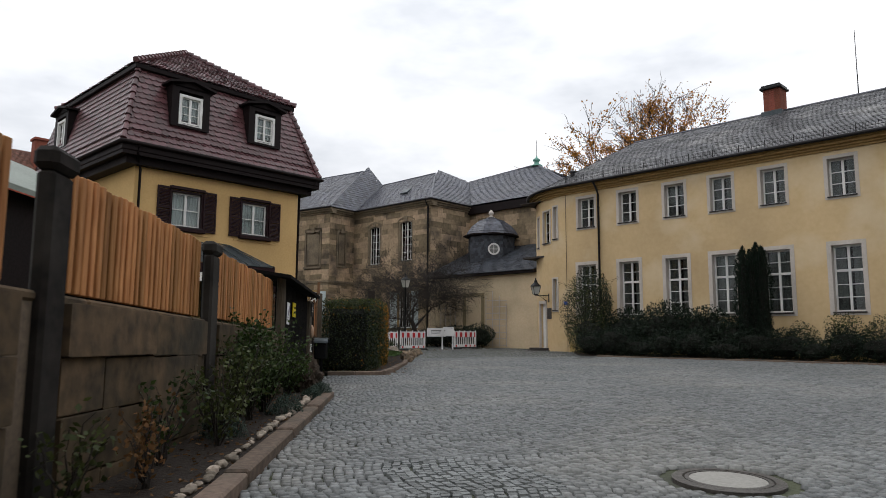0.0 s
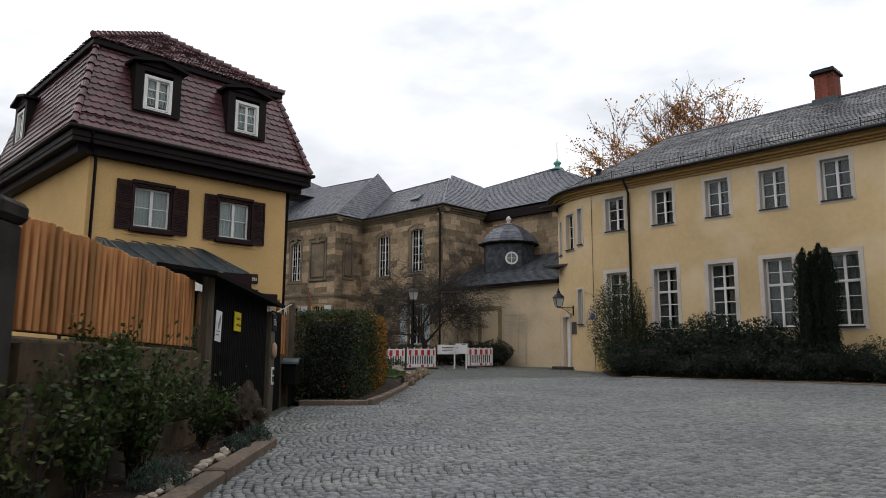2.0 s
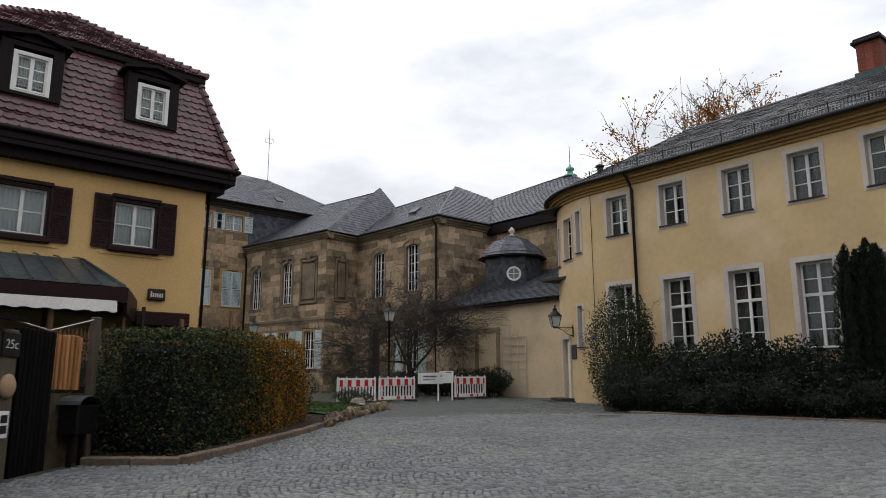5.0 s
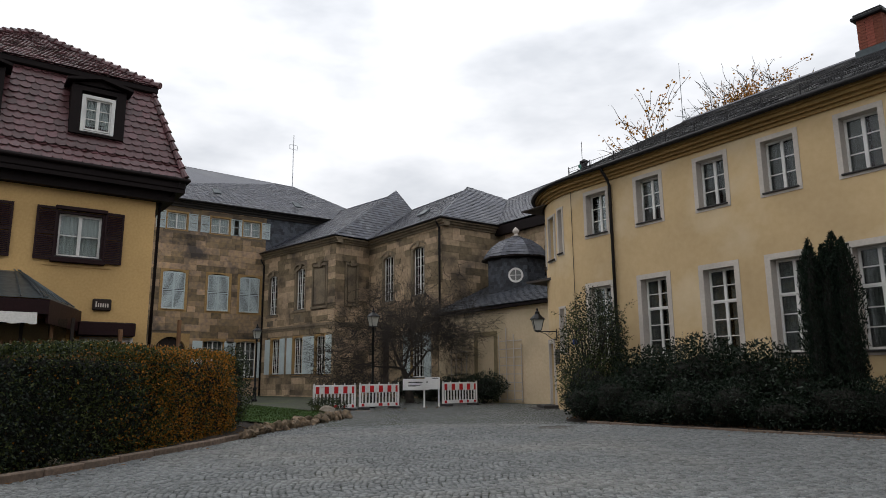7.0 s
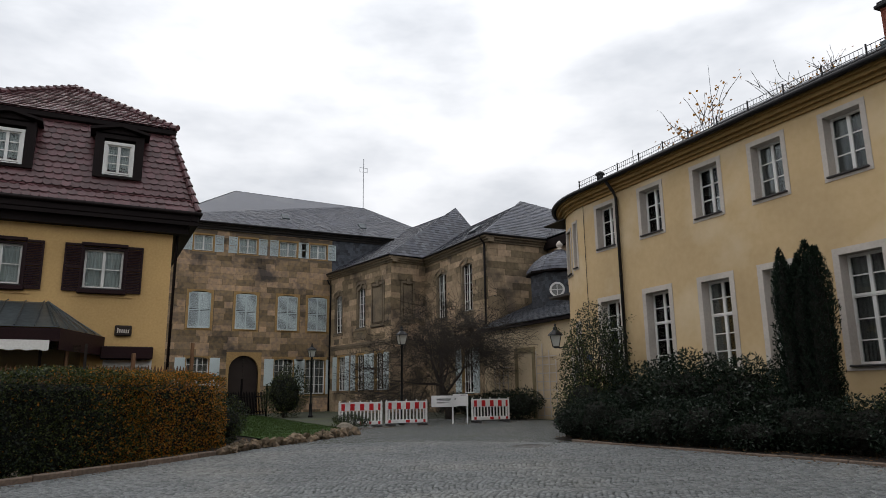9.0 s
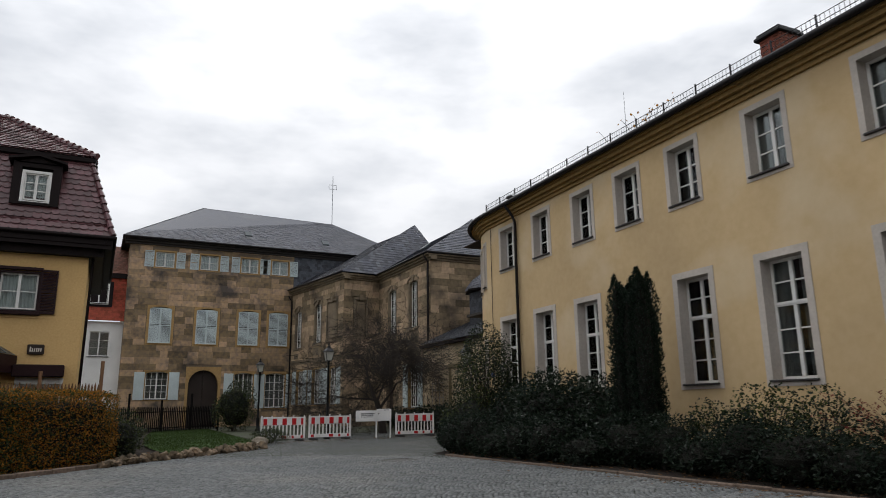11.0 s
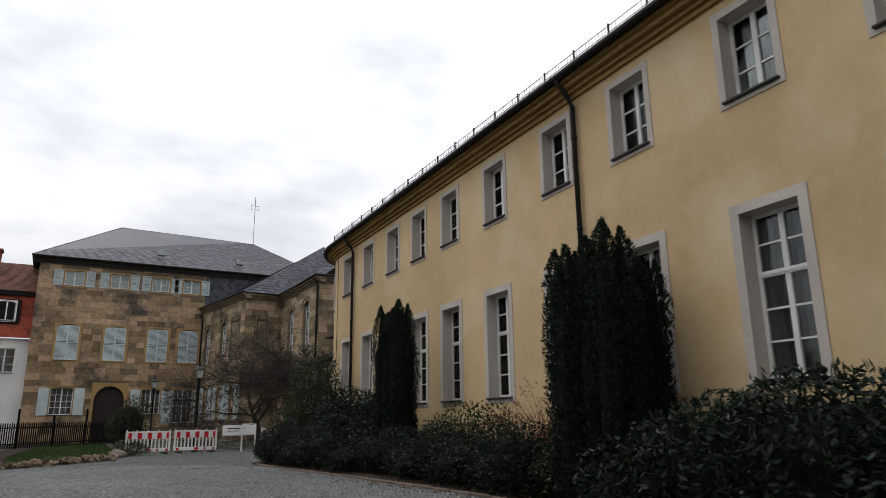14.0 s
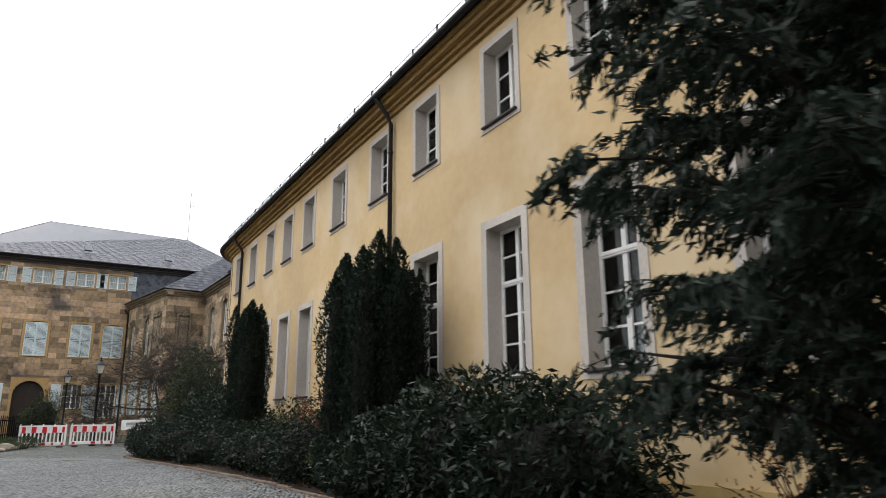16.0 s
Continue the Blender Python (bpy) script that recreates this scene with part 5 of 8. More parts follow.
for a, b in (((-31.05, -0.05, 0.9), (-30.8, 0.02, 4.5)), ((-29.4, -0.05, 0.9), (-29.15, 0.02, 4.5)), ((-31.05, -0.05, 4.5), (-29.15, 0.02, 4.75))):
    bd.box(a, b)
part("blind_door_frame", bd, surface("olive_stone_frame", (0.3, 0.24, 0.14), (0.24, 0.19, 0.11), 0.9, 8, 1, 0.2), beige, "blind doorway with painted stone frame")


def trellis(u0, u1, z0, z1, parts=3):
    t = thing("trellis", "pale wooden wall trellis", "trellis", "wall trellises", at=((u0 + u1) / 2, GY, z0))
    for i in range(parts + 1):
        q = Mesh(FG)
        u = u0 + (u1 - u0) * i / parts
        q.box((u - 0.022, -0.1, z0), (u + 0.022, -0.07, z1 - (0.5 if i == parts else 0) + (0.35 if i == 1 else 0)))
        part("upright", q, M_SURROUND, t)
    z = z0 + 0.1
    while z < z1:
        q = Mesh(FG)
        q.box((u0 - 0.03, -0.07, z - 0.022), (u1 + 0.03, -0.045, z + 0.022))
        part("cross_bar", q, M_SURROUND, t)
        z += 0.42
    for u in (u0, u1):
        for z in (z0 + 0.1, z1 - 0.6):
            q = Mesh(FG)
            q.box((u - 0.02, -0.05, z - 0.02), (u + 0.02, 0.01, z + 0.02))
            part("wall_bracket", q, M_SURROUND, t)


trellis(-28.95, -27.25, 1.15, 4.5)
trellis(-33.1, -31.7, 1.15, 4.1)
tur = thing("roof_turret", "octagonal slate-clad roof turret with round window", "turret", at=(-31.15, 39.9, 7.0))
tb = Mesh()
n8 = [(-31.15 + 1.75 * math.cos(radians(22.5 + 45 * k)), 39.9 + 1.75 * math.sin(radians(22.5 + 45 * k))) for k in range(8)]
tb.poly([(x, y, 6.6) for x, y in n8], True)
for k in range(8):
    a, b = n8[k], n8[(k + 1) % 8]
    tb.poly([(*a, 6.6), (*b, 6.6), (*b, 9.3), (*a, 9.3)])
part("body", tb, M_SLATE_WALL, tur)
for k in range(8):
    a, b = n8[k], n8[(k + 1) % 8]
    cx, cy = -31.15, 39.9
    oa, ob_ = [(cx + (p[0] - cx) * 1.012, cy + (p[1] - cy) * 1.012) for p in (a, b)]
    shingles([(*oa, 6.7), (*ob_, 6.7), (ob_[0] * 0.9998 + cx * 0.0002, ob_[1] * 0.9998 + cy * 0.0002, 9.25), (oa[0] * 0.9998 + cx * 0.0002, oa[1] * 0.9998 + cy * 0.0002, 9.25)], 0.2, 0.25, M_SLATE_WALL, "slate_cladding", tur, seed=85 + k, lift=0.02)
    r = [(2.05, 9.3), (1.95, 9.5), (1.6, 9.95), (1.0, 10.4), (0.35, 10.65), (0.12, 10.75)]
    for (r0, z0), (r1, z1) in zip(r, r[1:]):
        q = []
        for rr, zz, ks in ((r0, z0, (k, k + 1)), (r1, z1, (k + 1, k))):
            q += [(cx + rr * math.cos(radians(22.5 + 45 * j)), cy + rr * math.sin(radians(22.5 + 45 * j)), zz) for j in ks]
        shingles(q, 0.2, 0.25, M_SLATE, "slates", tur, seed=100 + k, lift=0.02)
ev = Mesh()
ev.lathe([(1.75, 9.15), (2.1, 9.22), (2.1, 9.32), (1.7, 9.36)], (-31.15, 39.9, 0), 8)
ev2 = part("eaves", ev, M_EAVE, tur)
kn = Mesh()
kn.lathe([(0.2, 0), (0.3, 0.06), (0.12, 0.14), (0.1, 0.22), (0.2, 0.3), (0.2, 0.42), (0.12, 0.52), (0.03, 0.62)], (-31.15, 39.9, 10.68), 12)
part("knob", kn, M_SURROUND, tur, "pale stone knob finial", smooth=True)
ov = pose(-31.15 + 1.64 * math.cos(radians(-45)), 39.9 + 1.64 * math.sin(radians(-45)), 8.15, 0, 0, 45)
rg = Mesh(ov)
for i in range(20):
    t0, t1 = 2 * math.pi * i / 20, 2 * math.pi * (i + 1) / 20
    q = []
    for rr in (0.32, 0.43):
        q.append([(rr * math.cos(t), rr * math.sin(t)) for t in (t0, t1)])
    (i0, i1), (o0, o1) = q
    rg.hexa([(i0[0], -0.06, i0[1]), (i1[0], -0.06, i1[1]), (i1[0], 0.05, i1[1]), (i0[0], 0.05, i0[1])], [(o0[0], -0.06, o0[1]), (o1[0], -0.06, o1[1]), (o1[0], 0.05, o1[1]), (o0[0], 0.05, o0[1])])
rg.box((-0.32, -0.04, -0.02), (0.32, 0.0, 0.02))
rg.box((-0.02, -0.04, -0.32), (0.02, 0.0, 0.32))
part("round_window", rg, M_WHITE, tur, "round white-framed window with cross bars")
pn = Mesh(ov)
pn.poly([(0.33 * math.cos(2 * math.pi * i / 20), -0.02, 0.33 * math.sin(2 * math.pi * i / 20)) for i in range(20)])
part("pane", pn, plain("dim_round_pane", (0.2, 0.2, 0.19), 0.1), tur)

settle((beige,), (-29.5, 39), 0, (-0.3, 0.15, -0.12))
settle((tur,), (-31.15, 39.9), 0, (-0.62, 0.5, -0.2))
settle([o for o in bpy.data.objects if o.name.startswith("trellis") and not o.parent], (-29.5, 39), 0, (-0.3, 0.15, -0.12))

# ---- white house with red roof in the gap ----
white = thing("white_house", "white rendered house with red tiled roof", "house", at=(-57, 14, 1.2))
FW = pose(-54, 0, 0, 0, 0, 90)
wall = Mesh(FW)
pierced(wall, 16.8, 0.5, 9.1, 0.4, [(18.25, 19.65, 6.5, 8.35), (14.2, 15.6, 6.5, 8.35)], u0=4.0)
part("front_wall", wall, M_WHITE_WALL, white)
wall = Mesh()
wall.box((-62, 4, 0.5), (-54.4, 4.4, 9.1))
wall.box((-56.5, 4.4, 0.5), (-56.4, 20.5, 9.1))
part("side_wall", wall, M_WHITE_WALL, white)
KW = window_kit(1.4, 1.85, 2, 3, band=0.08, reveal=0.1)
for u in (18.95, 14.9):
    place_window(KW, white, FW @ pose(u, 0, 6.5), M_WHITE, "white casement window with dark panes", None)
shingles([(-53.6, 3.7, 9.15), (-53.6, 20.9, 9.15), (-54.9, 20.9, 12.7), (-54.9, 3.7, 12.7)], 0.2, 0.22, M_BRICKRED, "roof_tiles", white, round_end=True, seed=120)
lip = Mesh()
lip.box((-55.2, 3.7, 12.6), (-54.6, 20.9, 12.95))
part("fascia", lip, M_EAVE, white)
shingles([(-54.6, 3.7, 12.95), (-54.6, 20.9, 12.95), (-58.5, 20.9, 15.9), (-58.5, 3.7, 15.9)], 0.2, 0.22, M_BROWN_TILE, "roof_tiles", white, round_end=True, seed=121)
dq = Mesh(FW)
dq.box((17.7, -0.1, 10.2), (19.6, 1.2, 12.15))
part("dormer", dq, M_EAVE, white, "dark dormer with white arched window")
place_window(window_kit(1.25, 1.55, 2, 2, band=0.06, reveal=0.01, arch=0.2, proud=0.05), white, FW @ pose(18.65, -0.11, 10.45), M_WHITE, "white dormer window", None)
ch = Mesh()
ch.soft_box((-57.2, 16.6, 14.0), (-56.3, 17.6, 16.4), 0.03)
ch.soft_box((-57.3, 16.5, 16.4), (-56.2, 17.7, 16.6), 0.03)
part("chimney_stack", ch, M_BRICK, white, "red brick chimney stack")
settle((white,), (-54, 14), 0, (0, 0, -0.25))
far_red = thing("red_brick_outbuilding", "distant red-brown gabled house roof", "house", at=(-44, 6, 0.8))
fr_ = Mesh()
fr_.box((-48, 0, 0.5), (-40, 6.5, 7.0))
part("wall", fr_, M_BRICK, far_red)
shingles([(-39.6, -0.4, 7.0), (-39.6, 6.9, 7.0), (-44, 6.9, 10.2), (-44, -0.4, 10.2)], 0.25, 0.25, M_BROWN_TILE, "roof_tiles", far_red, seed=130)

rod = thing("lightning_rod", "thin grey lightning rod on the yellow wing's roof", "rod", at=(-20.2, 40.6, 13.0))
q = Mesh()
q.tube([(-20.2, 40.6, 12.5), (-20.2, 40.6, 15.4), (-20.2, 40.6, 17.2)], [0.018, 0.014, 0.007], 6)
part("shaft", q, M_ZINC, rod)
q = Mesh()
q.lathe([(0.05, 12.6), (0.05, 12.7), (0.02, 12.85)], (-20.2, 40.6, 0), 8)
part("foot_clamp", q, M_ZINC, rod)
settle((rod,), *SKEW)

# ---- ground: one sheet out to the horizon ----
xs = np.concatenate([[-1500, -400, -150], np.arange(-76, 42, 2.0), [100, 400, 1500]])
ys = np.concatenate([[-1500, -400, -120], np.arange(-42, 62, 2.0), [150, 400, 1500]])
gv = np.array([(x, y, slope(x, y) - 0.03) for y in ys for x in xs])
nx = len(xs)
gf = np.array([(j * nx + i, j * nx + i + 1, (j + 1) * nx + i + 1, (j + 1) * nx + i) for j in range(len(ys) - 1) for i in range(nx - 1)])
ground = new("ground", quick("ground", gv, gf, M_JOINT))
tagged(ground, "gently rising yard ground with dark mossy joints", "ground", kind="structure")

# directions along and across the garden wall
LAT = Vector((-0.722, -0.692, 0)).normalized()
ALONG = Vector((LAT.y, -LAT.x, 0))


def wall_xy(s, lat):
    k = max(0.0, min(1.0, (32 - s) / 12))
    p = (ALONG * s + LAT * lat) * (1 + 0.05 * k) + Vector((0, 0.8, 0)) * k
    return p.x, p.y


FWALL = pose(0.879, 0.394, 0.265) @ Matrix.Scale(1.05, 4) @ Matrix.Translation(LAT * 2.85) @ pose(0, 0, 0, 0, 0, math.degrees(math.atan2(ALONG.y, ALONG.x))) @ Matrix(((1, 0, 0, 0), (0.0365, 1, 0, -0.113), (-0.029, 0, 1, 0.151), (0, 0, 0, 1)))
# in this frame x runs along the wall, y away from the yard

# planting-bed outlines
BED_WALL = [wall_xy(*p) for p in ((-6, 1.02), (12.95, 1.8), (13.1, 1.95), (13.7, 2.95), (-6, 2.7))]
BED_HEDGE = [(-14.44, 13.93), (-16.0, 15.9), (-17.9, 18.15), (-20.7, 20.9), (-23.8, 24.7), (-27.0, 25.6), (-32, 25.8), (-50, 26), (-50, 20.6), (-24, 20.0), (-24.8, 18.5), (-24.8, 16.6), (-15.5, 12.82)]
BED_YELLOW = [(-17.3, 28.95), (-16.4, 28.95), (-10, 29.65), (-4, 30.1), (6, 30.0), (9.3, 28.0), (13.5, 26.9), (18, 27.2), (18, 33.2), (-20.25, 33.2), (-19.0, 31.2)]


def inside(px, py, poly):
    hit = np.zeros(len(px), bool)
    for (x0, y0), (x1, y1) in zip(poly, poly[1:] + poly[:1]):
        cond = (y0 > py) != (y1 > py)
        with np.errstate(divide="ignore", invalid="ignore"):
            hit ^= cond & (px < (x1 - x0) * (py - y0) / (y1 - y0 + 1e-12) + x0)
    return hit


# granite setts laid in small arcs
rng = np.random.default_rng(11)
SX, SY = 0.102, 0.094
th = math.atan2(ALONG.y, ALONG.x) + 0.25
ct, sn = math.cos(th), math.sin(th)


def setts(cond, jitter=True):
    u = np.arange(-20, 60, SX)
    v = np.arange(-60, 30, SY)
    U, V = np.meshgrid(u, v)
    U = U + ((np.round(V / SY).astype(int) % 2) * SX / 2)
    U, V = U.ravel(), V.ravel()
    V = V + rng.normal(0, 0.01, V.size)
    U = U + rng.normal(0, 0.012, U.size)
    ok = cond(*arc_place(U, V))
    return U[ok], V[ok]


def arc_place(U, V):
    f = (U / 1.5) % 1.0
    W = V + 0.11 * (1 - (2 * f - 1) ** 2) + 0.05 * np.sin(U * 0.7)
    return ct * U - sn * W, sn * U + ct * W


def in_yard(x, y):
    eye = np.minimum.reduce([np.hypot(x - a, y - b) for a, b in ((-2, 3), (-3.5, 9), (-6, 14), (-11, 20), (-4, 20), (2, 21))])
    ok = (eye < 10) & (y < 31.5)
    for bed in (BED_WALL, BED_HEDGE, BED_YELLOW):
        ok &= ~inside(x, y, bed)
    lat = x * LAT.x + y * LAT.y
    ok &= lat < 2.3
    ok &= np.hypot(x + 2.41, y - 7.17) > 0.62
    ahead = (x * ALONG.x + y * ALONG.y > 4.2)
    return ok & ahead & ~((x > 1) & (y < 15)) & (x < 9)


def cell(U, V, size=1.0):
    """Corner places of each sett, foot and top."""
    a, b = SX / 2 * 0.9 * size, SY / 2 * 0.88 * size
    n = len(U)
    foot, top = [], []
    for du, dv in ((-a, -b), (a, -b), (a, b), (-a, b)):
        j1, j2 = rng.normal(0, 0.004, n), rng.normal(0, 0.004, n)
        f = ((U / 1.5) % 1.0)
        tilt = -0.11 * 8 * (f - 0.5) / 1.5 * du
        x, y = arc_place(U, V)
        ex, ey = du + j1, dv + tilt * 0.8 + j2
        foot.append((x + ct * ex - sn * ey, y + sn * ex + ct * ey))
        top.append((x + (ct * ex - sn * ey) * 0.87, y + (sn * ex + ct * ey) * 0.87))
    return foot, top


U, V = setts(in_yard)
hx, hy = arc_place(U, V)
near = (np.hypot(hx + 4.2, hy - 5.2) < 1.15)
pick = np.flatnonzero(near)[:290]
mask = np.ones(len(U), bool)
mask[pick] = False
foot, top = cell(U[mask], V[mask])
n = mask.sum()
lift = rng.normal(0, 0.0035, n)
verts = np.zeros((n, 8, 3))
for k in range(4):
    for arr, o, dz in ((foot, 0, -0.025), (top, 4, 0.006)):
        x, y = arr[k]
        verts[:, o + k, 0], verts[:, o + k, 1] = x, y
        verts[:, o + k, 2] = slope(x, y) + dz + (lift + rng.normal(0, 0.002, n) if o else 0)
quads = np.array([(4, 5, 6, 7)] + [(k, (k + 1) % 4, 4 + (k + 1) % 4, 4 + k) for k in range(4)])
faces = (np.arange(n)[:, None, None] * 8 + quads[None]).reshape(-1, 4)
pavement = thing("pavement", "grey granite setts laid in small arcs", "pavement", kind="structure", at=(-6, 12, 0.2))
part("setts", quick("setts", verts.reshape(-1, 3), faces, M_SETT), M_SETT, pavement, kind="stuff")

# the setts nearest the walk, one by one
PF, PT = cell(U[pick], V[pick])
for i in range(len(pick)):
    sm = bpy.data.meshes.new("sett")
    cx, cy = sum(p[0][i] for p in PF) / 4, sum(p[1][i] for p in PF) / 4
    cz = slope(cx, cy)
    vv = [(PF[k][0][i] - cx, PF[k][1][i] - cy, -0.025) for k in range(4)] + [(PT[k][0][i] - cx, PT[k][1][i] - cy, 0.006) for k in range(4)]
    sm.from_pydata(vv, [], [tuple(q) for q in quads])
    part("sett", sm, M_SETT_OB, pavement, m=Matrix.Translation((cx, cy, cz)))
# setts farther off, coarser and shallower, still single stones
def far_yard(x, y):
    ok = (y < 35.8) & (y > -6) & (x > -33.5) & (x < 14)
    for bed in (BED_WALL, BED_HEDGE, BED_YELLOW):
        ok &= ~inside(x, y, bed)
    lat = x * LAT.x + y * LAT.y
    ok &= (lat < 2.3) & (np.hypot(x + 2.41, y - 7.17) > 0.62) & ~in_yard(x, y)
    return ok


U, V = setts(far_yard)
n = len(U)
foot, top = cell(U, V)
verts = np.zeros((n, 4, 3))
lift = rng.normal(0, 0.003, n)
for k in range(4):
    x, y = top[k]
    verts[:, k, 0], verts[:, k, 1] = x, y
    verts[:, k, 2] = slope(x, y) + 0.005 + lift + rng.normal(0, 0.002, n)
faces = np.arange(4 * n).reshape(n, 4)
part("far_setts", quick("far_setts", verts.reshape(-1, 3), faces, M_SETT), M_SETT, pavement, kind="stuff")

# ---- beds, kerbs and edging ----
def bed(name, poly, mat, dz, label):
    b = Mesh()
    b.poly([(x, y, slope(x, y) + dz) for x, y in poly])
    me = b.data(name)
    bm = bmesh.new()
    bm.from_mesh(me)
    bmesh.ops.triangulate(bm, faces=bm.faces[:])
    bmesh.ops.subdivide_edges(bm, edges=bm.edges[:], cuts=6, use_grid_fill=True)
    for v in bm.verts:
        v.co.z += 0.05 * noise.noise(v.co * 1.7)
    bm.normal_update()
    for f in bm.faces:
        if f.normal.z < 0:
            f.normal_flip()
    bm.to_mesh(me)
    bm.free()
    me.materials.append(mat)
    tagged(new(name, me), label, "planting bed", kind="structure")


bed("soil_bed_wall", BED_WALL, M_SOIL, 0.05, "dark soil bed along the garden wall")
bed("soil_bed_hedge", BED_HEDGE, M_SOIL, 0.05, "dark soil bed under the hedge")
bed("soil_bed_yellow", BED_YELLOW, M_SOIL, 0.04, "dark soil bed along the yellow wing")
LAWN = [(-21.8, 21.3), (-24.2, 24.6), (-26.6, 25.3), (-29.5, 25.4), (-36, 25.6), (-45, 25.9), (-45, 22.5), (-36, 21.5), (-28, 21.0)]
bed("lawn", LAWN, M_LAWN, 0.1, "small patch of short green lawn")


def kerb_run(points, width, height, length, label, seed):
    rng = np.random.default_rng(seed)
    run = thing("kerb", label, "kerb", kind="structure", at=(points[0][0], points[0][1], slope(*points[0])))
    for (x0, y0), (x1, y1) in zip(points, points[1:]):
        d = math.hypot(x1 - x0, y1 - y0)
        k = max(1, round(d / length))
        for i in range(k):
            a = (i + 0.5) / k
            x, y = x0 + (x1 - x0) * a, y0 + (y1 - y0) * a
            q = Mesh()
            q.soft_box((-d / k / 2 + 0.006, -width / 2, -0.2), (d / k / 2 - 0.006, width / 2, height + rng.normal(0, 0.005)), 0.02)
            part("kerb_stone", q, M_KERB, run, m=pose(x, y, slope(x, y), 0, 0, math.degrees(math.atan2(y1 - y0, x1 - x0)) + rng.normal(0, 0.4)))


kerb_run([wall_xy(*p) for p in ((-6, 1.1), (12.9, 1.88))], 0.22, 0.12, 2.6, "reddish stone kerb of the wall bed", 1)
kerb_run([BED_HEDGE[-1], BED_HEDGE[0], BED_HEDGE[1], BED_HEDGE[2], (-18.95, 19.2)], 0.16, 0.12, 0.9, "low brown kerb in front of the hedge", 2)
kerb_run(BED_YELLOW[1:9], 0.1, 0.06, 0.8, "low kerb along the yellow wing's bed", 3)


def stone_mesh(seed, mat=None, lump=0.35):
    bm = bmesh.new()
    bmesh.ops.create_icosphere(bm, subdivisions=2 if lump < 0.9 else 4, radius=1)
    for v in bm.verts:
        v.co += v.co * lump * (noise.noise(v.co * 1.3 + Vector((seed * 7.1, 0, 0))) + (0.6 * noise.noise(v.co * 3.7) if lump > 0.4 else 0) + (0.45 * abs(noise.noise(v.co * 7.3)) if lump > 0.9 else 0))
    me = bpy.data.meshes.new("stone")
    bm.to_mesh(me)
    bm.free()
    me.materials.append(mat)
    return me


STONES = [stone_mesh(i, M_PEBBLE) for i in range(6)]
RUBBLE = [stone_mesh(i + 20, M_RUBBLE, 0.5) for i in range(6)]
rng = np.random.default_rng(21)
edging = thing("pebble_edging", "row of pale rounded stones inside the kerb", "stones", at=(*wall_xy(8, 1.85), 0.3))
for s in np.arange(-2, 12.9, 0.12):
    x, y = wall_xy(s + rng.normal(0, 0.03), 1.56 + 0.0413 * s + rng.normal(0, 0.02))
    r = 0.028 + 0.035 * rng.random() ** 2
    part("stone", STONES[rng.integers(6)], M_PEBBLE, edging, m=pose(x, y, slope(x, y) + 0.1, 0, 0, rng.random() * 360) @ Matrix.Diagonal((r * 1.3, r, r * 0.8, 1)))
rock = thing("rockery_edging", "rough pale and ochre stones edging the lawn", "stones", at=(-22, 21.6, 0.7))
pts = [(-18.95, 19.25), (-20.7, 21.0), (-22.2, 22.7), (-23.9, 24.7)]
for (x0, y0), (x1, y1) in zip(pts, pts[1:]):
    k = int(math.hypot(x1 - x0, y1 - y0) / 0.16)
    for i in range(k):
        for row in range(2):
            a = (i + rng.random()) / k
            x, y = x0 + (x1 - x0) * a + rng.normal(0, 0.1) - 0.2 * row, y0 + (y1 - y0) * a + rng.normal(0, 0.1) + 0.2 * row
            r = 0.07 + 0.1 * rng.random()
            part("stone", RUBBLE[rng.integers(6)], M_RUBBLE, rock, m=pose(x, y, slope(x, y) + 0.06 + 0.08 * row, rng.random() * 60, rng.random() * 60, rng.random() * 360) @ Matrix.Diagonal((r * 1.3, r, r * 0.75, 1)))
for x, y, r in ((-26.2, 25.3, 0.3), (-26.9, 25.6, 0.17), (-25.7, 25.15, 0.14), (-27.4, 25.7, 0.15), (-16.2, 14.9, 0.14)):
    ob = new("garden_rock", STONES[2])
    ob.matrix_basis = pose(x, y, slope(x, y) + r * 0.5, 10, 5, 40 * r * 10) @ Matrix.Diagonal((r * 1.2, r, r * 0.75, 1))
    tagged(ob, "pale rough garden rock at the lawn's tip", "rock", "garden rocks")
gr = new("stump_rock", stone_mesh(9, M_RUBBLE, 0.95))
x, y = wall_xy(13.25, 2.35)
gr.matrix_basis = pose(x, y, slope(x, y) + 0.26, 0, 0, 30) @ Matrix.Diagonal((0.24, 0.2, 0.32, 1))
gr.data.materials.clear()
gr.data.materials.append(surface("brown_tufa_rock", (0.07, 0.05, 0.035), (0.03, 0.024, 0.018), 0.95, 9, 2, 1.0, depth=0.05))
tagged(gr, "rough brown boulder beside the gate", "rock")

# ---- garden wall with larch fence ----
gw = thing("garden_wall", "old mossy sandstone garden wall below a fence", "wall", at=(*wall_xy(4, 3.0), 0.2))
core = Mesh(FWALL)
core.box((-12, 0.03, -0.4), (13.85, 0.33, 1.76))
cw = part("wall_core", core, M_MORTAR, gw)
ashlar(FWALL @ pose(0, 0.01, 0), -12, 13.85, 0.0, 1.78, [(5.15, 5.8, -1, 3), (9.22, 9.68, -1, 3)], 0.46, 1.15, cw, BLOCK_GARDEN, M_GARDEN_STONE, 31, 290, proud=0.0, rough=0.07)
top = Mesh(FWALL)
for s in np.arange(-12, 13.8, 1.3):
    top.soft_box((s, 0.01, 1.74), (min(s + 1.28, 13.85), 0.36, 1.815), 0.02)
part("coping", top, M_GARDEN_STONE, gw)
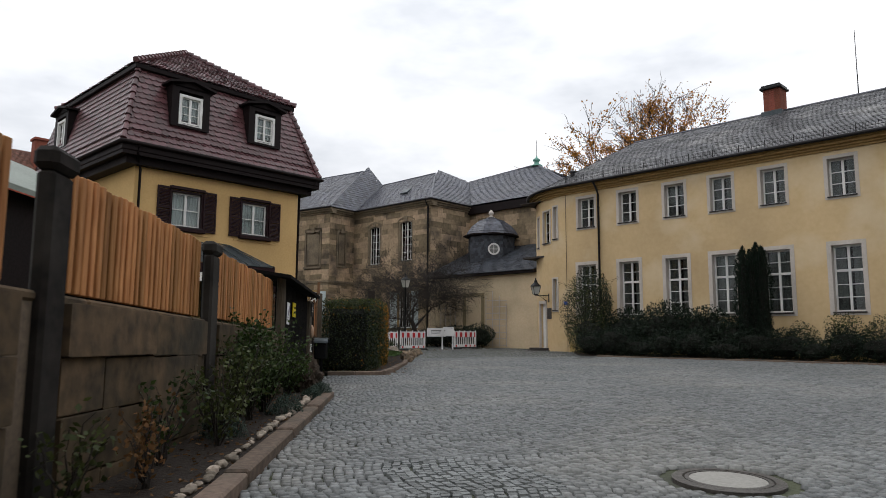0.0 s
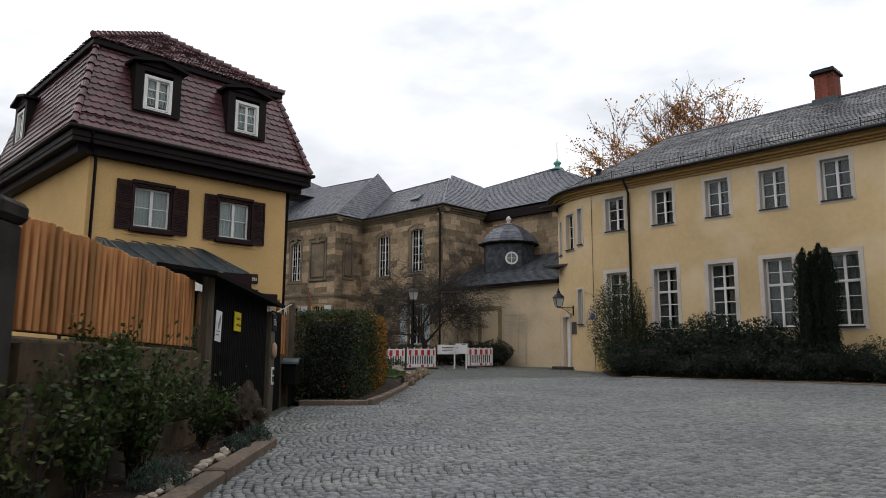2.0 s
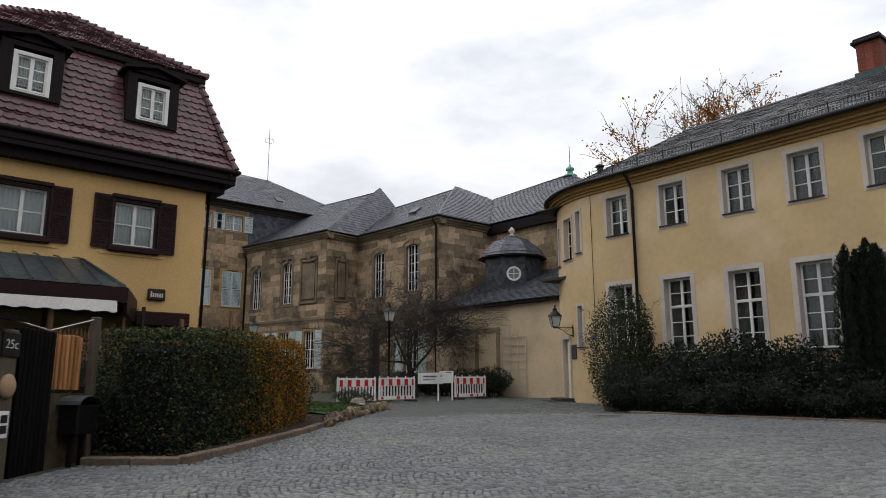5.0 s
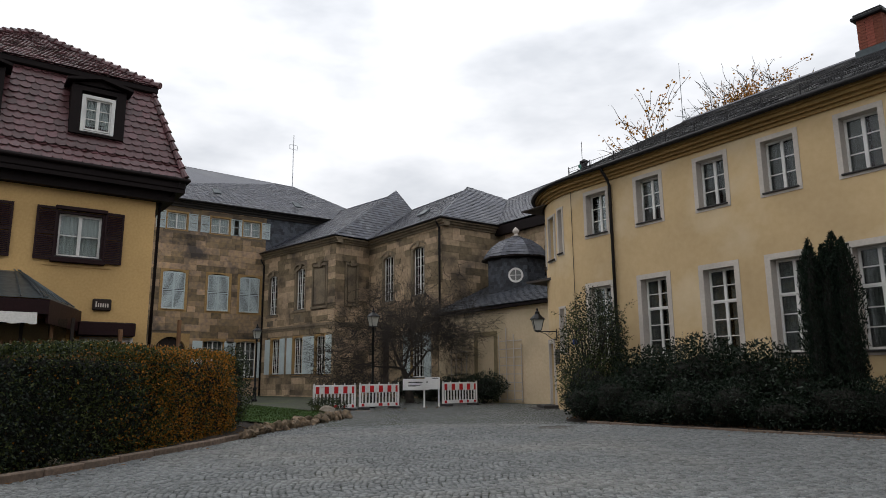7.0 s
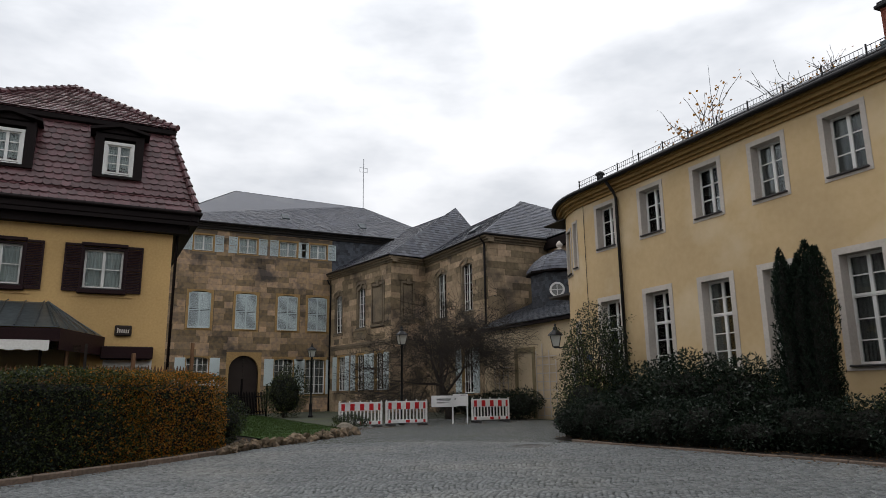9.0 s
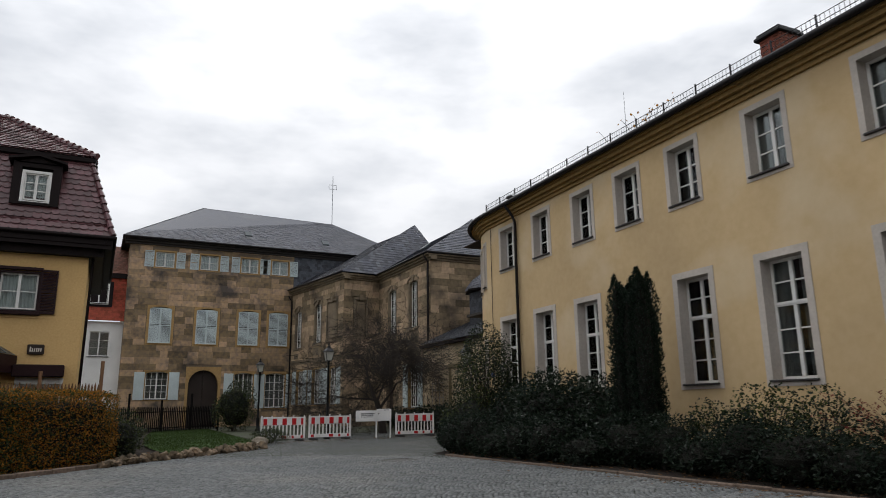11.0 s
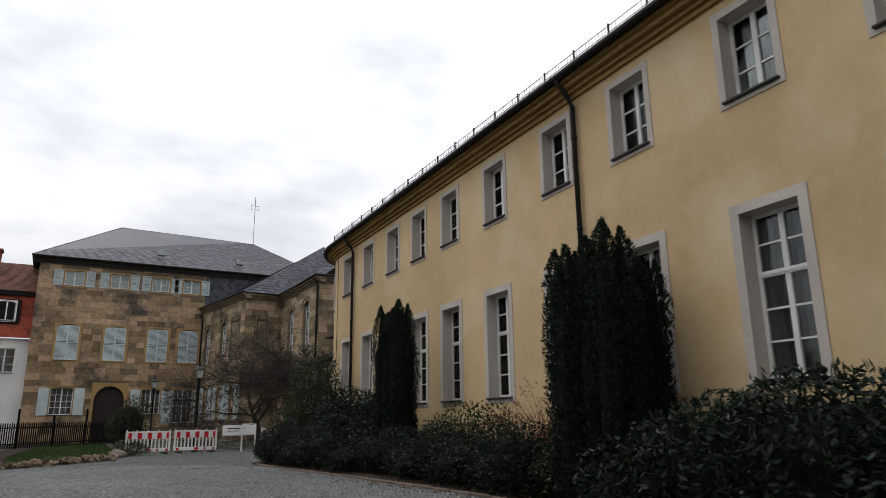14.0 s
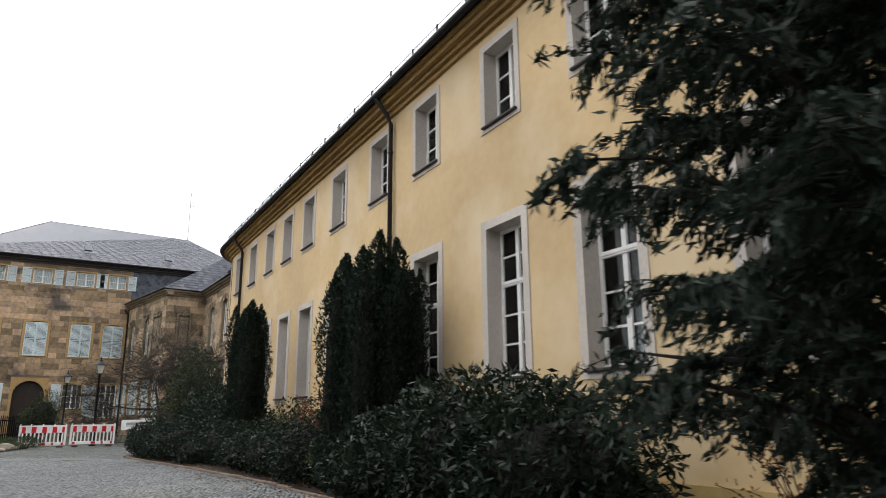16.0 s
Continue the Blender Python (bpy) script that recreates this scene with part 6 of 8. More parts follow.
for a, b, zt in ((5.42, 5.72, 2.8), (9.3, 9.62, 2.78), (-3.2, -2.7, 2.8)):
    pst = thing("wall_post", "dark weathered wall post with block cap", "post", "garden wall posts", at=tuple(FWALL @ Vector(((a + b) / 2, 0.1, 0))))
    q = Mesh(FWALL)
    q.soft_box((a, -0.05, -0.4), (b, 0.08, zt - 0.16), 0.03)
    part("shaft", q, M_SLATPOST, pst)
    q = Mesh(FWALL)
    q.soft_box((a - 0.03, -0.08, zt - 0.16), (b + 0.03, 0.1, zt), 0.04)
    part("cap", q, M_SLATPOST, pst)
slat = Mesh()
slat.soft_box((-0.036, -0.03, 0), (0.036, 0.03, 1.0), 0.008)
SLAT = slat.data("slat")
SLAT.materials.append(M_LARCH)


def larch_panel(s0, s1, z0, z1, group="larch fence panels"):
    f = thing("fence_panel", "new orange-brown larch slat fence panel", "fence", group, at=tuple(FWALL @ Vector(((s0 + s1) / 2, 0.1, z0))))
    n = round((s1 - s0) / 0.117)
    for i in range(n):
        s = s0 + (s1 - s0) * (i + 0.5) / n
        ob = part("slat", SLAT, M_LARCH, f, m=FWALL @ pose(s, 0.1 + 0.004 * math.sin(i * 2.3), z0, 0, 0, 6 * math.sin(i * 1.7)) @ Matrix.Diagonal((1, 1, z1 - z0 + 0.012 * math.sin(i * 5.1), 1)))
    for z in (z0 + 0.15, z1 - 0.2):
        q = Mesh(FWALL)
        q.box((s0, 0.135, z - 0.045), (s1, 0.18, z + 0.045))
        part("rail", q, M_LARCH, f)
    # black sheet added behind the slats in place of the shade in their gaps
    q = Mesh(FWALL)
    q.box((s0, 0.18, z0), (s1, 0.2, z1 - 0.02))
    part("backing", q, M_BLACKWOOD, f)


larch_panel(-2.65, 5.15, 1.84, 2.76)
larch_panel(5.82, 9.22, 1.84, 2.76)
larch_panel(9.7, 13.82, 1.86, 2.76)

# ---- black slatted gate with its posts ----
gate = thing("garden_gate", "tall black slatted double gate under a narrow roof board", "gate", at=tuple(FWALL @ Vector((16, 0.1, 0.45))))
bs = Mesh()
bs.soft_box((-0.04, -0.025, 0), (0.04, 0.025, 1.0), 0.006)
BSLAT = bs.data("gate_slat")
BSLAT.materials.append(M_BLACKWOOD)
for i in range(32):
    s = 14.2 + (17.55 - 14.2) * (i + 0.5) / 32
    part("gate_slat", BSLAT, M_BLACKWOOD, gate, m=FWALL @ pose(s, -0.02, 0.48) @ Matrix.Diagonal((1, 1, 2.3, 1)))
q = Mesh(FWALL)
q.box((14.15, 0.03, 0.46), (17.58, 0.09, 2.78))
part("backing_board", q, M_BLACKWOOD, gate)
q = Mesh(FWALL)
q.hexa([(13.5, -0.3, 2.78), (17.9, -0.3, 2.74), (17.9, 0.5, 2.86), (13.5, 0.5, 2.9)], [(13.5, -0.3, 2.84), (17.9, -0.3, 2.8), (17.9, 0.5, 2.92), (13.5, 0.5, 2.96)])
part("roof_board", q, M_BLACKWOOD, gate, "black roofing-felt board")
q = Mesh(FWALL)
q.tube([(16.0, -0.09, 1.62), (15.86, -0.1, 1.62)], 0.014, 6)
q.tube([(16.0, -0.02, 1.62), (16.0, -0.09, 1.62)], 0.014, 6)
part("handle", q, M_GUTTER, gate, "steel lever handle")
small = thing("side_gate", "narrow black slatted side gate", "gate", at=tuple(FWALL @ Vector((18.6, 0.1, 0.45))))
for i in range(8):
    s = 18.2 + 0.78 * (i + 0.5) / 8
    part("gate_slat", BSLAT, M_BLACKWOOD, small, m=FWALL @ pose(s, 0.0, 0.46) @ Matrix.Diagonal((1, 1, 2.26, 1)))
q = Mesh(FWALL)
q.box((18.17, 0.03, 0.45), (19.0, 0.08, 2.7))
part("backing_board", q, M_BLACKWOOD, small)
pole = Mesh(FWALL)
pole.tube([(13.98, -0.05, -0.1), (13.98, -0.05, 2.82)], [0.1, 0.085], 10)
po = part("gate_pole", pole, M_POST, None)
tagged(po, "weathered round wooden pole beside the gate", "post")
pp = thing("notice_sheet", "white paper notice with a grey drawing on the pole", "notice", at=tuple(FWALL @ Vector((14.1, -0.17, 2.2))))
q = Mesh(FWALL @ pose(14.1, -0.17, 1.95, 0, 3, -4))
q.box((-0.11, -0.004, 0), (0.11, 0.0, 0.42))
sheet = part("sheet", q, plain("white_paper", (0.7, 0.7, 0.72), 0.7), pp)
q = Mesh(FWALL @ pose(14.1, -0.17, 1.95, 0, 3, -4))
q.tube([(-0.02, -0.007, 0.16), (0.01, -0.007, 0.26), (0.05, -0.007, 0.36)], [0.006, 0.022, 0.006], 5)
q.box((-0.08, -0.006, 0.08), (0.02, -0.004, 0.1))
q.box((-0.08, -0.006, 0.13), (0.05, -0.004, 0.145))
part("drawing", q, plain("grey_print", (0.25, 0.24, 0.27), 0.7), pp)


def lettering(text, size, m, mat, parent, name="lettering"):
    cu = bpy.data.curves.new(name, "FONT")
    cu.body, cu.size, cu.extrude, cu.align_x, cu.align_y = text, size, 0.001, "CENTER", "CENTER"
    tmp = bpy.data.objects.new(name, cu)
    me = bpy.data.meshes.new_from_object(tmp)
    bpy.data.objects.remove(tmp)
    bpy.data.curves.remove(cu)
    me.materials.clear()
    return part(name, me, mat, parent, m=m)


ys = thing("gate_sign", "yellow enamel notice sign with black text on the gate", "sign", at=tuple(FWALL @ Vector((15.6, -0.06, 2.3))))
q = Mesh(FWALL)
q.soft_box((15.27, -0.075, 2.16), (15.63, -0.05, 2.46), 0.006)
part("plate", q, M_YSIGN, ys)
for txt, z in (("Ausfahrt", 2.36), ("freihalten", 2.26)):
    lettering(txt, 0.075, FWALL @ pose(15.45, -0.078, z, 90, 0, 0), M_BLACK, ys)
gp = thing("gate_post", "pale weathered wooden gate post with house number", "post", at=tuple(FWALL @ Vector((17.88, 0, 0.4))))
q = Mesh(FWALL)
q.soft_box((17.68, -0.1, -0.1), (18.05, 0.12, 2.66), 0.02)
part("shaft", q, M_POST, gp)
q = Mesh(FWALL)
q.soft_box((17.7, -0.125, 2.3), (18.06, -0.1, 2.62), 0.01)
part("number_plate", q, M_BLACK, gp, "dark house number plate")
lettering("25c", 0.17, FWALL @ pose(17.88, -0.128, 2.46, 90, 0, 0), M_WHITE, gp, "house_number")
q = Mesh(FWALL @ pose(17.88, -0.1, 1.93, 90, 0, 0))
q.lathe([(0.15, 0), (0.16, 0.03), (0.12, 0.06), (0.03, 0.075)], (0, 0, 0), 16)
part("plaque", q, surface("terracotta_plaque", (0.45, 0.3, 0.2), (0.36, 0.23, 0.15), 0.8), gp, "round terracotta plaque", smooth=True)
q = Mesh(FWALL)
q.soft_box((17.78, -0.125, 1.28), (17.98, -0.1, 1.62), 0.01)
part("bell_panel", q, M_WHITE, gp, "white doorbell panel")
for z in (1.34, 1.47):
    q = Mesh(FWALL)
    q.box((17.82, -0.132, z), (17.94, -0.125, z + 0.1))
    part("bell_button", q, M_BLACK, gp)
larch_panel(19.05, 19.85, 1.9, 2.72)
q = Mesh(FWALL)
q.box((19.0, 0.0, -0.1), (21.8, 0.3, 1.85))
tagged(part("low_wall_end", q, M_GARDEN_STONE), "short mossy stone wall beside the side gate", "wall", kind="structure")
q = Mesh(FWALL)
q.soft_box((19.9, -0.1, -0.1), (20.02, 0.02, 3.05), 0.01)
tagged(part("wooden_post", q, M_POST), "tall grey wooden post behind the letterbox", "post")
mb = thing("letterbox", "dark metal letterbox with rounded hood", "letterbox", at=tuple(FWALL @ Vector((19.45, -0.2, 1.2))))
q = Mesh(FWALL)
q.soft_box((19.22, -0.32, 1.25), (19.72, -0.02, 1.68), 0.02)
part("body", q, M_IRON, mb)
q = Mesh(FWALL @ pose(19.47, -0.17, 1.68, 0, 0, 0))
arc = [math.pi * i / 8 for i in range(9)]
for t0, t1 in zip(arc, arc[1:]):
    q.hexa([(0.3 * math.cos(t1), -0.2, 0.12 * math.sin(t1)), (0.3 * math.cos(t0), -0.2, 0.12 * math.sin(t0)), (0.3 * math.cos(t0), 0.17, 0.12 * math.sin(t0)), (0.3 * math.cos(t1), 0.17, 0.12 * math.sin(t1))], [(0.31 * math.cos(t1), -0.2, 0.14 * math.sin(t1)), (0.31 * math.cos(t0), -0.2, 0.14 * math.sin(t0)), (0.31 * math.cos(t0), 0.17, 0.14 * math.sin(t0)), (0.31 * math.cos(t1), 0.17, 0.14 * math.sin(t1))])
part("hood", q, M_ZINC, mb)
q = Mesh(FWALL)
q.box((19.3, -0.2, -0.1), (19.36, -0.14, 1.26))
q.box((19.58, -0.2, -0.1), (19.64, -0.14, 1.26))
part("stand", q, M_IRON, mb)
q = Mesh(FWALL)
q.tube([(13.98, -0.05, 2.75), (15.2, 0.1, 2.98), (17.6, 0.2, 2.9), (19.0, 0.1, 2.75), (19.96, -0.04, 3.02)], 0.01, 4)
tagged(part("loose_cable", q, M_SURROUND), "thin cable slung above the gate", "cable")
shed = thing("garden_shed", "dark garden shed with pale green roof behind the fence", "shed", at=(-18.4, 4.58, 0.6))
q = Mesh(pose(-18.4, 4.58, 0.3, 0, 0, 133))
q.box((-2.2, -1.6, 0.0), (2.2, 1.6, 4.6))
part("body", q, M_EAVE, shed)
q = Mesh(pose(-18.4, 4.58, 0.3, 0, 0, 133))
for sg in (-1, 1):
    q.hexa([(-2.5, 0, 5.75), (2.5, 0, 5.75), (2.5, sg * 2.0, 4.5), (-2.5, sg * 2.0, 4.5)][::sg], [(-2.5, 0, 5.87), (2.5, 0, 5.87), (2.5, sg * 2.0, 4.62), (-2.5, sg * 2.0, 4.62)][::sg])
part("roof", q, surface("pale_green_roofing", (0.3, 0.33, 0.29), (0.22, 0.25, 0.22), 0.6), shed)

# ---- barriers and information board ----
def barrier():
    b = thing("barrier", "white plastic site barrier with red reflective stripes", "barrier", "site barriers", at=(0, 0, 0))
    q = Mesh()
    L = 2.05
    for a, c in (((0, -0.03, 0.12), (0.09, 0.03, 1.08)), ((L - 0.09, -0.03, 0.12), (L, 0.03, 1.08)), ((0.09, -0.03, 1.0), (L - 0.09, 0.03, 1.08)), ((0.09, -0.03, 0.12), (L - 0.09, 0.03, 0.28)), ((0.09, -0.025, 0.72), (L - 0.09, 0.025, 1.0))):
        q.soft_box(a, c, 0.012)
    part("frame", q, M_PLASTIC_W, b)
    for i in range(11):
        x = 0.09 + (L - 0.18) * (i + 0.5) / 11
        q = Mesh()
        q.soft_box((x - 0.032, -0.02, 0.28), (x + 0.032, 0.02, 0.72), 0.01)
        part("bar", q, M_PLASTIC_W, b)
    for x0, x1 in ((0.12, 0.28), (0.53, 0.73), (0.98, 1.18), (1.42, 1.62), (1.84, 1.95)):
        for y in (-0.031, 0.031):
            q = Mesh()
            q.box((x0, min(y, y * 0.8), 0.735), (x1, max(y, y * 0.8), 1.02))
            part("red_stripe", q, M_PLASTIC_R, b)
    for x0, x1 in ((0.12, 0.25), (0.97, 1.17), (1.42, 1.52), (1.84, 1.95)):
        q = Mesh()
        q.box((x0, -0.034, 0.14), (x1, -0.03, 0.26))
        part("red_stripe", q, M_PLASTIC_R, b)
    for x in (0.05, 0.5, 1.0, 1.5, L - 0.05):
        q = Mesh()
        q.soft_box((x - 0.025, -0.02, 1.08), (x + 0.025, 0.02, 1.15), 0.01)
        part("lug", q, M_PLASTIC_W, b)
    for x in (0.25, L - 0.25):
        q = Mesh()
        q.soft_box((x - 0.12, -0.35, 0.0), (x + 0.12, 0.35, 0.1), 0.02)
        q.box((x - 0.03, -0.02, 0.1), (x + 0.03, 0.02, 0.14))
        part("foot", q, M_RUBBER, b)
    return b


b0 = barrier()
places = [(-28.4, 25.75, 92), (-28.45, 27.95, 90), (-28.05, 32.1, 89)]
b0.matrix_basis = pose(places[0][0], places[0][1], slope(*places[0][:2]), 0, 0, places[0][2])
for x, y, a in places[1:]:
    copy_thing(b0, pose(x, y, slope(x, y), 0, 0, a))
board = thing("information_board", "white information board on two white posts", "sign", at=(-28.2, 31.4, 0.93))
BM = pose(-28.62, 30.3, 0.93, 0, 0, 62)
for x in (0.95, 1.62):
    q = Mesh(BM)
    q.soft_box((x, -0.04, -0.2), (x + 0.07, 0.04, 1.25), 0.01)
    part("leg", q, M_PLASTIC_W, board)
q = Mesh(BM)
q.soft_box((0.0, -0.07, 0.75), (1.2, -0.04, 1.26), 0.01)
part("panel", q, M_PLASTIC_W, board, "wide white panel with lines of text")
q = Mesh(BM)
q.soft_box((1.0, -0.1, 0.78), (1.7, -0.07, 1.33), 0.01)
part("panel", q, M_PLASTIC_W, board)
for x0, x1, z, h in ((0.25, 0.9, 1.08, 0.045), (0.25, 0.85, 1.02, 0.02), (0.25, 0.8, 0.95, 0.025), (0.25, 0.6, 0.91, 0.012)):
    q = Mesh(BM)
    q.box((x0, -0.074, z), (x1, -0.07, z + h))
    part("text_line", q, M_BLACK, board)
for x0, x1, z, h in ((1.35, 1.6, 1.26, 0.03), (1.08, 1.13, 1.08, 0.06)):
    q = Mesh(BM)
    q.box((x0, -0.104, z), (x1, -0.1, z + h))
    part("text_line", q, M_BLACK, board)

# ---- lamps ----
def lantern(parent, z, r=0.2, h=0.42):
    """Four-sided tapered lantern head, foot at z."""
    g = Mesh()
    lo, hi = r * 0.62, r
    g.hexa([(-lo, -lo, z), (lo, -lo, z), (lo, lo, z), (-lo, lo, z)], [(-hi, -hi, z + h), (hi, -hi, z + h), (hi, hi, z + h), (-hi, hi, z + h)])
    part("glazing", g, M_LAMPGLASS, parent, "frosted lantern glass")
    f = Mesh()
    for sx in (-1, 1):
        for sy in (-1, 1):
            f.tube([(sx * lo, sy * lo, z), (sx * hi, sy * hi, z + h)], 0.016, 5)
    f.box((-lo - 0.02, -lo - 0.02, z - 0.03), (lo + 0.02, lo + 0.02, z))
    part("cage", f, M_IRON, parent)
    t = Mesh()
    t.lathe([(hi * 1.55, z + h), (hi * 1.45, z + h + 0.04), (hi * 0.7, z + h + 0.17), (hi * 0.45, z + h + 0.2), (hi * 0.4, z + h + 0.27), (0.03, z + h + 0.32), (0.05, z + h + 0.37), (0.01, z + h + 0.44)], (0, 0, 0), 8)
    part("hood", t, M_IRON, parent)


def lamp_post(height):
    lp = thing("street_lamp", "black cast-iron lamp post with lantern head", "street lamp", "yard lamps")
    q = Mesh()
    q.lathe([(0.16, 0), (0.16, 0.1), (0.11, 0.16), (0.1, 0.7), (0.12, 0.75), (0.06, 0.85), (0.05, height - 0.75), (0.09, height - 0.72), (0.05, height - 0.66), (0.08, height - 0.6)], (0, 0, 0), 12)
    part("pole", q, M_IRON, lp, smooth=True)
    lantern(lp, height - 0.58)
    return lp


l1 = lamp_post(4.25)
l1.matrix_basis = pose(-29.2, 29.06, slope(-29.2, 29.06))
copy_thing(l1, pose(-41.6, 28.37, slope(-41.6, 28.37)))
wa = radians(-111)
WM = pose(RC[0] + RR * math.cos(wa), RC[1] + RR * math.sin(wa), 4.05, 0, 0, -111 + 90 - 12)
wlmp = thing("wall_lantern", "black wrought-iron wall lantern on a scrolled bracket", "wall lamp", at=tuple(WM.translation))
wlmp.matrix_basis = WM
q = Mesh()
q.tube([(0, 0, 0), (0, -0.78, 0.0)], 0.022, 6)
q.tube([(0, 0, -0.35), (0, -0.2, -0.3), (0, -0.45, -0.1), (0, -0.7, 0)], 0.015, 5)
q.tube([(0, -0.15, -0.05), (0, -0.28, -0.16), (0, -0.36, -0.08), (0, -0.28, -0.03)], 0.012, 5)
q.box((-0.05, -0.02, -0.4), (0.05, 0.02, 0.1))
ob = new("bracket", q.data("bracket"))
ob.data.materials.append(M_IRON)
ob.parent = wlmp
head = []
g = Mesh(pose(0, -0.78, 0))
lo, hi = 0.13, 0.22
g.hexa([(-lo, -lo, 0.05), (lo, -lo, 0.05), (lo, lo, 0.05), (-lo, lo, 0.05)], [(-hi, -hi, 0.5), (hi, -hi, 0.5), (hi, hi, 0.5), (-hi, hi, 0.5)])
f = Mesh(pose(0, -0.78, 0))
for sx in (-1, 1):
    for sy in (-1, 1):
        f.tube([(sx * lo, sy * lo, 0.05), (sx * hi, sy * hi, 0.5)], 0.018, 5)
f.lathe([(0.33, 0.5), (0.31, 0.54), (0.14, 0.7), (0.1, 0.74), (0.1, 0.82), (0.03, 0.88), (0.05, 0.93), (0.01, 1.0)], (0, 0, 0), 8)
f.lathe([(0.03, -0.03), (0.14, 0.02), (0.14, 0.05)], (0, 0, 0), 8)
for nm, me, mt in (("glazing", g, M_LAMPGLASS), ("cage", f, M_IRON)):
    ob = new(nm, me.data(nm))
    ob.data.materials.append(mt)
    ob.parent = wlmp
pm = pose(RC[0] + RR * math.cos(radians(-110.2)), RC[1] + RR * math.sin(radians(-110.2)), 2.7, 0, 0, -20.2)
q = Mesh(pm)
q.soft_box((-0.2, -0.04, 0), (0.2, 0.01, 0.62), 0.01)
plaque = tagged(part("wall_plaque", q, M_CASTIRON), "dark bronze plaque beside the entrance door", "plaque")
q = Mesh(pose(-20.55, YY - 0.0, 3.45))
q.soft_box((-0.13, -0.05, 0), (0.13, -0.02, 0.2), 0.006)
plate = tagged(part("blue_house_plate", q, plain("blue_enamel", (0.05, 0.1, 0.35), 0.4)), "small blue enamel plate on the yellow wall", "plate")
settle((wlmp, plaque, plate), *SKEW)

# ---- covers in the paving ----
def cover(x, y, r, concrete):
    c = thing("manhole_cover", "round iron manhole cover with concrete filling" if concrete else "round dark iron manhole cover", "manhole cover", "manhole covers", at=(x, y, slope(x, y)))
    tilt = Matrix.Translation((x, y, slope(x, y))) @ Euler((0.012, 0.016, 0)).to_matrix().to_4x4()
    q = Mesh(tilt)
    q.lathe([(r * 1.3, -0.06), (r * 1.3, 0.006), (r * 1.05, 0.012), (r * 1.03, -0.01), (r * 0.5, -0.02)], (0, 0, 0), 40)
    part("frame_ring", q, M_CASTIRON, c)
    q = Mesh(tilt)
    q.lathe([(r, -0.05), (r, 0.008), (r * 0.9, 0.012), (r * 0.9, 0.0)], (0, 0, 0), 40)
    part("rim", q, M_CASTIRON, c)
    q = Mesh(tilt)
    q.lathe([(r * 0.9, -0.04), (r * 0.89, 0.006), (0.02, 0.01)], (0, 0, 0), 40)
    part("filling", q, M_CONCRETE if concrete else M_CASTIRON, c)


cover(-2.41, 7.17, 0.37, True)
cover(-15.87, 27.15, 0.42, False)

# ---- picket fences in the garden ----
pk = Mesh()
pk.hexa([(-0.035, -0.012, 0), (0.035, -0.012, 0), (0.035, 0.012, 0), (-0.035, 0.012, 0)], [(-0.035, -0.012, 0.94), (0.035, -0.012, 0.94), (0.035, 0.012, 0.94), (-0.035, 0.012, 0.94)])
pk.hexa([(-0.035, -0.012, 0.94), (0.035, -0.012, 0.94), (0.035, 0.012, 0.94), (-0.035, 0.012, 0.94)], [(-0.004, -0.012, 1.0), (0.004, -0.012, 1.0), (0.004, 0.012, 1.0), (-0.004, 0.012, 1.0)])
PICKET, PICKET_B = pk.data("picket"), pk.data("picket")
PICKET.materials.append(M_BLACKWOOD)
PICKET_B.materials.append(surface("brown_picket_wood", (0.2, 0.11, 0.055), (0.14, 0.075, 0.04), 0.8, 9, 1, 0.2, vary=0.25, stretch=(4, 4, 0.4)))


def picket_fence(p0, p1, height, mesh, gap, label, posts):
    d = Vector((p1[0] - p0[0], p1[1] - p0[1], 0))
    ang = math.degrees(math.atan2(d.y, d.x))
    f = thing("picket_fence", label, "fence", at=(p0[0], p0[1], slope(*p0)))
    n = int(d.length / gap)
    for i in range(n):
        x, y = p0[0] + d.x * i / n, p0[1] + d.y * i / n
        part("picket", mesh, None, f, m=pose(x, y, slope(x, y) + 0.1, 0, 0, ang) @ Matrix.Diagonal((1, 1, height + 0.03 * math.sin(i * 3.7), 1)))
    for z in (0.35, height - 0.2):
        q = Mesh()
        a, b = [Vector((*p, slope(*p) + z)) for p in (p0, p1)]
        q.tube([a, b], 0.035, 4)
        part("rail", q, mesh.materials[0], f)
    k = int(d.length / posts)
    for i in range(k + 1):
        x, y = p0[0] + d.x * i / k, p0[1] + d.y * i / k
        q = Mesh(pose(x, y, slope(x, y), 0, 0, ang))
        q.soft_box((-0.05, 0.02, -0.1), (0.05, 0.12, height + 0.5 + 0.4 * (i % 2)), 0.01)
        part("post", q, mesh.materials[0], f)


picket_fence((-40, 19.0), (-45.5, 26.6), 1.5, PICKET, 0.14, "dark weathered picket fence before the palace", 2.3)
picket_fence((-22.0, 13.6), (-24.4, 19.2), 2.4, PICKET_B, 0.11, "brown picket fence behind the hedge", 1.8)

